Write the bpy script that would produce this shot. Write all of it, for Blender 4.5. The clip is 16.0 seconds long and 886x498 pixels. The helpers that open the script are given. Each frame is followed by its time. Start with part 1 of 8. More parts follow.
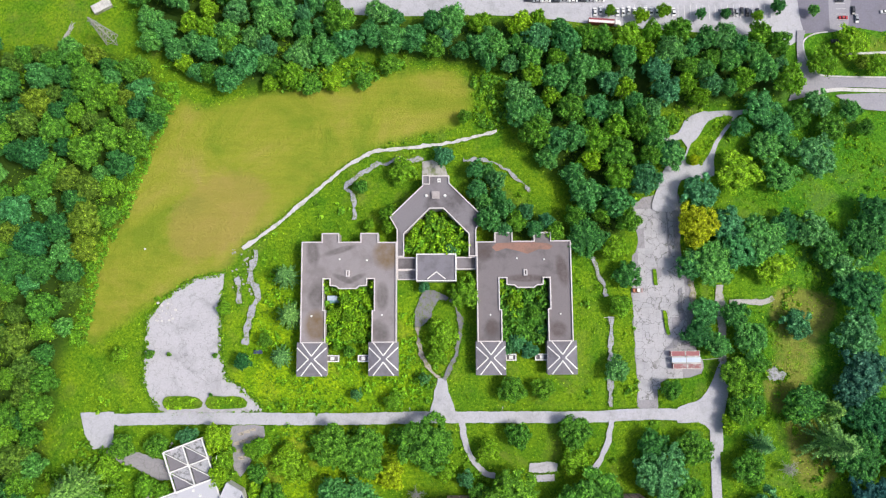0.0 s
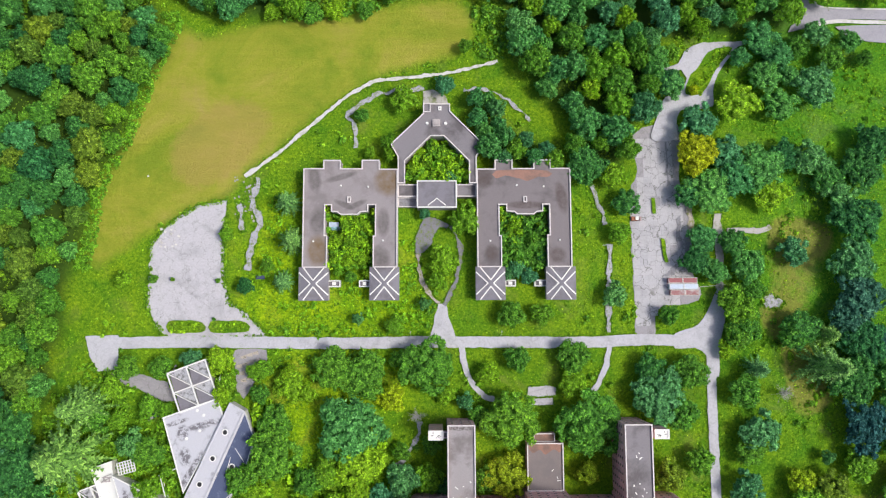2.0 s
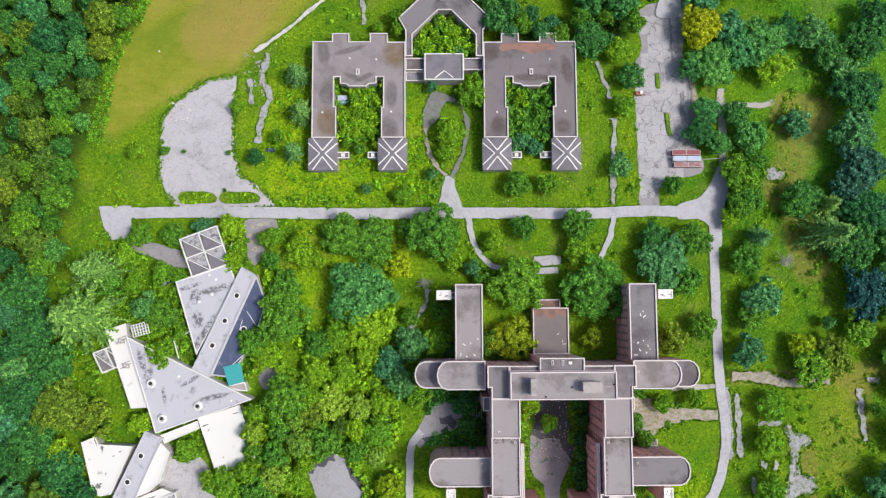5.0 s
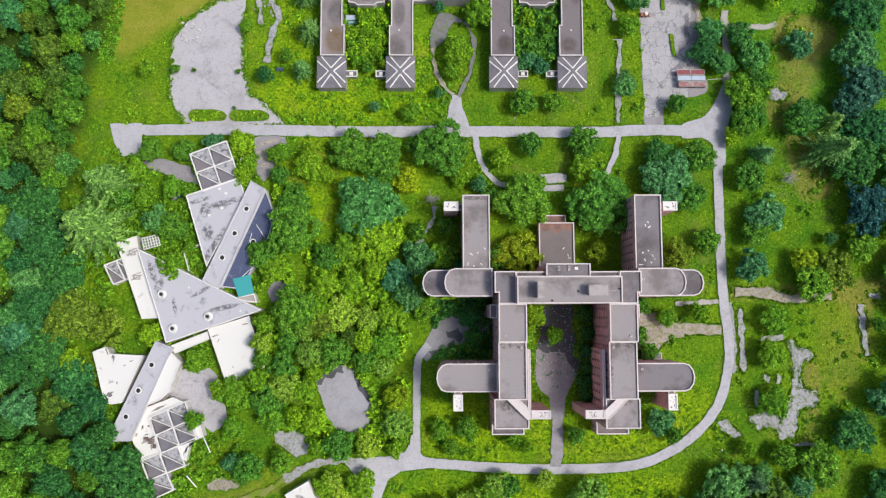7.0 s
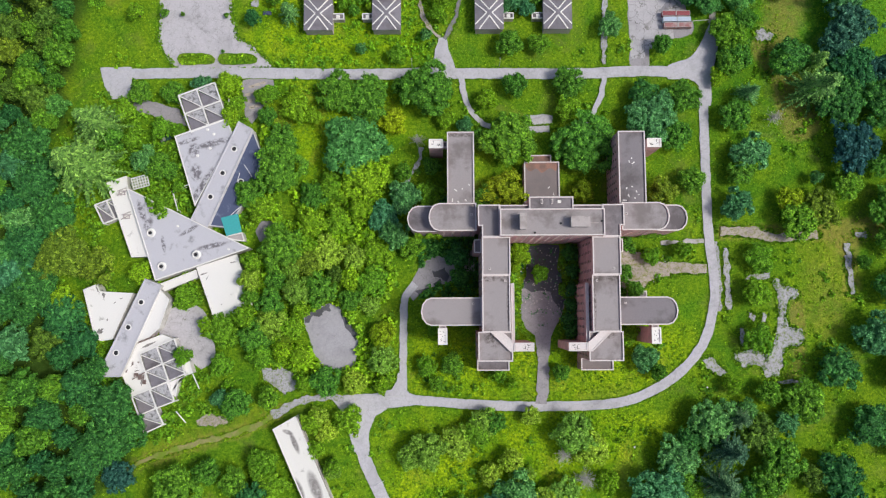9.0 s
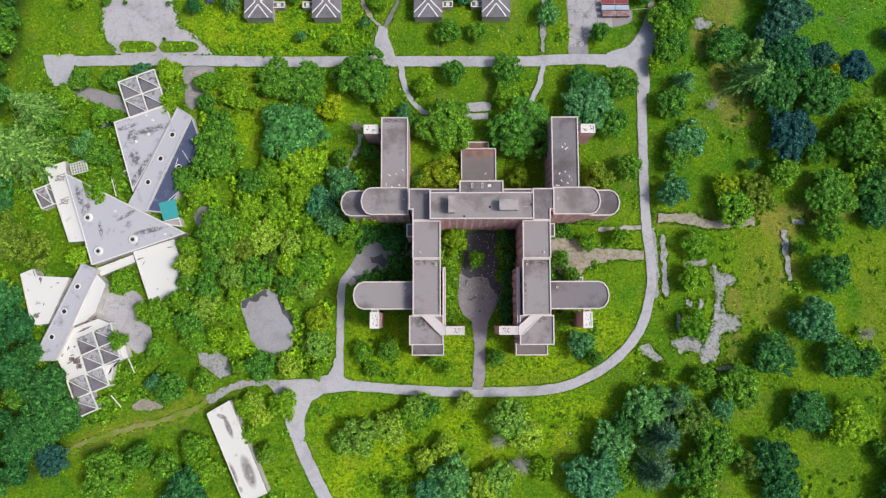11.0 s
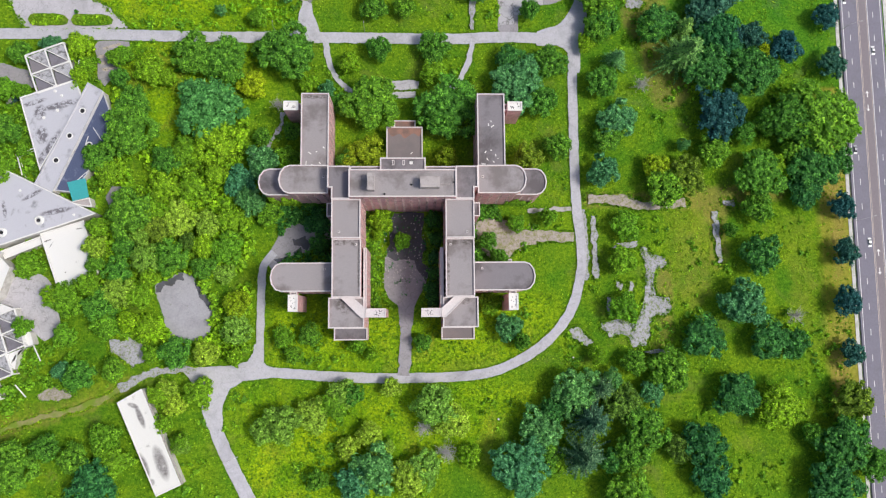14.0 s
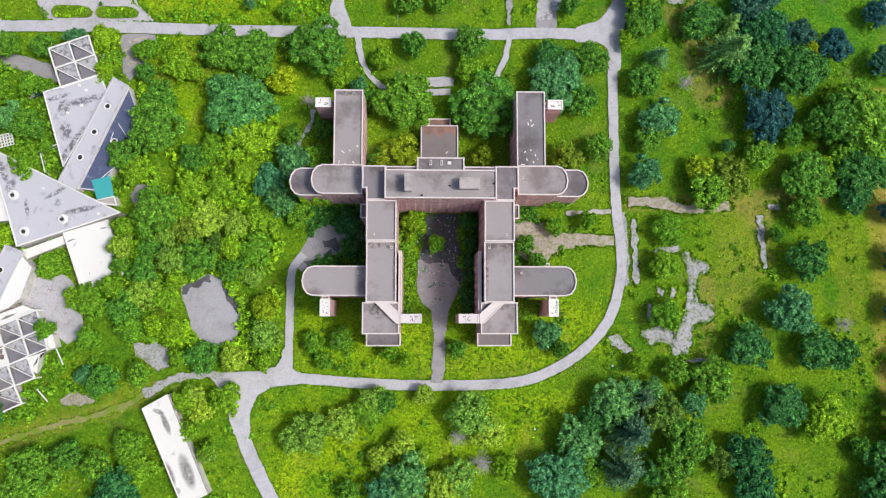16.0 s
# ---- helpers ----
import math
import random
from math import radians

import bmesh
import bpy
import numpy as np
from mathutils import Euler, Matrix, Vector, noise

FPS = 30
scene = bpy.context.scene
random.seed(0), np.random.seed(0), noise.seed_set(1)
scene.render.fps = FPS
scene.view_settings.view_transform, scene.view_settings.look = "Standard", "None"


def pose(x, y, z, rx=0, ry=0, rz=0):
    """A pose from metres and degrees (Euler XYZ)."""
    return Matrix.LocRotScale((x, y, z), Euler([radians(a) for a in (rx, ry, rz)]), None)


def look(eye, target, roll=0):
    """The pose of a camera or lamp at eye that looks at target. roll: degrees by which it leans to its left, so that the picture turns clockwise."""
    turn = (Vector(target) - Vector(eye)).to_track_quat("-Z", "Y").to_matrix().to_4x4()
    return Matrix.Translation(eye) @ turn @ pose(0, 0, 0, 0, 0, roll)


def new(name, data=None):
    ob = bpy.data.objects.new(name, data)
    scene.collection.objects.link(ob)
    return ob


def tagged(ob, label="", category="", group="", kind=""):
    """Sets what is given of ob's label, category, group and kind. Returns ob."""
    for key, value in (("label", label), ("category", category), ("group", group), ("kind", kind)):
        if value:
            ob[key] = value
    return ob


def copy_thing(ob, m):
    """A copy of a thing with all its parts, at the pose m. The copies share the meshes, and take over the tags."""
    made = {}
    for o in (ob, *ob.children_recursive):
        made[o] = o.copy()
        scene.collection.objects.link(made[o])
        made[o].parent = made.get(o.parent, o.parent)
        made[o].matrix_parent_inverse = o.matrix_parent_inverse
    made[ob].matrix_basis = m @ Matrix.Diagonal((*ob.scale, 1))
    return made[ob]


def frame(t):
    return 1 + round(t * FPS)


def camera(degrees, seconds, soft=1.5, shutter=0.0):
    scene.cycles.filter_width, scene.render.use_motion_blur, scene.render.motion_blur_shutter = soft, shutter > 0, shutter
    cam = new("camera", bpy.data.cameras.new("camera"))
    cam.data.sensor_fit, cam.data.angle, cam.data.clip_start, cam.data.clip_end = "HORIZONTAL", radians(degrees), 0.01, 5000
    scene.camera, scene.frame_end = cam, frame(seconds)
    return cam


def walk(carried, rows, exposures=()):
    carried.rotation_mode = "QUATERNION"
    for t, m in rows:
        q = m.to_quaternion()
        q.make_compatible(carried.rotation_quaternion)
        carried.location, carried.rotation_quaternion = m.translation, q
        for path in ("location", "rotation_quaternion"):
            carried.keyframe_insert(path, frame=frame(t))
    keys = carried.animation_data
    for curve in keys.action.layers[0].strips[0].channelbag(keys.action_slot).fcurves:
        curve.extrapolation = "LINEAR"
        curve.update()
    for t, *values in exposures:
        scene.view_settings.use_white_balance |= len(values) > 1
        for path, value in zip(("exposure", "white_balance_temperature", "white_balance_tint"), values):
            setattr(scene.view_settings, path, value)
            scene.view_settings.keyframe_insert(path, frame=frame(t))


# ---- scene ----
cam = camera(64.0, 16.0, 1.2)
PATH = [
    (0, (-1.011, 1.776, 345.88), (-0.987, 2.022, 343.896), 5.2),
    (0.5, (-0.979, -4.912, 346.114), (-0.955, -4.667, 344.13), 5.3),
    (1, (-0.918, -11.874, 346.136), (-0.894, -11.637, 344.15), 5.6),
    (1.5, (-0.951, -19.359, 345.992), (-0.928, -19.135, 344.005), 5.8),
    (2, (-1.075, -27.374, 345.861), (-1.053, -27.165, 343.872), 5.8),
    (2.5, (-1.247, -35.93, 345.831), (-1.226, -35.729, 343.842), 5.5),
    (3, (-1.621, -45.076, 345.761), (-1.602, -44.884, 343.771), 5.4),
    (3.5, (-2.198, -54.733, 345.814), (-2.179, -54.547, 343.823), 5.4),
    (4, (-2.868, -64.801, 345.796), (-2.85, -64.618, 343.804), 5.5),
    (6.5, (-7.426, -115.942, 346.248), (-7.403, -115.764, 344.256), 6.9),
    (7, (-8.264, -125.969, 346.307), (-8.243, -125.791, 344.315), 6.6),
    (7.5, (-8.416, -135.394, 346.353), (-8.402, -135.223, 344.361), 4.5),
    (8, (-7.009, -143.445, 346.442), (-7.0, -143.276, 344.449), 2.8),
    (8.5, (-3.051, -149.395, 346.594), (-3.049, -149.227, 344.601), 0.4),
    (11, (34.053, -165.358, 346.547), (34.044, -165.163, 344.556), -2.8),
    (11.5, (42.762, -167.631, 346.407), (42.76, -167.428, 344.418), -0.5),
    (12, (50.695, -169.632, 346.008), (50.715, -169.422, 344.019), 5.1),
    (12.5, (56.149, -171.15, 344.344), (56.181, -170.943, 342.355), 8.6),
    (13, (58.821, -172.329, 341.773), (58.869, -172.127, 339.783), 13.2),
    (13.5, (58.52, -173.582, 338.843), (58.585, -173.379, 336.854), 17.4),
    (14, (55.587, -174.5, 335.641), (55.66, -174.297, 333.652), 19.4),
    (14.5, (51.39, -174.71, 332.521), (51.462, -174.51, 330.533), 19.5),
    (15, (47.415, -174.25, 329.61), (47.479, -174.052, 327.621), 17.7),
    (15.5, (44.32, -172.86, 326.708), (44.381, -172.665, 324.719), 17.2),
    (16, (41.842, -170.653, 324.103), (41.903, -170.458, 322.114), 17.5),
]
walk(cam, [(t, look(eye, target, roll)) for t, eye, target, roll in PATH], [(0, 0.33), (4, 0.22), (7, 0.09), (11, -0.04), (13.5, 0.08), (16, 0.2)])

# ---- light ----
SUN_FROM = Vector((0.68, -0.10, 1.0)).normalized()
sun_data = bpy.data.lights.new("sun", "SUN")
sun_data.energy, sun_data.angle, sun_data.color = 2.25, radians(14.0), (1.0, 0.97, 0.90)
sun = new("sun", sun_data)
sun.matrix_world = look(tuple(SUN_FROM * 400), (0, 0, 0))
world = bpy.data.worlds.new("sky")
scene.world = world
world.use_nodes = True
sky = world.node_tree.nodes.new("ShaderNodeTexSky")
sky.sky_type, sky.sun_disc = "NISHITA", False
sky.sun_elevation = math.asin(SUN_FROM.z)
sky.sun_rotation = math.atan2(SUN_FROM.x, SUN_FROM.y)
sky.air_density, sky.dust_density = 1.0, 4.0
world.node_tree.links.new(sky.outputs[0], world.node_tree.nodes["Background"].inputs[0])
world.node_tree.nodes["Background"].inputs[1].default_value = 0.115


# ---- materials ----
def nodes_of(name):
    m = bpy.data.materials.new(name)
    m.use_nodes = True
    t = m.node_tree
    return m, t, t.nodes["Principled BSDF"]


def noise_node(t, scale, detail=4.0, rough=0.6, coords=None, dist=0.0):
    n = t.nodes.new("ShaderNodeTexNoise")
    n.inputs["Scale"].default_value, n.inputs["Detail"].default_value = scale, detail
    n.inputs["Roughness"].default_value, n.inputs["Distortion"].default_value = rough, dist
    if coords:
        t.links.new(coords, n.inputs["Vector"])
    return n.outputs["Fac"]


def ramp_node(t, fac, stops):
    n = t.nodes.new("ShaderNodeValToRGB")
    e = n.color_ramp.elements
    while len(e) < len(stops):
        e.new(0.5)
    for el, (p, c) in zip(e, stops):
        el.position, el.color = p, (*c, 1) if len(c) == 3 else c
    t.links.new(fac, n.inputs[0])
    return n.outputs[0]


def mix_node(t, fac, a, b, blend="MIX"):
    n = t.nodes.new("ShaderNodeMix")
    n.data_type, n.blend_type = "RGBA", blend
    for s, v in ((n.inputs["Factor"], fac), (n.inputs["A"], a), (n.inputs["B"], b)):
        if isinstance(v, (int, float)):
            s.default_value = v
        elif isinstance(v, tuple):
            s.default_value = (*v, 1)
        else:
            t.links.new(v, s)
    return n.outputs["Result"]


def math_node(t, op, a, b=0.0):
    n = t.nodes.new("ShaderNodeMath")
    n.operation, n.use_clamp = op, True
    for s, v in zip(n.inputs, (a, b)):
        if isinstance(v, (int, float)):
            s.default_value = v
        else:
            t.links.new(v, s)
    return n.outputs[0]


def bump_node(t, p, height, strength, distance):
    n = t.nodes.new("ShaderNodeBump")
    n.inputs["Strength"].default_value, n.inputs["Distance"].default_value = strength, distance
    t.links.new(height, n.inputs["Height"])
    t.links.new(n.outputs[0], p.inputs["Normal"])


def position(t):
    return t.nodes.new("ShaderNodeNewGeometry").outputs["Position"]


def weathered(name, colour, spread=0.25, stain=(0.1, 0.1, 0.1), amount=0.4, size=0.08, rough=0.85, grain=3.0, bump=0.02, rare=0.0):
    """A plain surface with large stains and a fine grain."""
    m, t, p = nodes_of(name)
    pos = position(t)
    lo = tuple(c * (1 - spread) for c in colour)
    hi = tuple(min(1, c * (1 + spread)) for c in colour)
    base = ramp_node(t, noise_node(t, grain, 5, 0.7, pos), [(0.3, lo), (0.7, hi)])
    big = ramp_node(t, noise_node(t, size, 7, 0.64, pos, 0.15), [(0.48 + rare, (0, 0, 0)), (0.62 + rare * 0.8, (amount,) * 3)])
    t.links.new(mix_node(t, big, base, stain), p.inputs["Base Color"])
    p.inputs["Roughness"].default_value = rough
    bump_node(t, p, noise_node(t, grain * 2, 4, 0.7, pos), 0.4, bump)
    return m


def paving(name, colour, crack=0.35, patch=0.5, scale=0.16, moss_from=0.63, moss_colour=(0.13, 0.14, 0.06)):
    """Bleached old asphalt with cracks, darker patches and moss."""
    m, t, p = nodes_of(name)
    pos = position(t)
    base = ramp_node(t, noise_node(t, 1.2, 6, 0.72, pos), [(0.3, tuple(c * 0.84 for c in colour)), (0.7, tuple(c * 1.1 for c in colour))])
    wear = ramp_node(t, noise_node(t, 0.09, 5, 0.6, pos, 0.8), [(0.5, (0, 0, 0)), (0.72, (patch,) * 3)])
    base = mix_node(t, wear, base, tuple(c * 0.55 for c in colour))
    v = t.nodes.new("ShaderNodeTexVoronoi")
    v.feature = "DISTANCE_TO_EDGE"
    v.inputs["Scale"].default_value = scale
    warp = t.nodes.new("ShaderNodeTexNoise")
    warp.inputs["Scale"].default_value = 0.35
    t.links.new(pos, warp.inputs["Vector"])
    add = t.nodes.new("ShaderNodeVectorMath")
    add.operation = "MULTIPLY_ADD"
    t.links.new(warp.outputs["Color"], add.inputs[0])
    add.inputs[1].default_value = (7, 7, 0)
    t.links.new(pos, add.inputs[2])
    t.links.new(add.outputs[0], v.inputs["Vector"])
    lines = ramp_node(t, v.outputs["Distance"], [(0.0, (crack,) * 3), (0.035, (0, 0, 0))])
    base = mix_node(t, lines, base, (0.07, 0.075, 0.05))
    speck = ramp_node(t, noise_node(t, 0.55, 9, 0.82, pos, 0.6), [(0.60, (0, 0, 0)), (0.68, (0.55,) * 3)])
    base = mix_node(t, speck, base, tuple(c * 0.42 for c in colour))
    moss = ramp_node(t, noise_node(t, 0.75 if moss_from < 0.6 else 0.28, 7, 0.75, pos), [(moss_from, (0, 0, 0)), (moss_from + (0.12 if moss_from < 0.6 else 0.07), (0.9 if moss_from < 0.6 else 0.75,) * 3)])
    base = mix_node(t, moss, base, moss_colour)
    t.links.new(base, p.inputs["Base Color"])
    p.inputs["Roughness"].default_value = 0.9
    bump_node(t, p, noise_node(t, 2.5, 5, 0.7, pos), 0.35, 0.05)
    return m


def leaf(name, dark, light, tip):
    """Leaves: colour differs from leaf to leaf and from tree to tree, and light shines through them."""
    m, t, p = nodes_of(name)
    geo, info, att = t.nodes.new("ShaderNodeNewGeometry"), t.nodes.new("ShaderNodeObjectInfo"), t.nodes.new("ShaderNodeAttribute")
    att.attribute_name = "tree"
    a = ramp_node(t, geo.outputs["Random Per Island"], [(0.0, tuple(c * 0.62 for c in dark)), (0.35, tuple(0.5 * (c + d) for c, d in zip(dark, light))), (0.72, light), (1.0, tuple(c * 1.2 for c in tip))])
    one = t.nodes.new("ShaderNodeMath")
    one.operation = "ADD"
    t.links.new(info.outputs["Random"], one.inputs[0])
    t.links.new(att.outputs["Fac"], one.inputs[1])
    frac = t.nodes.new("ShaderNodeMath")
    frac.operation = "FRACT"
    t.links.new(one.outputs[0], frac.inputs[0])
    b = ramp_node(t, frac.outputs[0], [(0.0, (0.66, 0.80, 0.95)), (0.25, (0.96, 0.98, 0.96)), (0.45, (1.26, 1.14, 0.85)), (0.62, (1.06, 1.02, 0.9)), (0.8, (0.84, 0.94, 1.05)), (1.0, (0.70, 0.88, 1.15))])
    c = mix_node(t, 1.0, a, b, "MULTIPLY")
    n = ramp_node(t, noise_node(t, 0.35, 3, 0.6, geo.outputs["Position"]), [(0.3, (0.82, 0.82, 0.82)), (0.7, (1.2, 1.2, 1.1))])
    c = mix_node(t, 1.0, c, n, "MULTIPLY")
    # Fine mottle in the colour: darker bluish spots stand in for shaded leaf gaps.
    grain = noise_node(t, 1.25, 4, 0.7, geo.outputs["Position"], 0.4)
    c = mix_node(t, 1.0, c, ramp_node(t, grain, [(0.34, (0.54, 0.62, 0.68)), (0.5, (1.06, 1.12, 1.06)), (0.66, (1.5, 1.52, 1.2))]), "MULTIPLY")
    t.links.new(c, p.inputs["Base Color"])
    bump_node(t, p, grain, 0.7, 0.8)
    p.inputs["Roughness"].default_value = 0.6
    p.inputs["Specular IOR Level"].default_value = 0.2
    thin = t.nodes.new("ShaderNodeBsdfTranslucent")
    t.links.new(mix_node(t, 1.0, c, (1.15, 1.1, 0.6), "MULTIPLY"), thin.inputs["Color"])
    mix = t.nodes.new("ShaderNodeMixShader")
    mix.inputs[0].default_value = 0.27
    t.links.new(p.outputs[0], mix.inputs[1])
    t.links.new(thin.outputs[0], mix.inputs[2])
    t.links.new(mix.outputs[0], t.nodes["Material Output"].inputs["Surface"])
    return m


def brick_wall(name, colour):
    m, t, p = nodes_of(name)
    geo = t.nodes.new("ShaderNodeNewGeometry")
    sep = t.nodes.new("ShaderNodeSeparateXYZ")
    t.links.new(geo.outputs["Position"], sep.inputs[0])
    add = t.nodes.new("ShaderNodeMath")
    t.links.new(sep.outputs[0], add.inputs[0])
    t.links.new(sep.outputs[1], add.inputs[1])
    com = t.nodes.new("ShaderNodeCombineXYZ")
    t.links.new(add.outputs[0], com.inputs[0])
    t.links.new(sep.outputs[2], com.inputs[1])
    b = t.nodes.new("ShaderNodeTexBrick")
    b.inputs["Scale"].default_value = 1.0
    b.inputs["Brick Width"].default_value, b.inputs["Row Height"].default_value = 0.46, 0.16
    b.inputs["Mortar Size"].default_value = 0.012
    b.inputs["Color1"].default_value = (*colour, 1)
    b.inputs["Color2"].default_value = (colour[0] * 0.78, colour[1] * 0.7, colour[2] * 0.72, 1)
    b.inputs["Mortar"].default_value = (0.62, 0.52, 0.51, 1)
    t.links.new(com.outputs[0], b.inputs["Vector"])
    streak = ramp_node(t, noise_node(t, 0.22, 5, 0.65, geo.outputs["Position"]), [(0.35, (0.72, 0.7, 0.7)), (0.65, (1.08, 1.05, 1.05))])
    t.links.new(mix_node(t, 1.0, b.outputs["Color"], streak, "MULTIPLY"), p.inputs["Base Color"])
    p.inputs["Roughness"].default_value = 0.9
    return m


def plain(name, colour, rough=0.6, metal=0.0):
    m, t, p = nodes_of(name)
    n = ramp_node(t, noise_node(t, 1.7, 4, 0.6, position(t)), [(0.3, tuple(c * 0.88 for c in colour)), (0.7, tuple(min(1, c * 1.08) for c in colour))])
    t.links.new(n, p.inputs["Base Color"])
    p.inputs["Roughness"].default_value, p.inputs["Metallic"].default_value = rough, metal
    return m


def car_paint():
    m, t, p = nodes_of("car_paint")
    info = t.nodes.new("ShaderNodeObjectInfo")
    t.links.new(info.outputs["Color"], p.inputs["Base Color"])
    p.inputs["Roughness"].default_value = 0.3
    return m


def grass_material():
    """Rough meadow: greens at three scales, mown straw where dry, soil where bare."""
    m, t, p = nodes_of("meadow")
    pos = position(t)
    fine = ramp_node(t, noise_node(t, 0.75, 8, 0.84, pos, 0.3), [(0.34, (0.034, 0.100, 0.008)), (0.48, (0.126, 0.275, 0.012)), (0.62, (0.275, 0.45, 0.020))])
    mid = ramp_node(t, noise_node(t, 0.06, 5, 0.6, pos, 0.5), [(0.34, (0.62, 0.82, 0.85)), (0.66, (1.3, 1.14, 0.9))])
    green = mix_node(t, 1.0, fine, mid, "MULTIPLY")
    worn = ramp_node(t, noise_node(t, 0.045, 6, 0.66, pos, 0.7), [(0.54, (0, 0, 0)), (0.72, (0.6, 0.6, 0.6))])
    green = mix_node(t, worn, green, (0.235, 0.265, 0.06))
    # Lawns tinted yellower and brightened, so the colour carries a glow over them.
    lawn_glow = t.nodes.new("ShaderNodeAttribute")
    lawn_glow.attribute_name = "lawn_glow"
    glow_tone = mix_node(t, 1.0, green, (1.8, 1.52, 0.85), "MULTIPLY")
    green = mix_node(t, lawn_glow.outputs["Fac"], green, glow_tone)
    # Towards the north-east the grass loses red and gains blue.
    cool_green = t.nodes.new("ShaderNodeAttribute")
    cool_green.attribute_name = "cool_green"
    green = mix_node(t, cool_green.outputs["Fac"], green, mix_node(t, 1.0, green, (0.68, 0.95, 1.3), "MULTIPLY"))
    straw = ramp_node(t, noise_node(t, 0.02, 7, 0.68, pos, 0.7), [(0.38, (0.19, 0.30, 0.014)), (0.50, (0.32, 0.36, 0.030)), (0.62, (0.42, 0.375, 0.07)), (0.74, (0.45, 0.34, 0.12))])
    swath = t.nodes.new("ShaderNodeMapping")
    swath.inputs["Rotation"].default_value = (0, 0, radians(-35))
    swath.inputs["Scale"].default_value = (0.035, 0.42, 1)
    t.links.new(pos, swath.inputs["Vector"])
    mown = ramp_node(t, noise_node(t, 1.0, 3, 0.6, swath.outputs[0]), [(0.36, (0.93, 0.94, 0.93)), (0.64, (1.05, 1.04, 1.03))])
    straw = mix_node(t, 1.0, straw, mown, "MULTIPLY")
    straw = mix_node(t, 0.3, straw, ramp_node(t, noise_node(t, 1.3, 6, 0.75, pos), [(0.3, (0.19, 0.23, 0.016)), (0.7, (0.44, 0.43, 0.10))]))
    at = t.nodes.new("ShaderNodeAttribute")
    at.attribute_name = "cover"
    sep = t.nodes.new("ShaderNodeSeparateColor")
    t.links.new(at.outputs["Color"], sep.inputs[0])
    edge = noise_node(t, 0.25, 5, 0.7, pos)
    dry = math_node(t, "MULTIPLY", math_node(t, "SUBTRACT", math_node(t, "ADD", sep.outputs[0], math_node(t, "MULTIPLY", edge, 0.5)), 0.55), 2.2)
    col = mix_node(t, dry, green, straw)
    bare = math_node(t, "MULTIPLY", math_node(t, "SUBTRACT", math_node(t, "ADD", sep.outputs[1], math_node(t, "MULTIPLY", edge, 0.7)), 0.75), 1.8)
    col = mix_node(t, bare, col, (0.43, 0.30, 0.10))
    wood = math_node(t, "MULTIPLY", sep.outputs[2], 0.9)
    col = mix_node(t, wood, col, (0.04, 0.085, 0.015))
    t.links.new(col, p.inputs["Base Color"])
    p.inputs["Roughness"].default_value = 0.95
    p.inputs["Specular IOR Level"].default_value = 0.1
    bump_node(t, p, noise_node(t, 0.5, 8, 0.78, pos, 0.4), 1.0, 1.3)
    return m


def slab_pieces_material(name, colour):
    """Concrete slabs: each has its own shade, with stains and fine cracks running on from slab to slab."""
    m = paving(name, colour, 0.75, 0.5, 0.16)
    t = m.node_tree
    p = t.nodes["Principled BSDF"]
    old = p.inputs["Base Color"].links[0].from_socket
    own = ramp_node(t, t.nodes.new("ShaderNodeObjectInfo").outputs["Random"], [(0.0, (0.93, 0.93, 0.94)), (0.5, (1, 1, 1)), (1.0, (1.05, 1.04, 1.03))])
    t.links.new(mix_node(t, 1.0, old, own, "MULTIPLY"), p.inputs["Base Color"])
    return m


def spotted(m, spots, colour, amount, grain=0.5, broken=False):
    """Adds soft ponding stains of given places and half-sizes to a roof material."""
    t = m.node_tree
    p = t.nodes["Principled BSDF"]
    col = p.inputs["Base Color"].links[0].from_socket
    pos = position(t)
    rough = ramp_node(t, noise_node(t, grain, 6, 0.7, pos), [(0.44, (0.05, 0.05, 0.05)), (0.54, (1, 1, 1))] if broken else [(0.25, (0.35, 0.35, 0.35)), (0.65, (1, 1, 1))])
    for x, y, rx, ry, *turn in spots:
        k = t.nodes.new("ShaderNodeMapping")
        k.vector_type = "TEXTURE"
        k.inputs["Location"].default_value = (x, y, 8.4)
        k.inputs["Rotation"].default_value = (0, 0, radians(turn[0] if turn else 0))
        k.inputs["Scale"].default_value = (rx * 1.5, ry * 1.5, 1000)
        g = t.nodes.new("ShaderNodeTexGradient")
        g.gradient_type = "SPHERICAL"
        t.links.new(pos, k.inputs["Vector"])
        t.links.new(k.outputs[0], g.inputs[0])
        f = ramp_node(t, g.outputs["Fac"], [(0.0, (0, 0, 0)), (0.42, (amount,) * 3)])
        col = mix_node(t, math_node(t, "MULTIPLY", f, rough), col, colour)
    t.links.new(col, p.inputs["Base Color"])
    return m


MEADOW = grass_material()
SLAB_LOT = slab_pieces_material("lot_concrete", (0.45, 0.44, 0.47))
SLAB_TAN = slab_pieces_material("terrace_concrete", (0.46, 0.40, 0.34))
ASPHALT = paving("bleached_asphalt", (0.485, 0.48, 0.525), 0.22, 0.55, 0.22)
PAVED_YARD = paving("yard_paving", (0.36, 0.355, 0.395), 0.15, 0.35, 0.12)
LOT = paving("old_lot_asphalt", (0.49, 0.475, 0.51), 0.32, 0.55, 0.2)
YARD = paving("yard_asphalt", (0.33, 0.315, 0.34), 0.35, 0.6, 0.2)
DARK_LOT = paving("worn_dark_asphalt", (0.26, 0.255, 0.285), 0.6, 0.7, 0.2)
OVERGROWN = paving("overgrown_asphalt", (0.42, 0.415, 0.47), 0.5, 0.6, 0.25, 0.49, (0.16, 0.22, 0.035))
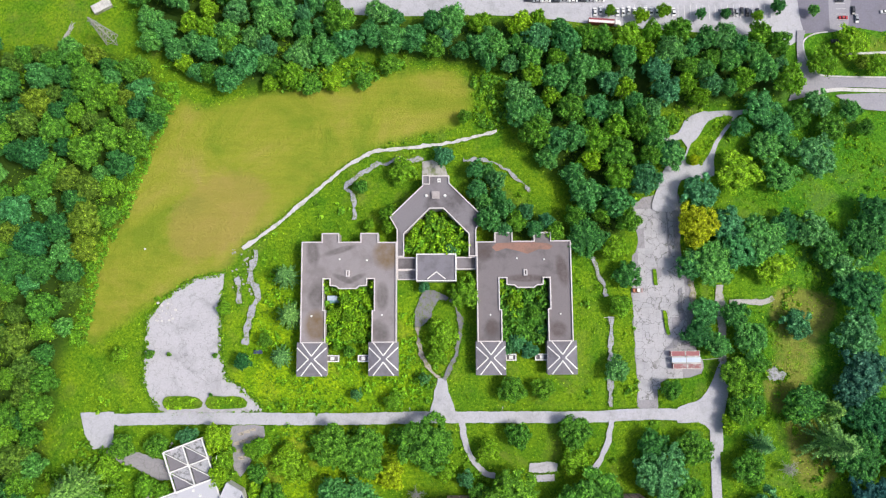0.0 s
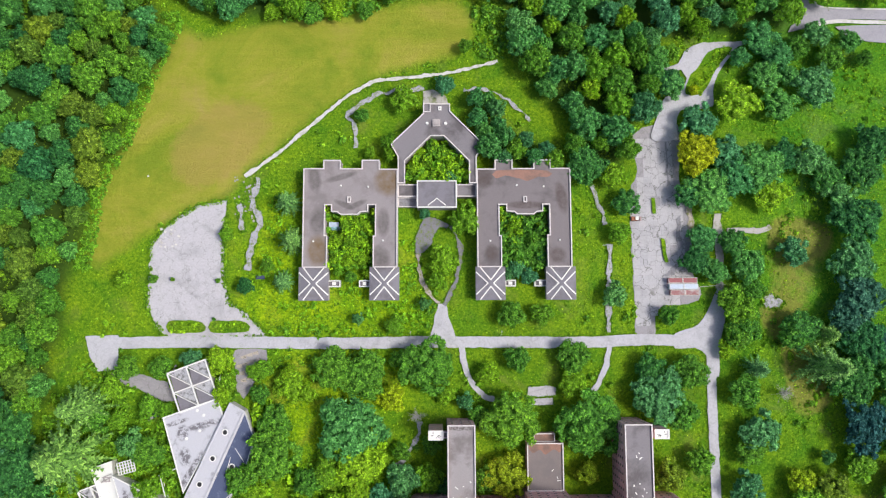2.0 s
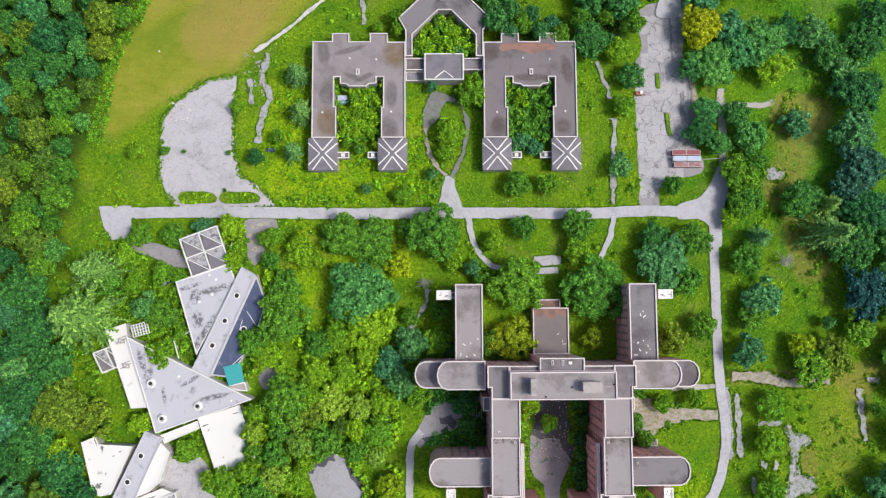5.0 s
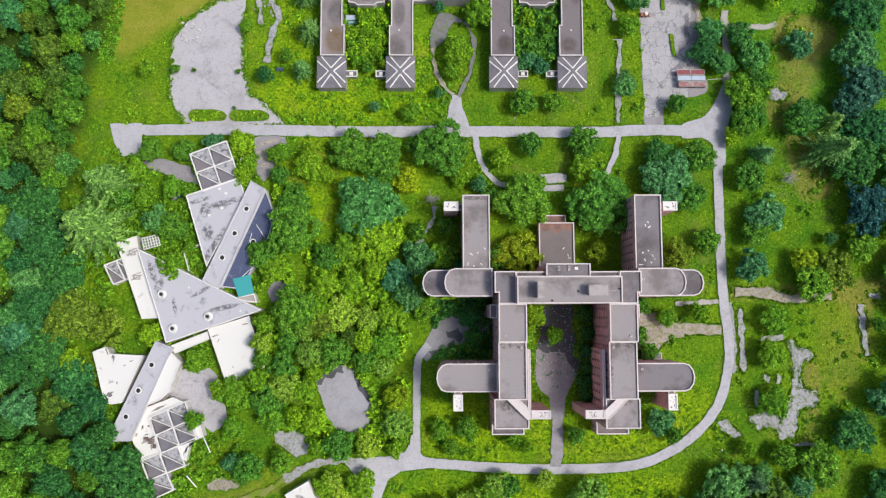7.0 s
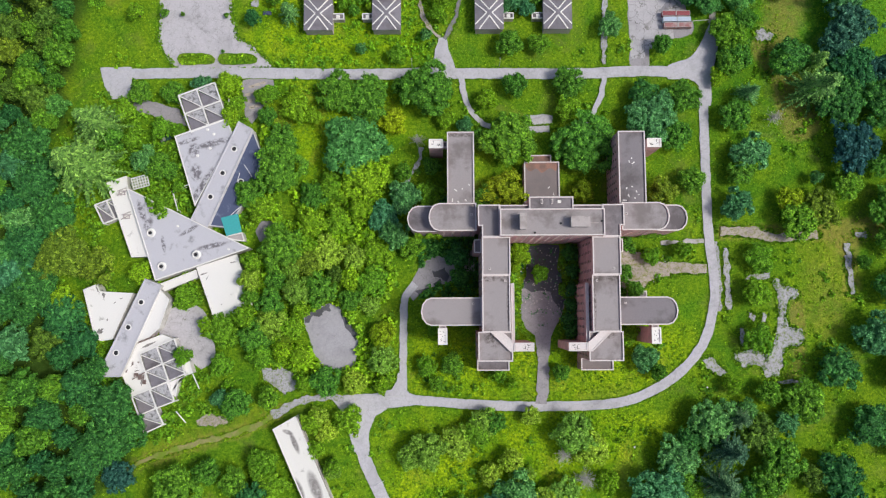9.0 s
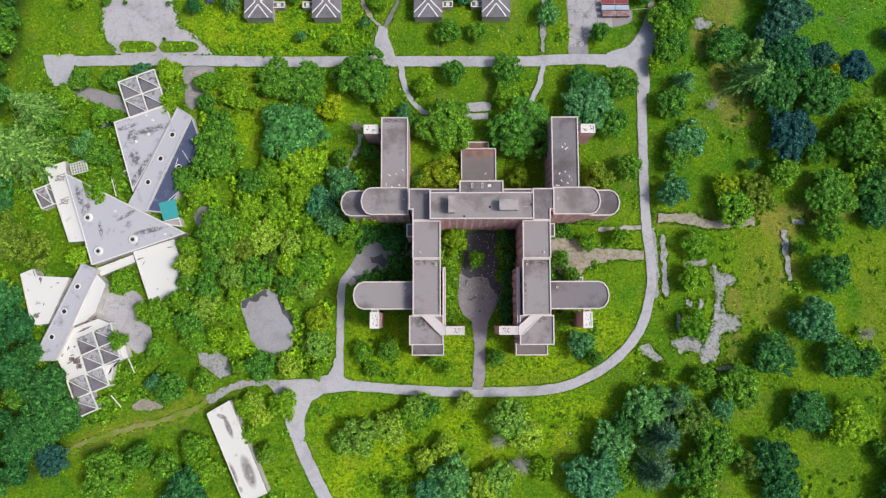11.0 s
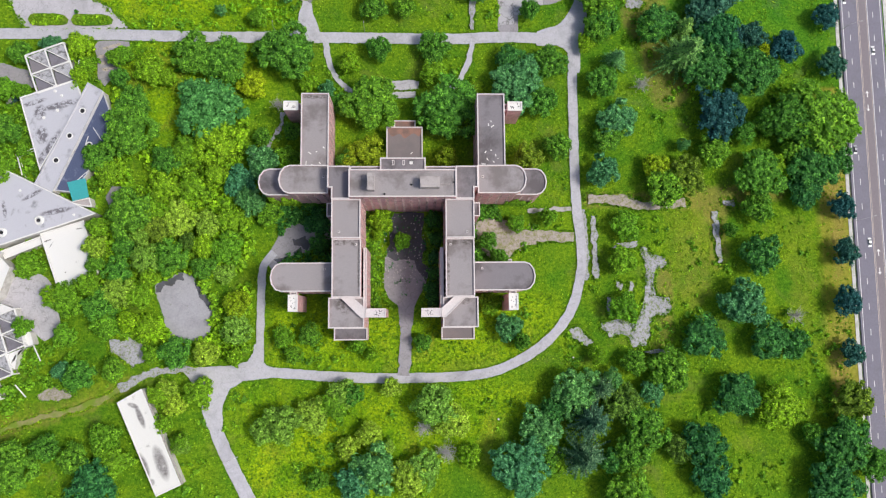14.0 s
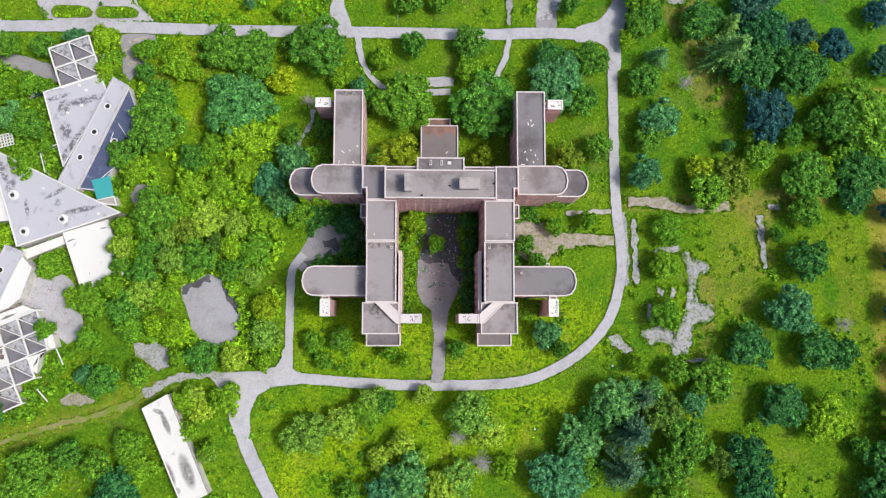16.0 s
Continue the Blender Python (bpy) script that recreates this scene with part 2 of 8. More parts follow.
OVERGROWN_TAN = paving("overgrown_concrete", (0.42, 0.37, 0.34), 0.5, 0.5, 0.25, 0.48, (0.20, 0.22, 0.05))
LOOP_TARMAC = paving("loop_asphalt", (0.22, 0.215, 0.245), 0.5, 0.5, 0.25, 0.49, (0.15, 0.21, 0.035))
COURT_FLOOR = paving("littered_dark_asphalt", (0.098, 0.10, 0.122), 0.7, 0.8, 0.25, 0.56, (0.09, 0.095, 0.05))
TARMAC = paving("street_tarmac", (0.21, 0.20, 0.25), 0.1, 0.2, 0.05)
STREET = paving("street_asphalt", (0.34, 0.33, 0.37), 0.08, 0.2, 0.06)
CONCRETE = weathered("concrete", (0.43, 0.41, 0.40), 0.22, (0.15, 0.19, 0.05), 0.8, 0.25)
PALE_WALK = weathered("pale_concrete", (0.60, 0.58, 0.58), 0.12, (0.35, 0.38, 0.25), 0.6, 0.35)
DIRT = weathered("dirt", (0.27, 0.255, 0.10), 0.3, (0.16, 0.25, 0.015), 1.0, 0.12, rare=-0.05)
ROOF = weathered("roof_membrane", (0.212, 0.196, 0.214), 0.14, (0.075, 0.065, 0.068), 0.7, 0.075)
ROOF_PALE = spotted(weathered("roof_gravel", (0.315, 0.29, 0.30), 0.12, (0.115, 0.095, 0.09), 0.6, 0.07), ((22.2, -140.4, 3.0, 1.2), (29.4, -140.4, 2.4, 1.4), (70.0, -140.4, 2.6, 1.3), (77.5, -140.4, 3.0, 1.2), (23.5, -167.0, 2.6, 3.4, 40), (74.0, -165.6, 4.0, 1.4), (10.0, -73.6, 6.0, 0.9), (89.3, -73.6, 6.0, 0.9), (31.0, -152.0, 0.8, 9.0), (68.6, -152.0, 0.8, 9.0)), (0.10, 0.085, 0.08), 0.85, 0.9, True)
# West wing membrane, its base made paler to stand for glow; the stains are its own.
ROOF_GLOW = spotted(weathered("glow_pale_membrane", (0.28, 0.252, 0.262), 0.12, (0.15, 0.13, 0.13), 0.5, 0.07), ((-57.1, 21.1, 3.4, 5.0), (-26.0, 21.0, 2.4, 5.4), (-27.2, 4.6, 3.4, 4.4, 30), (-59.2, 42.2, 2.4, 5.2, 8), (-46.5, 43.2, 6.2, 1.2, 16), (-44.6, 29.6, 4.2, 1.1, -24), (-39.0, 29.6, 4.2, 1.1, 24)), (0.105, 0.092, 0.09), 0.85, 0.3)
spotted(ROOF_GLOW, ((-23.6, 41.2, 5.2, 5.6), (-57.3, 7.4, 4.2, 5.8)), (0.165, 0.105, 0.045), 0.95, 0.2)
ROOF_DARK = spotted(weathered("dark_roof_membrane", (0.195, 0.172, 0.182), 0.13, (0.085, 0.075, 0.078), 0.6, 0.07), ((22.6, 43.0, 3.8, 4.2), (26.0, 6, 2.4, 3.4), (57.5, 5, 3.2, 3.0, 20), (42.6, 29.4, 7.5, 1.5), (60.0, 33, 2.2, 6, 10)), (0.085, 0.062, 0.058), 0.85)
STAIN = weathered("peeled_roof_felt", (0.19, 0.18, 0.17), 0.3, (0.42, 0.41, 0.40), 0.7, 0.8)
ROOF_BROWN = weathered("brown_roof_gravel", (0.205, 0.175, 0.175), 0.15, (0.17, 0.15, 0.155), 0.7, 0.11)
SHED_ROOF = spotted(weathered("stained_white_roof", (0.73, 0.72, 0.69), 0.05, (0.30, 0.29, 0.27), 0.8, 0.22, 0.6, rare=0.13), ((-57.6, -235.5, 2.0, 6.0, 22), (-65.0, -237.0, 1.5, 4.6, 22), (-61.5, -243.8, 1.2, 1.2), (-74.2, -219.0, 1.0, 3.0, 22), (-67.3, -215.5, 1.0, 4.0, 24), (-70.6, -210.5, 2.0, 0.8, -20)), (0.13, 0.115, 0.115), 0.95, 0.5)
ROOF_RUST = weathered("rusty_roof_gravel", (0.30, 0.165, 0.13), 0.2, (0.12, 0.10, 0.09), 0.6, 0.15)
SLATE = weathered("grey_shingles", (0.20, 0.19, 0.22), 0.15, (0.11, 0.10, 0.11), 0.5, 0.2)
COPING = plain("pale_coping", (0.66, 0.61, 0.61))
WHITE = weathered("white_roof_coating", (0.76, 0.75, 0.73), 0.05, (0.22, 0.21, 0.19), 0.8, 0.22, 0.6, rare=0.16)
GREY_COAT = spotted(weathered("grey_roof_coating", (0.50, 0.50, 0.55), 0.10, (0.21, 0.21, 0.23), 0.8, 0.16, 0.6, rare=0.09), ((-141.5, -106.5, 4.2, 1.3, 110), (-137.5, -106.0, 3.6, 1.0, 105), (-138.0, -113.0, 2.4, 1.5, 60), (-118.5, -116.0, 4.0, 0.8, 30), (-107.5, -123.5, 6.0, 1.0, 12), (-130.5, -122.5, 3.0, 0.8, 100), (-118.0, -77.0, 2.8, 2.2, 80), (-108.5, -73.5, 7.0, 1.3, 15), (-116.5, -88.0, 3.4, 2.2, 100), (-111.5, -92.0, 6.0, 1.6, 62), (-121.0, -72.5, 4.5, 0.9, 18), (-115.5, -97.5, 4.0, 1.2, 65)), (0.12, 0.11, 0.125), 0.9, 0.7, True)
PALE_WALL = weathered("pale_render", (0.62, 0.60, 0.58), 0.1, (0.3, 0.28, 0.25), 0.5, 0.25)
BLUE_ROOF = weathered("blue_grey_roof", (0.075, 0.095, 0.175), 0.2, (0.26, 0.29, 0.40), 0.6, 0.3, rare=0.08)
TARP_BLUE = plain("pale_blue_tarpaulin", (0.32, 0.56, 0.66), 0.5)
TEAL = plain("teal_sheet", (0.05, 0.37, 0.38), 0.5)
BRICK = brick_wall("pink_brick", (0.76, 0.47, 0.48))
LATTICE_PANEL = weathered("mottled_grey_panel", (0.42, 0.42, 0.45), 0.35, (0.11, 0.11, 0.11), 0.9, 0.55)
STUCCO = weathered("grey_stucco", (0.42, 0.38, 0.38), 0.12, (0.2, 0.18, 0.17), 0.5, 0.2)
GLASS = plain("dark_window_glass", (0.03, 0.035, 0.04), 0.12)
FRAME = plain("window_frame_paint", (0.45, 0.33, 0.32))
DARK = plain("dark_opening", (0.02, 0.02, 0.024), 0.7)
STEEL = plain("grey_steel", (0.42, 0.42, 0.42), 0.45, 0.6)
PAINT_WHITE = plain("road_paint_white", (0.75, 0.74, 0.74))
PAINT_AMBER = plain("road_paint_faded", (0.55, 0.45, 0.38))
RED = plain("faded_red_paint", (0.27, 0.055, 0.07), 0.5)
SILVER = plain("pale_blue_paint", (0.45, 0.53, 0.66), 0.45)
RUST = weathered("rust_pink_paint", (0.33, 0.15, 0.15), 0.2, (0.42, 0.36, 0.36), 0.7, 0.5)
BURNT = weathered("burnt_debris", (0.15, 0.10, 0.09), 0.4, (0.32, 0.29, 0.27), 0.8, 0.9)
ORANGE = plain("orange_paint", (0.55, 0.19, 0.10), 0.5)
SKIP_PAINT = plain("dark_green_paint", (0.03, 0.10, 0.09), 0.5)
RUBBER = plain("rubber", (0.03, 0.03, 0.03), 0.8)
CAR = car_paint()
BARK = weathered("bark", (0.16, 0.12, 0.09), 0.3, (0.07, 0.06, 0.05), 0.6, 1.2)
DEAD = plain("dead_grey_wood", (0.42, 0.41, 0.38), 0.9)
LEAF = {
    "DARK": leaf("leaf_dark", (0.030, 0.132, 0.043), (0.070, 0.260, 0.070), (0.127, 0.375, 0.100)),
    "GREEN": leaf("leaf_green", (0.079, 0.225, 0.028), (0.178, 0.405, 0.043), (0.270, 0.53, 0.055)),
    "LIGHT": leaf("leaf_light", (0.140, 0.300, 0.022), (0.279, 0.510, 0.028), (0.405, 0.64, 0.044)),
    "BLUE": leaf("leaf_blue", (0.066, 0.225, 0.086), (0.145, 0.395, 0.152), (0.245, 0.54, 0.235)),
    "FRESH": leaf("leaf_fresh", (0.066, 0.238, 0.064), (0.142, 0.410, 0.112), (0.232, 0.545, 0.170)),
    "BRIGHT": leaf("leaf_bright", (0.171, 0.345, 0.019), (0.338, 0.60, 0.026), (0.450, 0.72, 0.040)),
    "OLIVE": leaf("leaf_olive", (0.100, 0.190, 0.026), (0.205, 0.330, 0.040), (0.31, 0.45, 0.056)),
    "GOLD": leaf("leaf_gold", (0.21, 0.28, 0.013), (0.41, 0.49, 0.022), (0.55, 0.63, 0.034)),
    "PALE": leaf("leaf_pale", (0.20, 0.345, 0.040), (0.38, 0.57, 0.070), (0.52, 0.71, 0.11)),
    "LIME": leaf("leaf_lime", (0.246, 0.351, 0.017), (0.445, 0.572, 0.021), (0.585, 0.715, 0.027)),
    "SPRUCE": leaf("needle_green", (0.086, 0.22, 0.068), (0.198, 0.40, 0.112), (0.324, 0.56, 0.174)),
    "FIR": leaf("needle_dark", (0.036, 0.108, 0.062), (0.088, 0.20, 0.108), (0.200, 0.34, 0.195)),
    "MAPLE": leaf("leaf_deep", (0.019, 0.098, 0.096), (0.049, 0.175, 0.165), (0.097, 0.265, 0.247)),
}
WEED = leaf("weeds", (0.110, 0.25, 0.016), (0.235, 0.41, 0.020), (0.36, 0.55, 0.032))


# ---- plan, in metres ----
ROAD_MAIN = [(-166.9, -35.9), (-154.1, -35.8), (-127.4, -35.4), (-89.9, -35.7), (-41.5, -36.5), (-3.8, -36.2), (34, -36.5), (71.9, -36.7), (99.1, -35.6), (123.5, -36.3), (133.9, -36.4)]
ROAD_EAST = [(139.1, -10.9), (137.3, -24.4), (133, -38.8), (132, -64.5), (132, -84.3), (132, -103.9), (132.5, -120.5), (134.2, -139.7), (133.3, -153.3), (128.6, -169.5), (119, -182), (105, -192.1), (85.8, -199.1), (53.2, -200.7), (20.8, -199.9), (-17, -197.2), (-30.5, -198.2), (-42.6, -201.5)]
ROAD_SOUTH = [(-17.8, -197.7), (-32.8, -199.3), (-42.3, -203.3), (-39.3, -215.3), (-35.1, -227.3), (-28.1, -241.8), (-19.8, -257.4)]
TRACK = [(-46.0, -196.6), (-59.1, -196.2), (-67.0, -197.9), (-74.9, -201.4), (-80.8, -204.7), (-90.5, -210.5), (-102.3, -214.4), (-117.9, -218.1), (-139.3, -224.8), (-155.2, -233)]
PATH_COURT_WEST = [(-17.5, -195.6), (-17.5, -176.5), (-17.4, -163.1), (-16.9, -149.7), (-14.3, -144.8), (-11.6, -141.5)]
DRIVE_COURT = [(49.2, -199.6), (49.8, -190.3), (50.2, -180), (50.4, -172)]
CURVED_WALK = [(-94.9, 45.2), (-81.4, 54.9), (-65, 69), (-48.4, 83.2), (-31.6, 93.2), (-9.1, 96.1), (7.9, 98.4), (30.7, 104.2)]
WALK_A = [(-40.3, 59.5), (-41, 71.7), (-44.4, 76.6), (-31.6, 85.7), (-20.3, 88.9), (-6.3, 89.7)]
WALK_B = [(13.5, 89.7), (30.4, 87.3), (47.1, 73.8)]
WALK_C = [(76.5, 40.3), (80.1, 30.5), (82.8, 20.8)]
WALK_D = [(84.4, 11.1), (83.9, -2.5), (82.9, -32)]
LOOP_WEST = [(0.8, -17.8), (-2.4, -14.6), (-6.5, -9.5), (-8.8, -2.1), (-9.7, 6.5)]
LOOP_EAST = [(2.7, -18.3), (5.0, -15.1), (7.8, -9.6), (9.7, -4.0), (11.1, 2.4), (11.1, 9.0), (9.3, 15.5), (6.6, 20.2)]
WALK_E = [(11.4, -36.1), (12.5, -45.8), (16.2, -55.4), (22.2, -62.2), (27.1, -63.6)]
WALK_F = [(83.6, -36.5), (81.1, -47.5), (76.7, -57.1), (72.4, -61.7)]
WALK_G = [(138.6, 26.1), (138.6, 10.9), (138, -10.9)]
WALK_H = [(142.9, 17.7), (159.5, 17.6), (164.7, 19.6)]
WALK_J = [(108.7, -122.1), (129.9, -121.1)]
WALK_K = [(130.8, -134.8), (113.7, -134.3), (101.9, -133)]
WALK_L = [(138.2, -116.1), (152.1, -117.3), (165.9, -120.1), (185.5, -118)]
WALK_M = [(-23.6, -96.2), (-15.3, -90.6), (-9.7, -80.9), (-8.3, -73.9)]
WALK_O = [(199.8, -122.6), (200.5, -139.2), (201.5, -147.5)]
WALK_P = [(140.1, -124.7), (140.5, -139.8), (141, -154.7)]
LOT_WEST = [(-103.8, 34.2), (-104.6, 18.4), (-104.2, -4.4), (-101.2, -16.9), (-94.5, -21.0), (-87.6, -26.5), (-82.5, -33.2), (-128.4, -34.6), (-133.2, -30.6), (-137.2, -25.8), (-141.1, -17.9), (-140.4, -4.3), (-140.2, 11.8), (-134.4, 18.5), (-126.7, 25.4), (-117.8, 31.2), (-107.6, 32.8)]
LOT_EAST = [(97.5, 65.6), (120.4, 71.2), (120.5, 44.3), (125, 22), (125.2, -2.7), (127.8, -16.3), (107.9, -21), (105.9, -34.9), (96.5, -32.1), (96.3, -24.1), (95.5, 11.1), (95.9, 36), (99.6, 47.2)]
LOT_NORTH = [(-66.1, 210.6), (198.1, 210.9), (188.2, 152.8), (156.2, 154.6), (95.3, 158.9), (37.4, 165), (-37.9, 165.6), (-61.1, 173.5)]
LOT_NE = [(193.2, 192.1), (244.2, 192.2), (241.3, 158.2), (217.8, 158.2), (211.9, 157.6), (203.6, 155.8), (189.5, 155.2)]
LOT_NE_B = [(205.7, 192.1), (216.3, 192.1), (212.6, 158.8), (207.8, 157), (203.2, 157.6)]
DRIVE_N = [(107.3, 63.6), (110, 74.1), (114.7, 85.1), (122.6, 88.2), (126, 95.2), (123.4, 99.3), (110.7, 97), (110.2, 98.7), (121.8, 103.1), (125.5, 108.9), (129.7, 112.2), (135.2, 113.9), (151.1, 114.2), (157.4, 115.1), (157.9, 113.3), (152.6, 111.5), (148, 106), (141.8, 97.2), (139.1, 88.5), (138.9, 80.7), (132.1, 79.5), (122.1, 78.4), (119.7, 69.8), (119.7, 63.5)]
STREET_NE = [(185.8, 156.7), (189.9, 156.7), (188, 149.1), (188.6, 141.6), (192.8, 135), (199.8, 131.7), (238.9, 130.7), (238.5, 125.9), (209.6, 126.3), (197.9, 124.8), (191.9, 122.7), (178.7, 119.2), (180.4, 122.7), (187.1, 127.5), (184.8, 137.1)]
STREET_LOW = [(202.9, 122.1), (238.2, 122.4), (237.5, 114.3), (218.8, 114.4), (208.9, 117.3)]
FOOT_NE = [(192.5, 122.7), (197.8, 124.2), (205.1, 125.1), (215.2, 124.8), (238.4, 124.1)]
KERB_NE = [(201.6, 155.8), (194.2, 154.6), (189.3, 151.6), (188.4, 147.6), (189.5, 141.6), (193.4, 135.3), (200.1, 132.3), (239, 131.3)]
PATH_NE = [(207.4, 144), (240.2, 144.9)]
SCRUB_N = [(-76.2, 134.4), (-49.2, 143.3), (-14.8, 140.9), (-20.5, 134.9), (-37.6, 128.4), (-60.3, 125.5), (-77.4, 124.9)]
SCRUB_NE = [(18.2, 134.3), (33.9, 131.3), (37.9, 113.5), (30.6, 98.9), (19.4, 109.1)]
GRASS_NE = [(190.5, 151.5), (203, 155.2), (241.2, 156.7), (239.1, 132.2), (200.2, 133.2), (192.9, 136.5)]
LOT_SW = [(-66.4, -157.1), (-61.0, -154.0), (-57.1, -151.6), (-53.2, -150.8), (-48.4, -152.4), (-47.5, -154.8), (-44.2, -159.6), (-40.2, -164.3), (-38.8, -167.5), (-40.2, -173.0), (-40.5, -180.9), (-44.4, -182.5), (-52.2, -184.0), (-58.5, -181.6), (-60.2, -176.9), (-62.8, -169.0), (-64.6, -164.3), (-66.0, -160.3)]
YARD_RIMS = [[(-66.0, -157.3), (-57.1, -152.2), (-53.4, -151.4), (-52.6, -155.0), (-56.5, -154.4), (-58.0, -157.6), (-61.5, -157.2), (-63.6, -160.6), (-65.6, -160.2)], [(-48.6, -153.0), (-44.4, -159.8), (-40.4, -164.6), (-39.2, -167.6), (-40.6, -169.4), (-42.4, -166.2), (-45.6, -162.8), (-48.0, -158.0)]]
COURT_W = [(-16.2, -145.5), (-11.6, -137), (-7.5, -130.9), (-3.4, -128.2), (8.2, -129), (7.2, -139.3), (0.3, -142), (-7.4, -144), (-12.3, -149.6)]
PUDDLES = [[(-5.3, -135.1), (-0.5, -135.1), (3.1, -133.2), (4.8, -137.9), (3.7, -140.7), (0.3, -138.7), (-4.7, -137.9)], [(-12.4, -144.8), (-7.4, -139.8), (-3.3, -142.1), (0.3, -139.3), (1.4, -141.5), (-4.6, -142.9), (-9.6, -147)]]
STAR_PATCH = [(-90.3, -115.6), (-87.4, -110.8), (-81.8, -110.3), (-79.1, -113.7), (-83.4, -115.5), (-85.8, -120), (-88.3, -120.8)]
COURT_H = [(44.5, -123.2), (58.7, -123.2), (58.2, -130.9), (59.6, -140.1), (60.9, -149.2), (60.0, -155.0), (57.7, -153.0), (54.1, -145.6), (49.6, -144.6), (45.0, -146.0), (41.8, -143.7), (40.5, -140.1), (44.1, -130.9)]
COURT_STAR = [(-134.2, -155.6), (-125.7, -152.2), (-117.5, -151.7), (-111.3, -162.5), (-108.9, -177.2), (-115.5, -182.4), (-125.1, -173.1), (-136.1, -166.3)]
FORE_STAR = [(-158.5, -49.0), (-150.0, -48.2), (-140.9, -50.4), (-129.0, -54.1), (-125.1, -62.4), (-132.4, -62.4), (-141.5, -57.8), (-150.7, -54.6)]
YARD_PAVE = [(-98.1, -39.4), (-82.2, -39.2), (-84.3, -47.2), (-87.8, -53.7), (-93.1, -61.6), (-96.0, -58.3), (-97.0, -49.1)]
PATIO_N = [(43.6, -58), (52.3, -57.4), (57.3, -58), (56.8, -62), (50.1, -62.6), (43.4, -62.1)]
PATIO_N_B = [(43.4, -63.5), (55.4, -63.2), (55.1, -66.3), (43.7, -66.4)]
WALK_Q = [(-88.2, 44.6), (-90.8, 32.6), (-89, 28.3), (-87.2, 22.7), (-89.6, 14.2), (-91.4, 7.2), (-92.9, -1.2)]
WALK_R = [(-97.4, 31.2), (-95.5, 18.5)]
PAD_A = [(162.8, -140.0), (165.9, -139.6), (168.0, -143.3), (174.5, -144.9), (175.3, -148.8), (169.5, -150.6), (168.4, -156.4), (169.2, -163.0), (164.4, -162.4), (165.1, -151.0)]
PAD_E = [(164.2, -162.6), (169.5, -163.2), (175.6, -164.5), (177.1, -169.5), (173.5, -172.7), (167.6, -172.9), (165.9, -178.0), (164.3, -186.6), (157.4, -187.2), (156.6, -183.4), (158.8, -176.6), (162.2, -171.6)]
PAD_H = [(143.0, -175.2), (151.2, -174.3), (158.6, -176.2), (156.6, -182.6), (152.1, -181.2), (146.7, -182.2), (142.9, -178.6)]
PAD_BITS = [[(161.7, -188.6), (176.9, -189.0), (174.6, -190.7), (164.9, -190.3)], [(150.9, -155.7), (153.6, -157.8), (152.9, -161.1), (151, -160)], [(157.2, -156.2), (159.1, -156.8), (158.4, -161.1), (156.5, -161.1)], [(151.1, -138.2), (160.9, -136.6), (160.8, -139.4), (149.7, -140.2)], [(203.6, -116.9), (209.5, -116.4), (210.4, -120.3), (204.8, -119.7)], [(198.2, -128.5), (201.6, -127.4), (201.8, -134), (198.9, -135.4)], [(145.7, -163.8), (147.3, -163.8), (147.5, -172.4), (145.6, -171.8)]]
SHOULDER = [(135.4, -121.5), (136.6, -139.3), (136.0, -155.6)]
PAD_B = [(158.7, -15.7), (163.3, -13.4), (168.8, -17.6), (166.4, -20.7), (160.7, -20.2)]
PAD_C = [(126.5, -178.5), (131.6, -177.7), (138.2, -185.2), (135.4, -186.2), (127.9, -182.4)]
PAD_D = [(84.1, -127.6), (93.5, -126.3), (98.8, -126.8), (101.9, -131.6), (105.4, -133.5), (112.6, -134.3), (112.5, -137.8), (107.7, -138.3), (101.8, -141.3), (97.4, -146.1), (89.5, -145), (85.5, -140.7)]
PAD_F = [(147.8, -114.6), (154.9, -113.8), (164, -117.1), (162, -120.6), (153.4, -119.8), (148.5, -118.7)]
PATIO_S = [(-85.9, -182.9), (-77.6, -181.4), (-69.4, -184.6), (-69.2, -192.0), (-75.6, -193.9), (-80.3, -190.2), (-85.4, -187.5)]
LOOP_HEAD = [(-5.5, 24.5), (1.0, 23.4), (5.6, 21.0), (4.6, 19.2), (1.0, 20.0), (-1.8, 15.5), (-3.2, 10.9), (-6.5, 8.1), (-8.8, 5.3), (-10.6, 7.2), (-10.6, 13.7), (-8.8, 20.2)]
LOOP_MOUTH = [(0.2, -17.4), (3.6, -17.6), (5.4, -23.9), (8, -36.9), (-3.5, -36.9), (-1.8, -27.9)]
EAST_DRY = [(162.1, 13.5), (187.5, 18.9), (191.6, -0.4), (184.6, -22), (170.1, -32.6), (157, -24.5)]
EAST_DRY_B = [(166.7, -43.2), (183.1, -43.3), (189.5, -67), (177.8, -79.8), (167.7, -69.4)]
CORNER_E = [(115.5, -32.8), (126.7, -28.3), (133.2, -19), (136.9, -10.9), (141.6, -11), (139.6, -27.1), (136.7, -39), (135.7, -53.5), (131.4, -53.5), (130.3, -43.5), (124.7, -39.7), (115.2, -39.7)]
FORK_S = [(-17.6, -184.4), (-16.7, -191.0), (-14.6, -194.2), (-6.9, -196.6), (-6.9, -199.4), (-15.0, -200.2), (-25.0, -201.4), (-30.9, -205.1), (-33.8, -211.9), (-33.6, -222.0), (-40.9, -222.0), (-42.1, -218.7), (-44.8, -207.9), (-47.9, -202.0), (-51.6, -197.4), (-46.1, -195.1), (-31.1, -194.2), (-23.1, -192.3), (-20.8, -188.4), (-20.2, -184.4)]
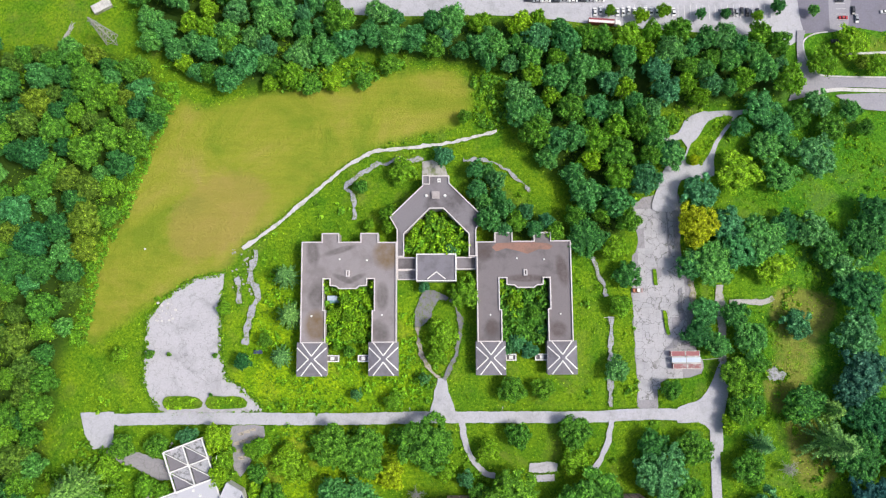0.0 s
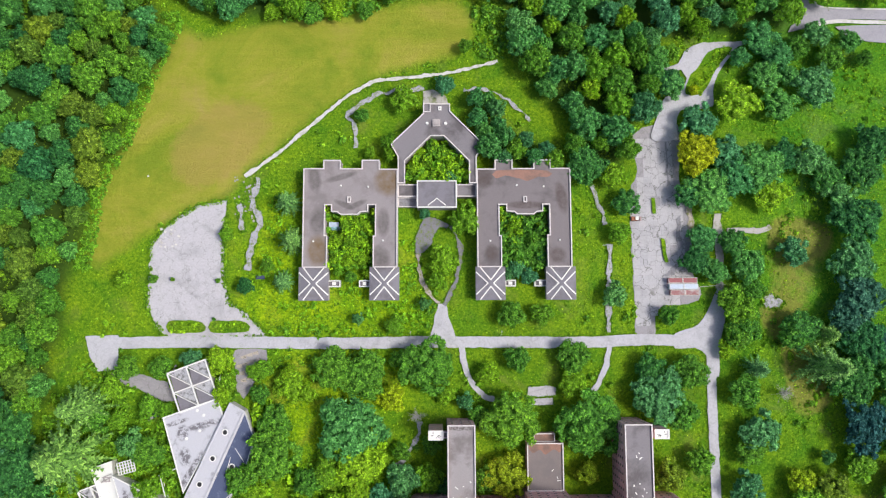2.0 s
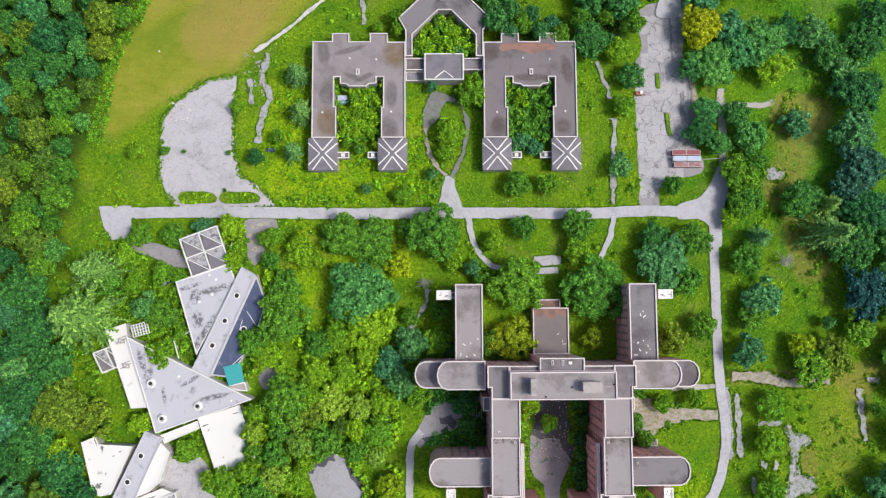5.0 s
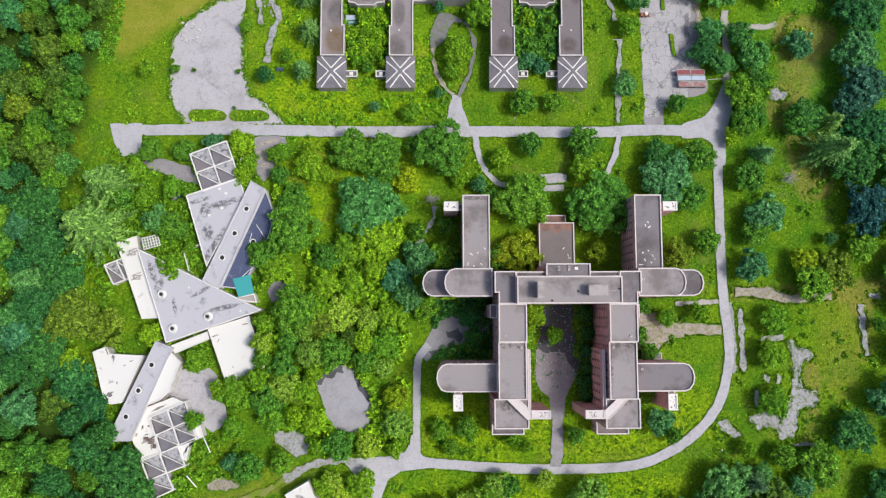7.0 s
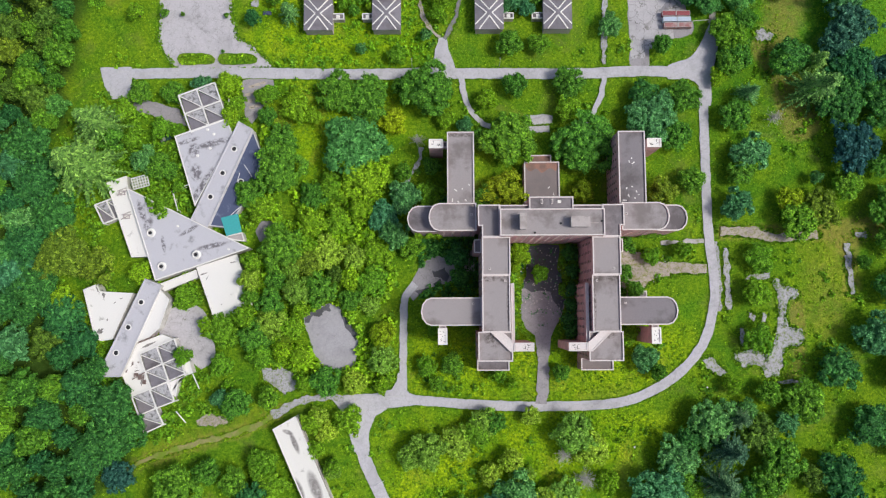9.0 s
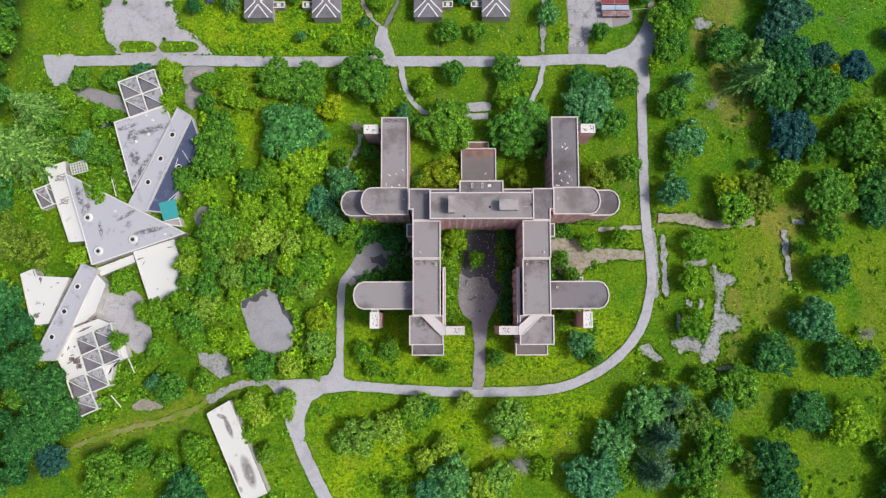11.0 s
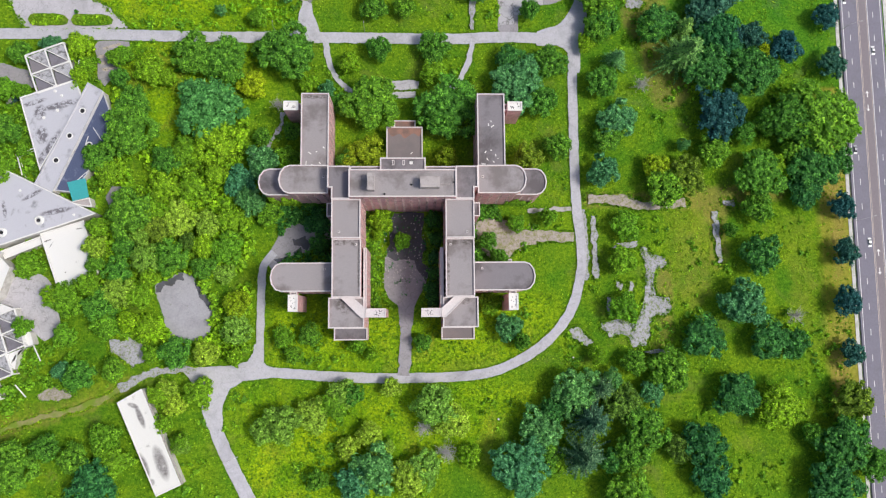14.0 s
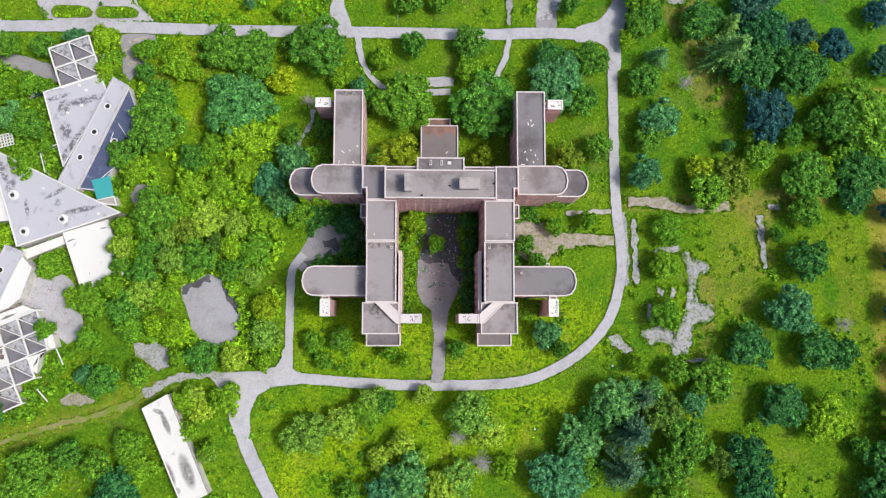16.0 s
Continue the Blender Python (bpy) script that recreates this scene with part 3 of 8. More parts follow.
STUB_W = [(-169.5, -32.5), (-153.8, -32.1), (-153.2, -37.9), (-153.5, -48.1), (-162.5, -48.8), (-167.1, -42.2)]
ISLAND_N = [(125.1, 87.1), (127.2, 95.2), (132.6, 101.6), (137.6, 108.9), (147.5, 111.8), (150, 111), (145.1, 105.1), (139.5, 97.2), (135.7, 89.9), (131, 86.2)]
FIELD = [(-131.4, 128.5), (-119.6, 115.3), (-83.1, 125.5), (-37.6, 128.4), (-20.5, 134.9), (8.2, 135.8), (16.8, 132.8), (18.9, 116.5), (8, 106.2), (-23.2, 99), (-37.3, 93.3), (-59.5, 76.1), (-84.2, 56.3), (-95, 46.6), (-102.9, 34.6), (-121.9, 30), (-140.5, 17.7), (-166.7, -1.1), (-172.1, -2.4), (-170.5, 17.9), (-165, 42.7), (-151.3, 70.7), (-144, 93.5)]
BARE = [(-131.7, 67.8), (-110.1, 84.8), (-90.5, 84.8), (-76.3, 76.1), (-89.7, 56.3), (-103.1, 42.4), (-119.5, 36.9), (-133.5, 45.3)]
CLEARING = [(-222.2, 173.5), (-176.4, 173.5), (-153, 164.4), (-143.8, 152.3), (-169.2, 147), (-203.2, 144.9), (-220.3, 146.4)]
ISLAND_A = [(-130.1, -25.9), (-121.8, -25.3), (-113.3, -26.1), (-112.5, -30.4), (-121.5, -31.3), (-129.8, -30.8)]
ISLAND_B = [(-109.7, -26.1), (-100.8, -25.4), (-92.5, -26.5), (-91.2, -30.3), (-100.6, -31.2), (-109.5, -30.7)]
HEDGE_A = [(-127.7, -28.8), (-115.1, -28.4)]
HEDGE_B = [(-107.4, -28.4), (-94.1, -28.3)]
PAD_G = [(-117.3, -206.6), (-111.1, -203.7), (-103, -205.3), (-101.6, -208), (-108.3, -210.1), (-114.5, -209.8)]
WOOD_WEST = [(-220.2, 144.9), (-169.1, 145.8), (-145.4, 137.4), (-133.9, 121.2), (-138.3, 103.6), (-151.6, 87.8), (-155.7, 59.4), (-169.2, 44.1), (-172.9, 12.5), (-181.1, -9.1), (-182.3, -33), (-195.3, -58.9), (-221.3, -63.9), (-254.2, 144.9)]
WOOD_WEST_B = [(-241.5, -6.1), (-195.9, -26.4), (-183.6, -54.9), (-204.2, -88.4), (-199.8, -126.8), (-176.7, -162), (-151.5, -191.4), (-148.1, -212.9), (-182, -230.2), (-237.5, -229.8)]
WOOD_WEST_C = [(-199, -185.4), (-160.5, -185.5), (-154.2, -201.7), (-147.6, -225.7), (-163, -241.5), (-195.5, -241.4)]
WOOD_NORTH = [(-149.3, 210.5), (-66.1, 210.6), (-62.5, 170.5), (-37.9, 162.6), (-9, 165), (37.4, 163.8), (66.2, 156.8), (65.7, 138.7), (36.9, 135.7), (-20.5, 144.8), (-49.2, 144.8), (-60.4, 131.4), (-71.8, 128.4), (-111.6, 128.5), (-131.8, 138.9), (-143.7, 149.3), (-150.1, 164.4)]
WOOD_NORTH_B = [(37.3, 161.9), (66.3, 158.9), (95.2, 155.8), (153.2, 151.6), (177.7, 148.5), (178.9, 131.1), (174.8, 125.1), (157.1, 118.6), (108.1, 115.7), (107.5, 87.1), (95.2, 64.2), (91.3, 50), (80, 44.5), (66.3, 55.8), (68.3, 75.7), (53, 84.4), (37.9, 113.5), (34, 134.2)]
WOOD_HALL = [(12.9, 84.5), (26.1, 83), (35.7, 64.4), (62.2, 57.2), (59.2, 50.2), (27.1, 50.8), (20.3, 67.3)]
WOOD_CORE = [(-88.2, -119.3), (-27.8, -122.4), (-27.8, -149.6), (-44.1, -149.5), (-65.9, -154.7), (-71.1, -173.5), (-89.9, -181.3), (-98.6, -149.1)]


# ---- mesh helpers ----
def mesh_object(name, verts, faces, mats, parent=None, label="", slots=None, smooth=False):
    me = bpy.data.meshes.new(name)
    me.from_pydata([tuple(v) for v in verts], [], [tuple(f) for f in faces])
    for m in mats if isinstance(mats, (list, tuple)) else (mats,):
        me.materials.append(m)
    if slots is not None:
        me.polygons.foreach_set("material_index", slots)
    if smooth:
        me.polygons.foreach_set("use_smooth", [True] * len(me.polygons))
    me.update()
    ob = new(name, me)
    if parent:
        ob.parent = parent
    if label:
        tagged(ob, label)
    return ob


def part(name, bm, material, parent, label=""):
    me = bpy.data.meshes.new(name)
    bm.to_mesh(me)
    bm.free()
    me.materials.append(material)
    ob = new(name, me)
    ob.parent = parent
    if label:
        tagged(ob, label)
    return ob


def thing(name, at, label, category, group="", kind=""):
    e = new(name)
    e.location = at
    return tagged(e, label, category, group, kind)


def area2(poly):
    return sum(a[0] * b[1] - b[0] * a[1] for a, b in zip(poly, poly[1:] + poly[:1]))


def ccw(poly):
    return list(poly) if area2(list(poly)) > 0 else list(poly)[::-1]


def offset(poly, d):
    """Moves each side of a counter-clockwise outline inwards by d."""
    out, n = [], len(poly)
    for i in range(n):
        a, b, c = Vector(poly[i - 1]), Vector(poly[i]), Vector(poly[(i + 1) % n])
        u, w = (b - a).normalized(), (c - b).normalized()
        n1, n2 = Vector((-u.y, u.x)), Vector((-w.y, w.x))
        k = n1 + n2
        k = k / max(0.35, k.dot(n1)) if k.length > 1e-6 else n1
        out.append((b.x + k.x * d, b.y + k.y * d))
    return out


def prism_data(poly, z0, z1, top=True, bottom=False):
    n = len(poly)
    v = [(x, y, z0) for x, y in poly] + [(x, y, z1) for x, y in poly]
    f = [(i, (i + 1) % n, n + (i + 1) % n, n + i) for i in range(n)]
    if top:
        f.append(tuple(range(n, 2 * n)))
    if bottom:
        f.append(tuple(range(n - 1, -1, -1)))
    return v, f


def join_data(*items):
    v, f = [], []
    for a, b in items:
        k = len(v)
        v += list(a)
        f += [tuple(i + k for i in q) for q in b]
    return v, f


def box_data(x0, y0, z0, x1, y1, z1):
    return prism_data([(x0, y0), (x1, y0), (x1, y1), (x0, y1)], z0, z1, True, True)


def bar_data(p, q, w, h):
    """A straight beam of width w and height h from p to q, its top at the points."""
    p, q = Vector(p), Vector(q)
    u = (q - p).normalized()
    s = Vector((-u.y, u.x, 0))
    s = (s.normalized() if s.length > 1e-6 else Vector((1, 0, 0))) * (w / 2)
    d = u.cross(s).normalized() * h
    c = [p + s, p - s, q - s, q + s]
    v = [tuple(k) for k in c] + [tuple(k - Vector((0, 0, 1)) * abs(h) if abs(d.z) > 0.3 * h else k + d) for k in c]
    return v, [(0, 1, 2, 3), (7, 6, 5, 4), (0, 4, 5, 1), (1, 5, 6, 2), (2, 6, 7, 3), (3, 7, 4, 0)]


def ring_data(outer, inner, z0, z1):
    n = len(outer)
    v = [(x, y, z) for z in (z0, z1) for p in (outer, inner) for x, y in p]
    f = []
    for i in range(n):
        j = (i + 1) % n
        f += [(2 * n + i, 2 * n + j, 3 * n + j, 3 * n + i), (i, j, 2 * n + j, 2 * n + i), (n + j, n + i, 3 * n + i, 3 * n + j), (j, i, n + i, n + j)]
    return v, f


def tube_data(x, y, z0, z1, r0, r1, n=10):
    v = [(x + r * math.cos(2 * math.pi * i / n), y + r * math.sin(2 * math.pi * i / n), z) for z, r in ((z0, r0), (z1, r1)) for i in range(n)]
    return v, [(i, (i + 1) % n, n + (i + 1) % n, n + i) for i in range(n)] + [tuple(range(n, 2 * n))]


def limb(p, q, r0, r1, n=6):
    p, q = Vector(p), Vector(q)
    u = (q - p).normalized()
    s = u.orthogonal().normalized()
    t = u.cross(s)
    v = [tuple(c + (s * math.cos(2 * math.pi * i / n) + t * math.sin(2 * math.pi * i / n)) * r) for c, r in ((p, r0), (q, r1)) for i in range(n)]
    return v, [(i, (i + 1) % n, n + (i + 1) % n, n + i) for i in range(n)]


def spline(points, step=3.0, closed=False):
    P = [Vector((*p, 0)) for p in points]
    n, out = len(P), []
    for i in range(n if closed else n - 1):
        if closed:
            a, b, c, d = P[i - 1], P[i], P[(i + 1) % n], P[(i + 2) % n]
        else:
            a, b, c, d = P[max(i - 1, 0)], P[i], P[i + 1], P[min(i + 2, n - 1)]
        k = max(1, int((c - b).length / step))
        for j in range(k):
            s = j / k
            q = 0.5 * ((2 * b) + (c - a) * s + (2 * a - 5 * b + 4 * c - d) * s * s + (3 * b - a - 3 * c + d) * s ** 3)
            out.append((q.x, q.y))
    if not closed:
        out.append((P[-1].x, P[-1].y))
    return out


def ragged(x, y, amount, k=0.0):
    return amount * noise.noise((x * 0.22, y * 0.22, k)) + 0.5 * amount * noise.noise((x * 0.9, y * 0.9, k + 7)) + 0.35 * amount * noise.noise((x * 2.4, y * 2.4, k + 3))


LEVEL = [0.04]


def next_level():
    LEVEL[0] += 0.008
    return LEVEL[0]


PAVED_LINES, PAVED_AREAS, BUILT = [], [], []


def ribbon(name, points, width, material, label, category="road", rough=0.35, thick=0.2):
    """A road or walk along a line, with overgrown edges."""
    c = spline(points, 1.2)
    z, n = next_level(), len(c)
    v, f = [], []
    for i, (x, y) in enumerate(c):
        a, b = c[max(i - 1, 0)], c[min(i + 1, n - 1)]
        u = Vector((b[0] - a[0], b[1] - a[1])).normalized()
        for s in (1, -1):
            w = s * (width / 2 + ragged(x, y, rough, 3.1 * s))
            px, py = x - u.y * w, y + u.x * w
            v += [(px, py, z), (px, py, z - thick)]
    for i in range(n - 1):
        k = 4 * i
        f += [(k, k + 2, k + 6, k + 4), (k + 1, k, k + 4, k + 5), (k + 2, k + 3, k + 7, k + 6)]
    f += [(0, 1, 3, 2), (4 * n - 4, 4 * n - 2, 4 * n - 1, 4 * n - 3)]
    PAVED_LINES.append((np.array(c), width / 2))
    return tagged(mesh_object(name, v, f, material), label, category, kind="structure")


def slab(name, poly, material, label, category="pavement", rough=1.0, step=3.0, curve=True):
    c = ccw(poly)
    if curve:
        c = spline(c, step, True)
    else:
        c = [(a[0] + (b[0] - a[0]) * k / 16, a[1] + (b[1] - a[1]) * k / 16) for a, b in zip(c, c[1:] + c[:1]) for k in range(16)]
    c = [(x + ragged(x, y, rough, 1), y + ragged(x, y, rough, 5)) for x, y in c]
    z = next_level()
    PAVED_AREAS.append(np.array(c))
    v, f = prism_data(c, z - 0.2, z)
    return tagged(mesh_object(name, v, f, material), label, category, kind="structure")


def inside(px, py, poly):
    res = np.zeros(px.shape, bool)
    P = np.asarray(poly)
    for (x0, y0), (x1, y1) in zip(P, np.roll(P, -1, 0)):
        hit = ((y0 > py) != (y1 > py)) & (px < (x1 - x0) * (py - y0) / ((y1 - y0) or 1e-9) + x0)
        res ^= hit
    return res


def near_line(px, py, pts, d):
    res = np.zeros(px.shape, bool)
    for (x0, y0), (x1, y1) in zip(pts[:-1], pts[1:]):
        dx, dy = x1 - x0, y1 - y0
        s = np.clip(((px - x0) * dx + (py - y0) * dy) / (dx * dx + dy * dy + 1e-9), 0, 1)
        res |= (px - x0 - s * dx) ** 2 + (py - y0 - s * dy) ** 2 < d * d
    return res


def free(px, py, gap=0.3):
    """Where nothing is paved or built."""
    ok = np.ones(px.shape, bool)
    for pts, w in PAVED_LINES:
        ok &= ~near_line(px, py, pts[::2] if len(pts) > 8 else pts, w + gap)
    for c in PAVED_AREAS + BUILT:
        c = np.asarray(c)
        lo, hi = c.min(0) - gap, c.max(0) + gap
        box = (px > lo[0]) & (px < hi[0]) & (py > lo[1]) & (py < hi[1])
        if box.any():
            idx = np.where(box)[0]
            ok[idx[inside(px[idx], py[idx], c)]] = False
    return ok


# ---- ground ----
# Lawns whose colour is painted brighter; tussocks and weeds also follow them.
GLOW_LAWN = [(-15, -163), (32, -172), (66, -172), (122, -160), (118, -178), (98, -193), (50, -197), (-14, -194)]
GLOW_LAWN_B = [(-30, -206), (50, -205), (100, -203), (110, -215), (60, -245), (40, -300), (-15, -300)]


GLOW_LAWN_C = [(-94, -32), (-6, -33), (-9, -8), (-26, -6), (-66, -6), (-70, 30), (-80, 38), (-94, 10)]
GLOW_LAWN_E = [(-80, -42), (-18, -42), (-14, -66), (-40, -72), (-62, -90), (-78, -80)]
GLOW_LAWN_D = [(-16, -32), (-9, 20), (-16, 20), (-22, -30)]


def build_ground():
    xs = np.concatenate([[-2500, -1200, -600], np.arange(-330, 345, 3.0), [620, 1200, 2500]])
    ys = np.concatenate([[-2500, -1200, -600], np.arange(-360, 250, 3.0), [500, 1200, 2500]])
    X, Y = np.meshgrid(xs, ys)
    nx, ny = len(xs), len(ys)
    px, py = X.ravel(), Y.ravel()
    verts = np.stack([px, py, np.zeros_like(px)], 1)
    i = (np.arange(ny - 1)[:, None] * nx + np.arange(nx - 1)[None]).ravel()
    faces = np.stack([i, i + 1, i + nx + 1, i + nx], 1)
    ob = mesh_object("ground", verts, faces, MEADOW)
    cover = np.zeros((len(px), 4), np.float32)
    cover[:, 3] = 1
    def soft(mask, k=2):
        g = mask.reshape(ny, nx).astype(np.float32)
        for _ in range(k):
            g = (g + np.roll(g, 1, 0) + np.roll(g, -1, 0) + np.roll(g, 1, 1) + np.roll(g, -1, 1)) / 5
        return g.ravel()
    verge = (px > 252) & (px < 266) & (py < -60) & (py > -225)
    cover[:, 0] = soft(inside(px, py, FIELD), 7) + soft(verge, 2) + 0.6 * soft(verge, 1) + 0.35 * soft(inside(px, py, CLEARING), 3) + 0.45 * soft(inside(px, py, [(172, -112), (205, -112), (212, -140), (190, -178), (174, -165)]) | inside(px, py, GRASS_NE) | inside(px, py, [(225, -120), (252, -120), (252, -200), (240, -205)]) | inside(px, py, [(-150, -215), (-70, -192), (-60, -205), (-140, -235)]), 5)
    cover[:, 1] = 0.85 * soft(inside(px, py, BARE), 8) + 0.6 * soft(inside(px, py, EAST_DRY) | inside(px, py, EAST_DRY_B), 5) + 0.88 * soft(near_line(px, py, [(136, -116), (165, -118), (215, -118)], 4.5) | near_line(px, py, [(200, -120), (202, -150)], 4) | near_line(px, py, [(192, -118), (232, -112)], 7) | near_line(px, py, [(262, -62), (261, -110), (258, -225)], 4) | near_line(px, py, [(174, -148), (175, -180)], 5) | near_line(px, py, [(146, -184), (176, -189)], 3) | near_line(px, py, [(165, -25), (185, -60)], 7) | near_line(px, py, TRACK[3:], 3.5) | near_line(px, py, [(170, 18), (190, 14)], 8), 4)
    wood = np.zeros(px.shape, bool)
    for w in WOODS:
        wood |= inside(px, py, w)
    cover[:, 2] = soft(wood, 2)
    glow_tone = ob.data.attributes.new("lawn_glow", "FLOAT", "POINT")
    glow_tone.data.foreach_set("value", soft(inside(px, py, GLOW_LAWN) | inside(px, py, GLOW_LAWN_B) | inside(px, py, GLOW_LAWN_C) | inside(px, py, GLOW_LAWN_D) | inside(px, py, GLOW_LAWN_E), 6))
    cool_green = ob.data.attributes.new("cool_green", "FLOAT", "POINT")
    cool_green.data.foreach_set("value", np.clip((px - 110) / 70, 0, 1) * np.clip((py + 100) / 70, 0, 1))
    at = ob.data.color_attributes.new("cover", "FLOAT_COLOR", "POINT")
    at.data.foreach_set("color", cover.ravel())
    return tagged(ob, "rough green meadow with mown straw field and woodland floor", "ground", kind="structure")


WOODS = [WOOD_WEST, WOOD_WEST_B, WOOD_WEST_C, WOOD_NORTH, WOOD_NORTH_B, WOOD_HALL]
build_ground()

# ---- roads and paving ----
slab("lot_west", LOT_WEST, LOT, "pale bleached asphalt car park with weedy edges", "car park", 1.1, curve=False)
EAST_BASE = slab("lot_east", LOT_EAST, YARD, "long cracked pale concrete car park with grass strips", "car park", 1.2)
slab("lot_north", LOT_NORTH, ASPHALT, "wide pale grey car park beside shops", "car park", 0.2, 8)
slab("lot_north_east", LOT_NE, TARMAC, "small tarmac car park with marked bays", "car park", 0.2, 8)
slab("bays_north_east", LOT_NE_B, STREET, "pale marked parking bays", "car park", 0.1, 8)
slab("yard_small", LOT_SW, PAVED_YARD, "pale grey paved yard among trees", "pavement", 0.5, curve=False)
for bit in YARD_RIMS:
    LEVEL[0] += 0.01
    slab("worn_patch", bit, COURT_FLOOR, "dark rim strip on the paved yard", "pavement", 0.9, curve=False)
slab("yard_court_west", COURT_W, YARD, "grey asphalt yard beside the brick building", "pavement", 1.0)
for bit in PUDDLES:
    LEVEL[0] += 0.01
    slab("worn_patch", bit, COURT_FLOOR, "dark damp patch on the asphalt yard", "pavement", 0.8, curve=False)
slab("court_apron", [(41.8, -142.8), (49.6, -144.0), (60.9, -142.8), (60.9, -152.0), (58.6, -159.2), (57.3, -161.9), (54.1, -167.3), (53.6, -174.0), (47.2, -174.0), (46.6, -170.5), (46.2, -166.4), (42.4, -163.7), (39.8, -158.3), (40.0, -149.2)], YARD, "worn grey asphalt apron at the forecourt mouth", "pavement", 1.0)
LEVEL[0] += 0.01
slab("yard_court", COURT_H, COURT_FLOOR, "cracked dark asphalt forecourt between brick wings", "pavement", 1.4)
slab("yard_star", COURT_STAR, LOT, "worn paved court between white roofs", "pavement", 0.8)
slab("star_patch", STAR_PATCH, YARD, "small grey asphalt patch among the saplings", "pavement", 0.8)
slab("forecourt_star", FORE_STAR, YARD, "worn brown paving before the lattice canopy", "pavement", 0.8, curve=False)
TERRACE_BASE = slab("terrace_slabs", YARD_PAVE, YARD, "old slab terrace with weedy joints", "pavement", 0.8)
slab("patio_north", PATIO_N, LOT, "grey patio slab between trees", "pavement", 0.6, curve=False)
slab("patio_lower", PATIO_N_B, LOT, "grey patio slab before the brick annex", "pavement", 0.6, curve=False)
for bit in (PAD_A, PAD_E, PAD_H):
    slab("pad_east", bit, OVERGROWN, "overgrown grey building pad in the meadow", "pavement", 0.9, curve=False)
slab("pad_small", PAD_B, OVERGROWN, "broken white concrete pad in dry grass", "pavement", 1.4, curve=False)
slab("pad_scrap", PAD_F, OVERGROWN_TAN, "broken pale slab beside the dirt path", "pavement", 1.2, curve=False)
slab("pad_scraps", PAD_G, OVERGROWN_TAN, "pale rubble patch beside the dirt track", "pavement", 1.4, curve=False)
for bit in ([(118.2, 23.4), (120.5, 25.4), (119.5, 16.5), (121.5, 11), (118.8, 7.7), (117.7, 13.8)], [(111.3, -4.8), (116.6, 1.2), (117.9, 0.1), (115.8, -4.2)], [(113.8, 67), (114.9, 66.5), (115.1, 40.2), (114.3, 40.2)]):
    LEVEL[0] += 0.012
    slab("worn_patch", bit, DARK_LOT, "dark worn-out patch in the old paving", "pavement", 0.7, curve=False)
ribbon("lot_edge", [(123.1, 33.1), (124.5, 27.6), (125.4, 22), (124.4, 12)], 2.4, OVERGROWN_TAN, "littered dirty edge of the old lot", "pavement", 1.2)
for bit in PAD_BITS:
    slab("pad_remnant", bit, OVERGROWN, "grey remnant of a slab sunk in grass", "pavement", 1.1, curve=False)
ribbon("shoulder", SHOULDER, 2.2, OVERGROWN, "broken grey shoulder along the ring road", "road", 1.3)
slab("pad_south", PAD_C, OVERGROWN, "broken concrete patch beside the road", "pavement", 1.4, curve=False)
slab("pad_side", PAD_D, OVERGROWN_TAN, "littered concrete yard beside brick wing", "pavement", 1.2)
slab("patio_south", PATIO_S, OVERGROWN, "broken paving scraps in tall grass", "pavement", 1.6, curve=False)
ribbon("road_main", ROAD_MAIN, 5.4, ASPHALT, "narrow bleached asphalt campus road")
slab("road_west_stub", STUB_W, ASPHALT, "short asphalt turning stub at the road end", "road", 0.4, curve=False)
slab("road_corner", CORNER_E, ASPHALT, "wide bleached asphalt road corner", "road", 0.4)
slab("road_fork", FORK_S, ASPHALT, "wide bleached asphalt road fork", "road", 0.4, curve=False)
ribbon("road_east", ROAD_EAST, 4.6, ASPHALT, "bleached asphalt ring road curving round the brick building")
ribbon("road_south", ROAD_SOUTH, 6.0, ASPHALT, "bleached asphalt road leaving the fork")
ribbon("track_head", TRACK[:5], 3.4, OVERGROWN, "pale gravelled head of the track", rough=1.4)
ribbon("dirt_track", TRACK[4:], 2.2, DIRT, "faint dirt track through long grass", rough=1.6)
ribbon("path_court_west", PATH_COURT_WEST, 3.6, ASPHALT, "grey service lane beside the brick building")
ribbon("drive_court", DRIVE_COURT, 5.6, YARD, "grey drive into the brick forecourt", rough=1.0)
ribbon("curved_walk", CURVED_WALK, 1.6, PALE_WALK, "pale curved concrete walk along the field", "path", 0.8)
for pts, w in ((WALK_G, 3.6), (WALK_H, 2.6), (WALK_J, 2.0)):
    ribbon("path", pts, w, CONCRETE, "weathered grey footpath overgrown at the edges", "path", 0.9)
ribbon("path", WALK_K, 5.0, OVERGROWN_TAN, "wide mossy concrete path to the brick building", "path", 1.0)
slab("loop_head", LOOP_HEAD, LOOP_TARMAC, "crumbling asphalt apron before the entrance", "pavement", 0.9, curve=False)
slab("loop_mouth", LOOP_MOUTH, ASPHALT, "pale asphalt mouth of the loop drive", "pavement", 0.8)
for pts, w, m in ((LOOP_WEST, 1.8, OVERGROWN_TAN), (LOOP_EAST, 1.9, LOOP_TARMAC)):
    ribbon("loop_drive", pts, w, m, "crumbling asphalt loop drive before the low building", "path", 1.5)
for pts, w in ((WALK_E, 2.7), (WALK_F, 2.6)):
    ribbon("path", pts, w, ASPHALT, "narrow pale asphalt path through grass", "path", 0.7)
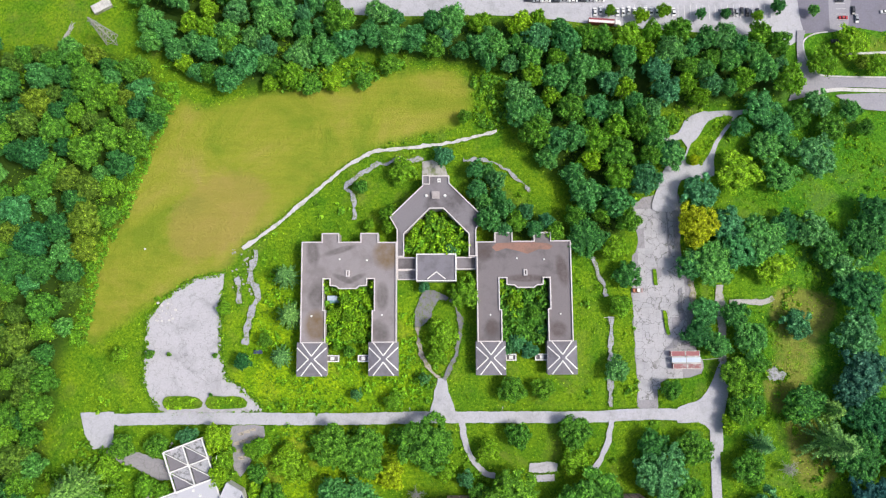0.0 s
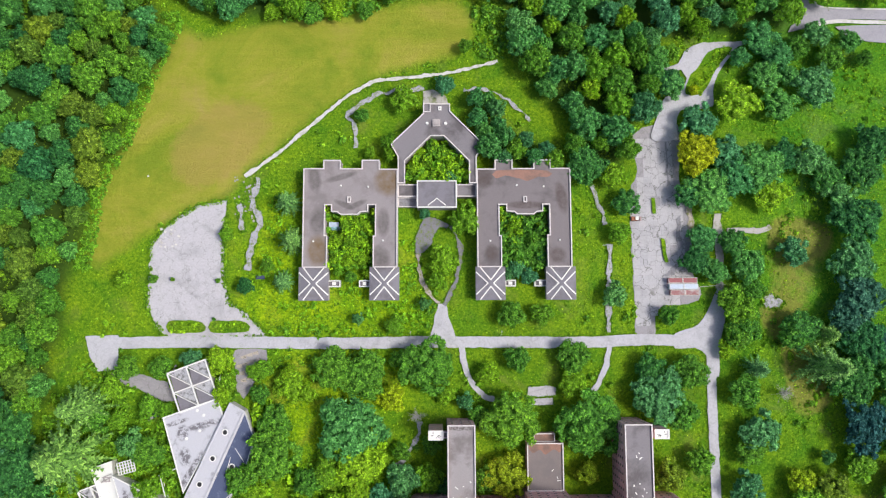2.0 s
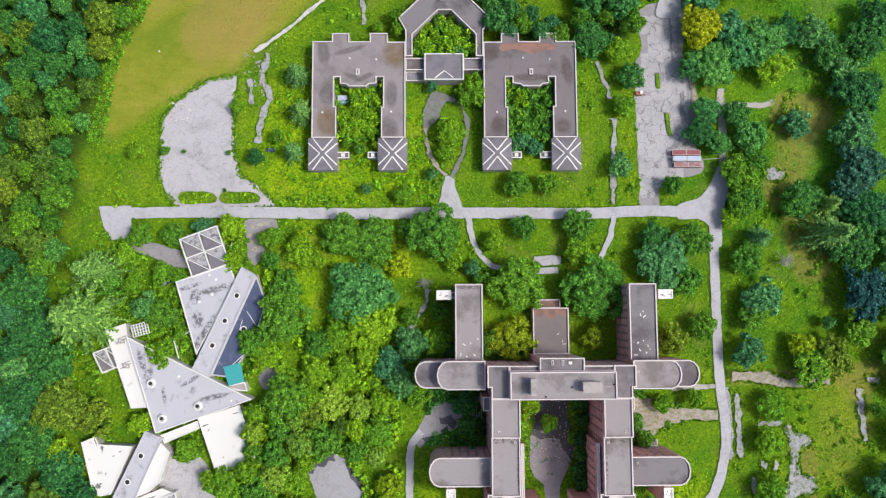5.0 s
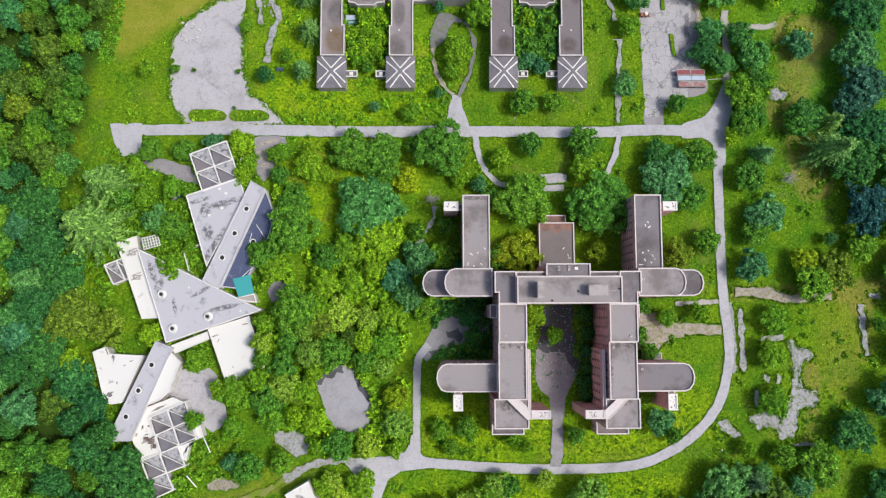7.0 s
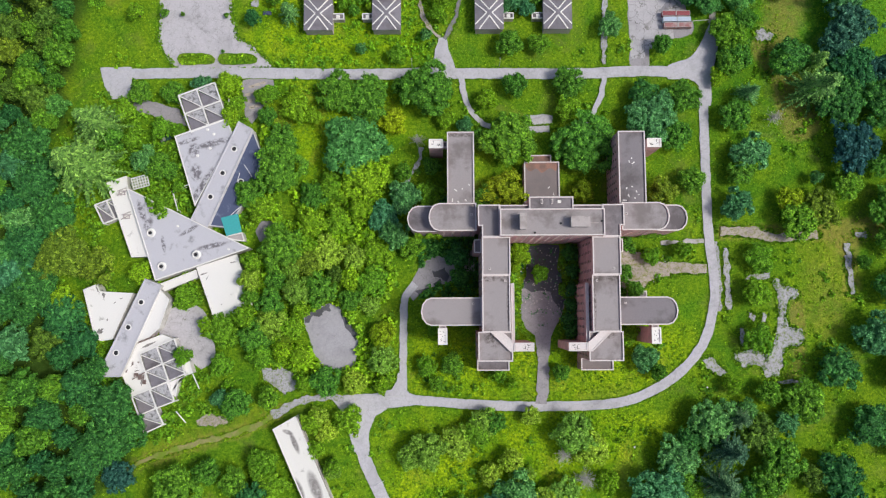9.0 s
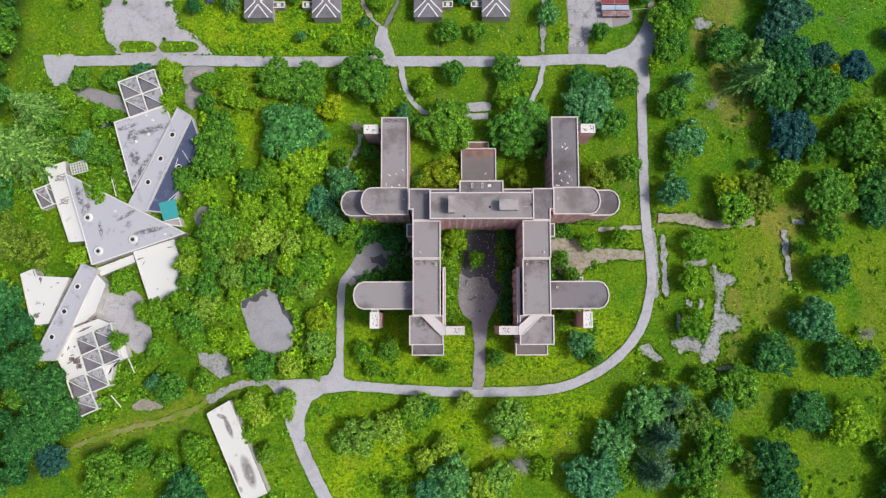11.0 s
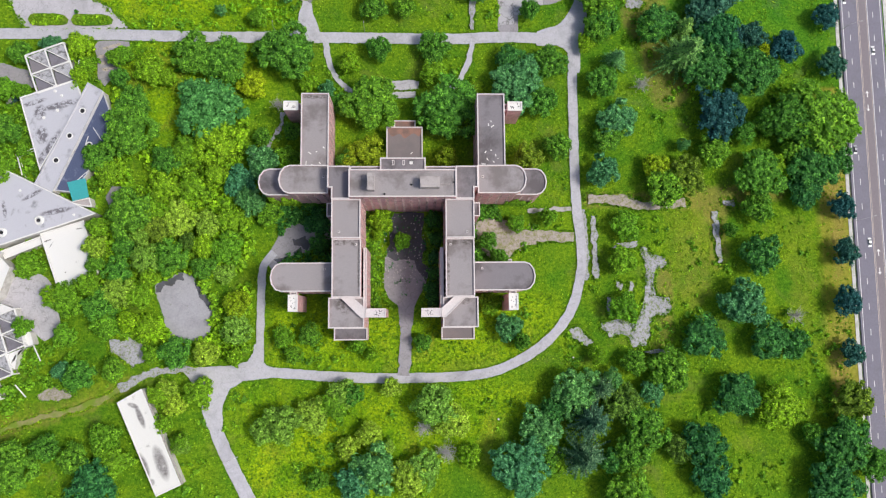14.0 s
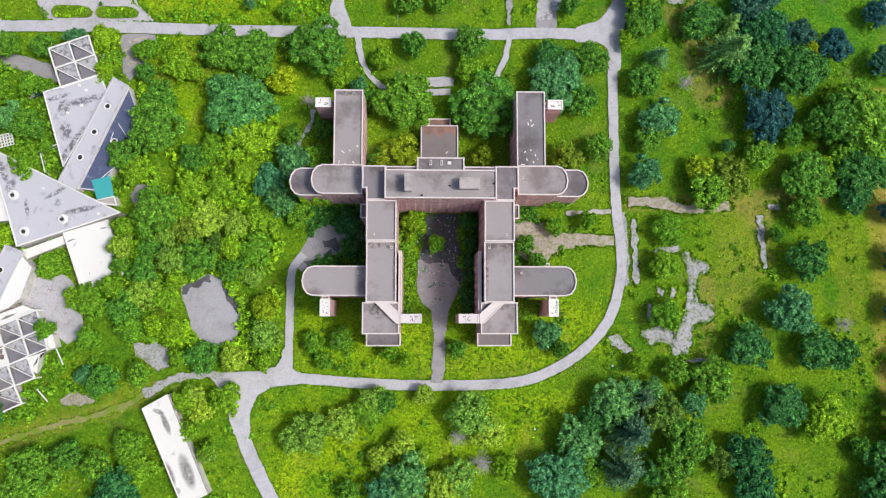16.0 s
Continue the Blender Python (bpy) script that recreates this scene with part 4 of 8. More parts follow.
for pts, w in ((WALK_A, 2.2), (WALK_B, 1.6), (WALK_M, 1.6), (WALK_O, 2.4), (WALK_P, 2.6), (WALK_C, 2.0), (WALK_D, 2.2), (WALK_Q, 2.6), (WALK_R, 2.2)):
    ribbon("path", pts, w, OVERGROWN, "broken grey footpath half lost in grass", "path", 1.5)
ribbon("dirt_path", WALK_L, 4.2, OVERGROWN_TAN, "worn dirt path with stone scraps", "path", 1.4)
slab("north_drive", DRIVE_N, ASPHALT, "pale asphalt entrance drive round an island", "road", 0.5)
slab("street_north_east", STREET_NE, STREET, "pale town street bending at the junction", "road", 0.1, 4)
slab("street_lower", STREET_LOW, STREET, "pale town street with lane arrows", "road", 0.1, 4)
ribbon("footway", FOOT_NE, 1.9, PALE_WALK, "pale concrete footway along the street", "pavement", 0.05)
ribbon("kerb", KERB_NE, 0.7, PALE_WALK, "pale kerb round the corner lawn", "kerb", 0.02)
ribbon("footway", PATH_NE, 1.2, PALE_WALK, "narrow pale path across the corner lawn", "path", 0.1)


def build_avenue():
    """The wide street: tarmac bed, kerb, footway and painted lines."""
    x0, x1, y0, y1 = 268.4, 290.2, -420.0, 160.0
    z = next_level()
    road = mesh_object("avenue", *prism_data([(x0, y0), (x1, y0), (x1, y1), (x0, y1)], -0.2, z), TARMAC)
    tagged(road, "wide grey tarmac street with painted lane lines", "road", kind="structure")
    PAVED_AREAS.append([(x0, y0), (x1, y0), (x1, y1), (x0, y1)])
    for a, b, n in ((266.0, 267.7, "footway"), (291.2, 293.0, "footway")):
        tagged(mesh_object(n, *box_data(a, y0, -0.1, b, y1, 0.2), PALE_WALK), "pale concrete footway beside the street", "pavement", kind="structure")
        PAVED_AREAS.append([(a, y0), (b, y0), (b, y1), (a, y1)])
    for a, b in ((268.1, 268.5), (290.1, 290.5)):
        tagged(mesh_object("kerb", *box_data(a, y0, -0.1, b, y1, 0.22), CONCRETE), "pale concrete kerb", "kerb", kind="structure")
    me = None
    for x in (273.0, 285.2):
        y = -300.0
        while y < 60:
            if me is None:
                first = mesh_object("lane_dash", *box_data(-0.14, -1.5, 0, 0.14, 1.5, 0.012), PAINT_WHITE, road)
                me = first.data
                ob = first
            else:
                ob = new("lane_dash", me)
                ob.parent = road
            ob.location = (x, y - 3.4, z)
            y += 12.2
    for x, w, m in ((269.6, 0.28, PAINT_WHITE), (277.3, 0.26, PAINT_AMBER), (277.9, 0.2, PAINT_AMBER), (281.9, 0.2, PAINT_AMBER), (282.5, 0.26, PAINT_WHITE), (289.2, 0.28, PAINT_WHITE)):
        mesh_object("lane_line", *box_data(x - w / 2, y0, z, x + w / 2, y1, z + 0.012), m, road)
    for y, s in ((-64, 1), (-71, -1), (-143, 1), (-152, -1)):
        v = [(279.3, y - 1.6 * s), (279.75, y - 1.6 * s), (279.75, y + 0.5 * s), (280.4, y + 0.5 * s), (279.5, y + 1.8 * s), (278.6, y + 0.5 * s), (279.3, y + 0.5 * s)]
        mesh_object("turn_arrow", *prism_data(ccw(v), z, z + 0.012), PAINT_WHITE, road)
    soil = mesh_object("median_lane", *box_data(278.1, y0, z - 0.05, 281.7, y1, z + 0.006), plain("brown_tarmac", (0.235, 0.205, 0.225), 0.9), road)
    return soil


build_avenue()
# green islands and strips in the car parks
for c in (ISLAND_A, ISLAND_B, [(106, 34), (107.5, 34), (108, 26), (106.5, 26)], [(110, 14), (111.5, 14), (113, 2), (111.5, 2)], ISLAND_N):
    k = len(PAVED_AREAS)
    slab("island", c, MEADOW, "overgrown green island in the paving", "island", 0.5, 2)
    del PAVED_AREAS[k:]
ISLANDS = [(HEDGE_A, 1.4), (HEDGE_B, 1.4), ([(131, 89), (135, 97), (140, 104), (146, 109)], 2.2)]


# ---- buildings ----
WINDOW_SPOTS = []


def block(parent, poly, z1, wall, deck, z0=0.0, drop=0.6, edge=0.42, coping=COPING, windows=0.0, solid=True, lip=0.16):
    """One wing: walls with a parapet, its roof deck and its coping as sub-parts."""
    poly = ccw(poly)
    inner = offset(poly, edge)
    if solid and z0 < 1:
        BUILT.append(poly)
    v, f = join_data(prism_data(poly, z0, z1, False), prism_data(inner[::-1], z1 - drop, z1, False))
    w = mesh_object("wall", v, f, wall, parent)
    mesh_object("roof", *prism_data(offset(poly, edge - 0.02), z1 - drop - 0.25, z1 - drop), deck, w)
    mesh_object("coping", *ring_data(offset(poly, -0.12), inner, z1, z1 + lip), coping, w)
    if windows:
        for a, b in zip(poly, poly[1:] + poly[:1]):
            WINDOW_SPOTS.append((a, b, z0, z1, windows, w))
    return w


def window_data():
    """A steel window: surround, cross bar and recessed glass; faces -y."""
    fr = join_data(box_data(-0.62, -0.06, -0.70, -0.54, 0, 0.70), box_data(0.54, -0.06, -0.70, 0.62, 0, 0.70), box_data(-0.54, -0.06, 0.62, 0.54, 0, 0.70), box_data(-0.66, -0.10, -0.78, 0.66, 0, -0.70), box_data(-0.54, -0.05, -0.03, 0.54, 0, 0.03))
    gl = box_data(-0.54, -0.03, -0.70, 0.54, 0, 0.62)
    v, f = join_data(fr, gl)
    return v, f, [0] * len(fr[1]) + [1] * len(gl[1])


def place_windows(limit=300):
    """Windows floor by floor on the long walls; the ones past the limit are one joined part for each wing."""
    v, f, s = window_data()
    me, count, rest = None, 0, {}
    for a, b, z0, z1, gap, wall in WINDOW_SPOTS:
        A, B = Vector(a), Vector(b)
        L = (B - A).length
        n = int((L - 1.2) / gap)
        if n < 1:
            continue
        u = (B - A) / L
        ang = math.atan2(u.y, u.x)
        floors = max(1, int((z1 - z0 - 1.2) / 3.5))
        for k in range(floors):
            for i in range(n):
                p = A + u * (L * (i + 0.5) / n)
                m = Matrix.Translation((p.x, p.y, z0 + 1.9 + 3.5 * k)) @ Matrix.Rotation(ang, 4, "Z")
                if count < limit and (k + i) % 2 == 0:
                    if me is None:
                        ob = mesh_object("window", v, f, [FRAME, GLASS], wall, slots=s)
                        me = ob.data
                    else:
                        ob = new("window", me)
                        ob.parent = wall
                    ob.matrix_local = m
                    count += 1
                else:
                    rest.setdefault(wall, []).append(m)
    V = np.array(v)
    for wall, ms in rest.items():
        vv, ff, ss = [], [], []
        for m in ms:
            k = len(vv)
            M = np.array(m)
            vv += (V @ M[:3, :3].T + M[:3, 3]).tolist()
            ff += [tuple(i + k for i in q) for q in f]
            ss += s
        tagged(mesh_object("windows_rest", vv, ff, [FRAME, GLASS], wall, slots=ss), kind="stuff")


def rect(x0, y0, x1, y1):
    return [(x0, y0), (x1, y0), (x1, y1), (x0, y1)]


def stadium(x0, x1, yc, half, side, cut=4.6):
    """A bar with a faceted round end at x1 (side +1) or at x0 (side -1)."""
    pts = []
    for i in range(7):
        a = -math.pi / 2 + math.pi * i / 6
        pts.append((x1 - cut + cut * math.cos(a), yc + half * math.sin(a)))
    pts += [(x0, yc + half), (x0, yc - half)]
    if side < 0:
        pts = [(x0 + x1 - x, y) for x, y in pts]
    return pts


def build_hospital():
    """The eight-storey pink brick building, mirrored about x = CX."""
    CX = 49.7
    h = thing("hospital_building", (0, 0, 0), "abandoned multi-storey pink brick hospital with flat grey roofs", "building")
    def mir(poly):
        return [(2 * CX - x, y) for x, y in poly]
    for side in (-1, 1):
        g = (lambda p: p) if side < 0 else mir
        pale = ROOF_PALE if side < 0 else ROOF
        # courtyard-facing arms first, so that their windows are the single ones
        block(h, g(rect(19.3, -139.0, 31.5, -122.4)), 36.0, BRICK, ROOF_PALE, windows=3.3)
        block(h, g(rect(19.3, -164.0, 31.5, -139.1)), 33.5, BRICK, ROOF_PALE, windows=3.3)
        block(h, g(rect(4.2, -107.0, 16.4, -72.4)), 25.0, BRICK, pale if side < 0 else ROOF, windows=3.3)
        block(h, g(stadium(-4.3, 17.0, -112.7, 6.2, -1)), 31.0, BRICK, ROOF_PALE, windows=3.3)
        block(h, g(stadium(-14.2, 2.0, -112.8, 5.9, -1)), 25.5, BRICK, ROOF, windows=3.3)
        block(h, g([(17.6, -117.4), (19.3, -117.4), (19.3, -122.3), (27.0, -122.3), (27.0, -108.2), (17.6, -108.2)]), 37.0, BRICK, ROOF, windows=3.3)
        block(h, g(rect(17.6, -177.0, 32.7, -164.1)), 30.0, BRICK, ROOF_PALE, windows=3.4)
        block(h, g(rect(17.9, -182.6, 32.8, -177.1)), 11.0, BRICK, ROOF_BROWN if side > 0 else ROOF, windows=3.4)
        block(h, g(stadium(-7.9, 19.2, -155.0, 6.2, -1)), 27.5, BRICK, ROOF_PALE if side < 0 else ROOF, windows=3.4)
        # free-standing brick screens before the court fronts, with a narrow slot behind
        block(h, g(rect(32.5, -171.0, 33.7, -142.6)), 29.0, BRICK, COPING, drop=0.2, edge=0.3, windows=3.3)
        # outside stairs towers with their short bridges
        cap = block(h, g(rect(-4.3, -79.2, 2.2, -75.1)), 22.0, BRICK, WHITE, drop=0.3, edge=0.5, coping=WHITE)
        scrawl(cap, g, -3.2, -78.3, 1.2, -76.0, 21.7)
        block(h, g(rect(2.2, -78.6, 4.2, -75.8)), 20.5, BRICK, ROOF, z0=17.0, solid=False)
        cap = block(h, g(rect(-0.3, -169.7, 3.7, -162.6)), 26.0, BRICK, WHITE, drop=0.3, edge=0.5, coping=WHITE)
        scrawl(cap, g, 0.5, -168.8, 2.9, -163.6, 25.7)
        block(h, g(rect(0.2, -162.6, 3.2, -161.2)), 24.5, BRICK, ROOF, z0=20.0, solid=False)
        # the bent bridge to the free stairs tower
        block(h, g([(23.0, -164.2), (28.2, -164.2), (33.4, -168.9), (33.4, -172.6), (31.6, -172.6)]), 31.4, BRICK, COPING, z0=27.5, drop=0.15, edge=0.35, solid=False)
        t = block(h, g(rect(33.8, -172.5, 42.0, -168.9)), 31.4, BRICK, COPING, drop=0.2, edge=0.4)
        scrawl(t, g, 37.0, -171.8, 40.6, -169.7, 31.2)
        # open iron fire balconies on the outer corner
        block(h, g(rect(16.2, -128.5, 19.2, -122.6)), 27.5, BRICK, ROOF, z0=0.0, edge=0.35)
        # small vents on the arms
        for x, y, z in ((22.0, -136.8, 35.9), (29.0, -142.0, 33.4), (14.5, -112.0, 30.9), (15.0, -152.0, 27.4)):
            q = g([(x, y), (x + 0.9, y), (x + 0.9, y + 0.9), (x, y + 0.9)])
            v = mesh_object("roof_vent", *join_data(prism_data(ccw(q), z - 0.6, z), prism_data(offset(ccw(q), 0.2), z, z + 0.03)), COPING, h)
            mesh_object("opening", *prism_data(offset(ccw(q), 0.22), z + 0.03, z + 0.05), DARK, v)
        # ledge in front of the penthouse
        block(h, g(rect(27.1, -110.5, 40.1, -108.3)), 36.4, BRICK, ROOF, windows=3.3)
    block(h, rect(27.0, -122.2, 72.3, -110.6), 41.0, BRICK, ROOF_PALE, windows=3.3)
    block(h, rect(40.1, -110.5, 59.3, -104.9), 38.0, BRICK, ROOF, windows=3.3)
    low = block(h, rect(41.5, -104.8, 58.3, -83.1), 8.2, BRICK, ROOF_BROWN, windows=3.0)
    mesh_object("brown_growth", *prism_data([(x, y) for x, y in spline([(42.4, -83.8), (50, -83.7), (57.4, -83.9), (56.8, -87.5), (54, -86.0), (50, -88.4), (47.5, -86.2), (44, -87.6)], 1.0, True)], 7.55, 7.66), ROOF_RUST, low)
    block(h, rect(45.0, -83.0, 55.0, -79.1), 5.0, BRICK, ROOF_RUST, windows=3.0)
    # lift houses and vents on the penthouse
    lift = mesh_object("lift_house", *join_data(box_data(35.2, -119.9, 40.4, 37.8, -113.2, 45.6), box_data(35.0, -120.1, 45.6, 38.0, -113.0, 45.8)), STUCCO, h)
    mesh_object("lift_house", *join_data(box_data(57.2, -118.8, 40.4, 65.0, -114.6, 45.0), box_data(57.0, -119.0, 45.0, 65.2, -114.4, 45.2), box_data(65.2, -117.0, 40.4, 69.6, -116.7, 40.9)), STUCCO, h)
    for x, y in ((42.0, -121.0), (53.3, -117.0), (71.2, -116.0)):
        mesh_object("roof_vent", *tube_data(x, y, 40.4, 41.2, 0.45, 0.35), DARK, h)
    for x, y in ((45.6, -106.9), (50.0, -106.9)):
        mesh_object("skylight", *join_data(ring_data(rect(x - 0.5, y - 1.1, x + 0.5, y + 1.1), rect(x - 0.25, y - 0.85, x + 0.25, y + 0.85), 37.4, 37.9)), COPING, h)
    mesh_object("skylight", *join_data(box_data(52.5, -107.6, 37.4, 54.0, -106.4, 37.9)), WHITE, h)
    place_windows()
    return h


def outside_stair():
    """Concrete stair with steel rails against the west arm."""
    st = thing("outside_stair", (14.6, -130.4, 0), "grey concrete outside stair with thin steel rails", "stairs")
    for k in range(9):
        mesh_object("step", *box_data(-2.4, 5.2 - 1.15 * (k + 1), 0, 2.4, 5.2 - 1.15 * k, 0.18 * (k + 1)), CONCRETE, st)
    for x in (-2.4, 0.0, 2.4):
        mesh_object("rail", *limb((x, 5.2, 1.0), (x, -5.1, 2.6), 0.09, 0.09, 6), COPING, st)
        for k in range(4):
            y = 4.8 - 3.2 * k
            z = 0.18 * (1 + (5.2 - y) / 1.15)
            mesh_object("post", *tube_data(x, y, max(0.0, z - 0.4), z + 0.85, 0.07, 0.07, 6), COPING, st)
    return st


def entrance_porch():
    p = thing("entrance_porch", (0, 0, 0), "small pale flat-roofed porch beside the brick wing", "porch")
    block(p, rect(91.2, -148.6, 100.2, -145.6), 3.6, STUCCO, ROOF_PALE, drop=0.2, edge=0.35)
    mesh_object("door", *box_data(94.6, -145.59, 0, 96.4, -145.5, 2.1), DARK, p)
    return p


def scrawl(parent, g, x0, y0, x1, y1, z):
    """Dark painted strokes on a pale cap, as plain bars."""
    rnd = random.Random(int(abs(x0 * 7 + y0)))
    for _ in range(9):
        a, b = g([(rnd.uniform(x0, x1), rnd.uniform(y0, y1))])[0]
        t, l = rnd.choice((0.1, 0.8, 1.6, 2.4)), rnd.uniform(0.4, 1.1)
        dx, dy = l / 2 * math.cos(t), l / 2 * math.sin(t)
        mesh_object("paint_stroke", *bar_data((a - dx, b - dy, z + 0.03), (a + dx, b + dy, z + 0.03), 0.22, 0.03), DARK, parent)


build_hospital()
outside_stair()
entrance_porch()


def scraps(spots, z, name="roof_scrap"):
    """White torn scraps of roofing lying on a deck."""
    rnd = random.Random(len(spots))
    for x, y in spots:
        a, l, w = rnd.uniform(0, 3.1), rnd.uniform(0.7, 2.0), rnd.uniform(0.25, 0.6)
        c, s = math.cos(a), math.sin(a)
        q = [(x + c * u - s * v, y + s * u + c * v) for u, v in ((-l / 2, -w / 2), (l / 2, -w / 3), (l / 2.4, w / 2), (-l / 2.2, w / 2.3))]
        tagged(mesh_object(name, *prism_data(ccw(q), z, z + 0.06), WHITE), "torn white scrap of roofing on the deck", "debris", "roof scraps")


scraps([(88.0, -86.5), (89.8, -87.2), (89.2, -85.0), (86.5, -99.0), (89.0, -98.2), (91.0, -100.4), (87.3, -102.3), (90.2, -103.5), (85.5, -104.5), (92.0, -102.0)], 24.41)
scraps([(8.0, -99.5), (11.0, -98.9), (6.5, -104.0), (9.2, -104.9), (12.6, -104.1), (14.2, -97.0)], 24.41)
scraps([(53.3, -95.5), (55.4, -98.8), (56.1, -100.2)], 7.62)


def pavilion(parent, x, y):
    """A square end pavilion: low pyramid roof with pairs of white ribs along its diagonals."""
    w, d, z, peak = 6.75, 7.6, 7.0, 8.6
    base = rect(x - w, y - d, x + w, y + d)
    BUILT.append(base)
    wall = mesh_object("pavilion", *prism_data(base, 0, z), STUCCO, parent)
    o = rect(x - w - 0.4, y - d - 0.4, x + w + 0.4, y + d + 0.4)
    v = [(a, b, z) for a, b in o] + [(x, y, peak)] + [(a, b, z - 0.3) for a, b in o]
    mesh_object("roof", v, [(0, 1, 4), (1, 2, 4), (2, 3, 4), (3, 0, 4), (5, 6, 1, 0), (6, 7, 2, 1), (7, 8, 3, 2), (8, 5, 0, 3)], SLATE, wall)
    for sx in (-1, 1):
        for sy in (-1, 1):
            for k in (-1, 1):
                ex, ey = x + sx * (w + 0.2) - (sx * 2.0 if k > 0 else 0), y + sy * (d + 0.2) - (sy * 2.4 if k < 0 else 0)
                ix, iy = x + (0 if k > 0 else sx * 1.3), y + (sy * 1.5 if k > 0 else 0)
                mesh_object("rib", *bar_data((ex, ey, z + 0.28), (ix, iy, peak + 0.05), 0.58, 0.3), WHITE, wall)


def low_wing(parent, sgn):
    """One U-shaped wing of the low building; sgn mirrors it."""
    P = [(-64.4, 47.3), (-54.9, 47.3), (-54.9, 51.4), (-46.7, 51.4), (-46.7, 47.2), (-36.4, 47.2), (-36.4, 51.4), (-27.9, 51.4), (-27.9, 47.0), (-19.2, 47.0), (-19.2, -0.6), (-30.8, -0.6), (-30.8, 14.5), (-29.8, 14.5), (-29.8, 29.5), (-33.3, 29.5), (-33.3, 26.3), (-37.0, 26.0), (-38.4, 24.8), (-46.4, 24.8), (-48.0, 26.0), (-50.9, 26.3), (-50.9, 29.5), (-54.0, 29.5), (-54.0, 14.8), (-52.8, 14.8), (-52.8, -0.6), (-64.4, -0.6)]
    P = [(sgn * -x, y) for x, y in P] if sgn > 0 else P
    block(parent, P, 9.0, STUCCO, ROOF_DARK if sgn > 0 else ROOF_GLOW, edge=0.42)
    for x in (-59.2, -25.4):
        pavilion(parent, sgn * -x if sgn > 0 else x, -8.3)
    for x, w in ((-49.9, 3.0), (-35.2, 2.5)):
        x = -x if sgn > 0 else x
        b = block(parent, rect(x - w, -9.6, x + w, -6.6), 4.0, STUCCO, ROOF, edge=0.4, coping=WHITE)
        mesh_object("skylight", *join_data(box_data(x - 0.9, -8.9, 3.3, x + 0.9, -7.3, 4.1)), WHITE, b)
    x = -42.4 if sgn < 0 else 42.4
    v = mesh_object("roof_vent", *ring_data(rect(x - 0.9, 30.6, x + 0.9, 33.6), rect(x - 0.4, 31.1, x + 0.4, 33.1), 8.3, 9.2), COPING, parent)
    for dx, y in ((-17.0, 12.0), (16.3, 12.3), (-4.0, 39.0), (9.0, 38.4)):
        mesh_object("roof_vent", *tube_data(x + dx, y, 8.3, 9.1, 0.5, 0.42, 8), WHITE, parent)
    return v


def build_low_building():
    b = thing("low_building", (0, 0, 0), "abandoned low grey building with two U-shaped flat-roofed wings", "building")
    low_wing(b, -1)
    low_wing(b, 1)
    # the chevron at the head, round its own court
    C = [(-6.7, 79.4), (6.3, 79.4), (6.3, 75.7), (22.5, 59.3), (19.0, 53.1), (19.0, 40.0), (15.5, 40.0), (15.5, 51.0), (3.4, 63.3), (-3.2, 63.3), (-15.7, 51.0), (-15.7, 40.0), (-19.0, 40.0), (-19.0, 53.1), (-22.5, 59.3), (-6.7, 74.6)]
    head = block(b, C, 9.0, STUCCO, ROOF, edge=0.42)
    block(b, rect(-6.6, 74.9, -3.2, 79.3), 10.2, STUCCO, ROOF, z0=8.4, edge=0.35, solid=False)
    mesh_object("roof_house", *join_data(box_data(-2.2, 68.0, 8.3, 1.6, 71.6, 9.4), box_data(-1.4, 68.8, 9.4, 0.8, 70.8, 9.9)), STUCCO, head)
    for x, y in ((-4.8, 69.6), (4.2, 69.6)):
        mesh_object("roof_vent", *tube_data(x, y, 8.3, 9.3, 0.8, 0.7), WHITE, head)
    mesh_object("roof_vent", *ring_data(rect(0.6, 76.2, 2.2, 78.0), rect(1.1, 76.7, 1.7, 77.5), 8.3, 9.2), WHITE, head)
    for x0, x1 in ((-19.0, -9.8), (9.4, 19.0)):
        block(b, rect(x0, 34.0, x1, 39.9), 6.0, STUCCO, ROOF, edge=0.4)
    block(b, rect(-19.0, 29.4, -10.0, 33.9), 3.4, STUCCO, DARK_LOT, edge=0.35)
    hall = block(b, rect(-9.7, 28.2, 9.3, 41.3), 8.6, STUCCO, SLATE, edge=0.45, coping=WHITE)
    zig = [(-4.6, 29.2), (-0.2, 32.7), (4.2, 29.2)]
    for p, q in zip(zig, zig[1:]):
        mesh_object("rib", *bar_data((*p, 8.75), (*q, 8.75), 0.5, 0.7), WHITE, hall)
    part_terrace = mesh_object("terrace", *prism_data([(-6.9, 79.6), (-6.9, 88.5), (-2, 89.5), (4.5, 86), (6.3, 79.6)], 0, 0.5), CONCRETE, b)
    rp = spline([(28.4, 46.2), (53.4, 46.2), (54.5, 43.4), (49, 42.9), (44, 41.6), (38, 42.6), (33, 43.6), (28.4, 42.4)], 1.5, True)
    mesh_object("roof_growth", *prism_data(ccw([(x, y + ragged(x, y, 0.6) if y < 45 else y) for x, y in rp]), 8.3, 8.43), ROOF_RUST, b)
    return part_terrace


build_low_building()


def skylight_round(parent, x, y, z, r=1.5):
    o = [(x + r * math.cos(a * math.pi / 8), y + r * math.sin(a * math.pi / 8)) for a in range(16)]
    i = [(x + 0.72 * r * math.cos(a * math.pi / 8), y + 0.72 * r * math.sin(a * math.pi / 8)) for a in range(16)]
    s = mesh_object("skylight", *ring_data(o, i, z - 0.3, z + 0.5), WHITE, parent)
    mesh_object("glass", *prism_data(offset(o, 0.25 * r), z - 0.3, z + 0.1), DARK, s)


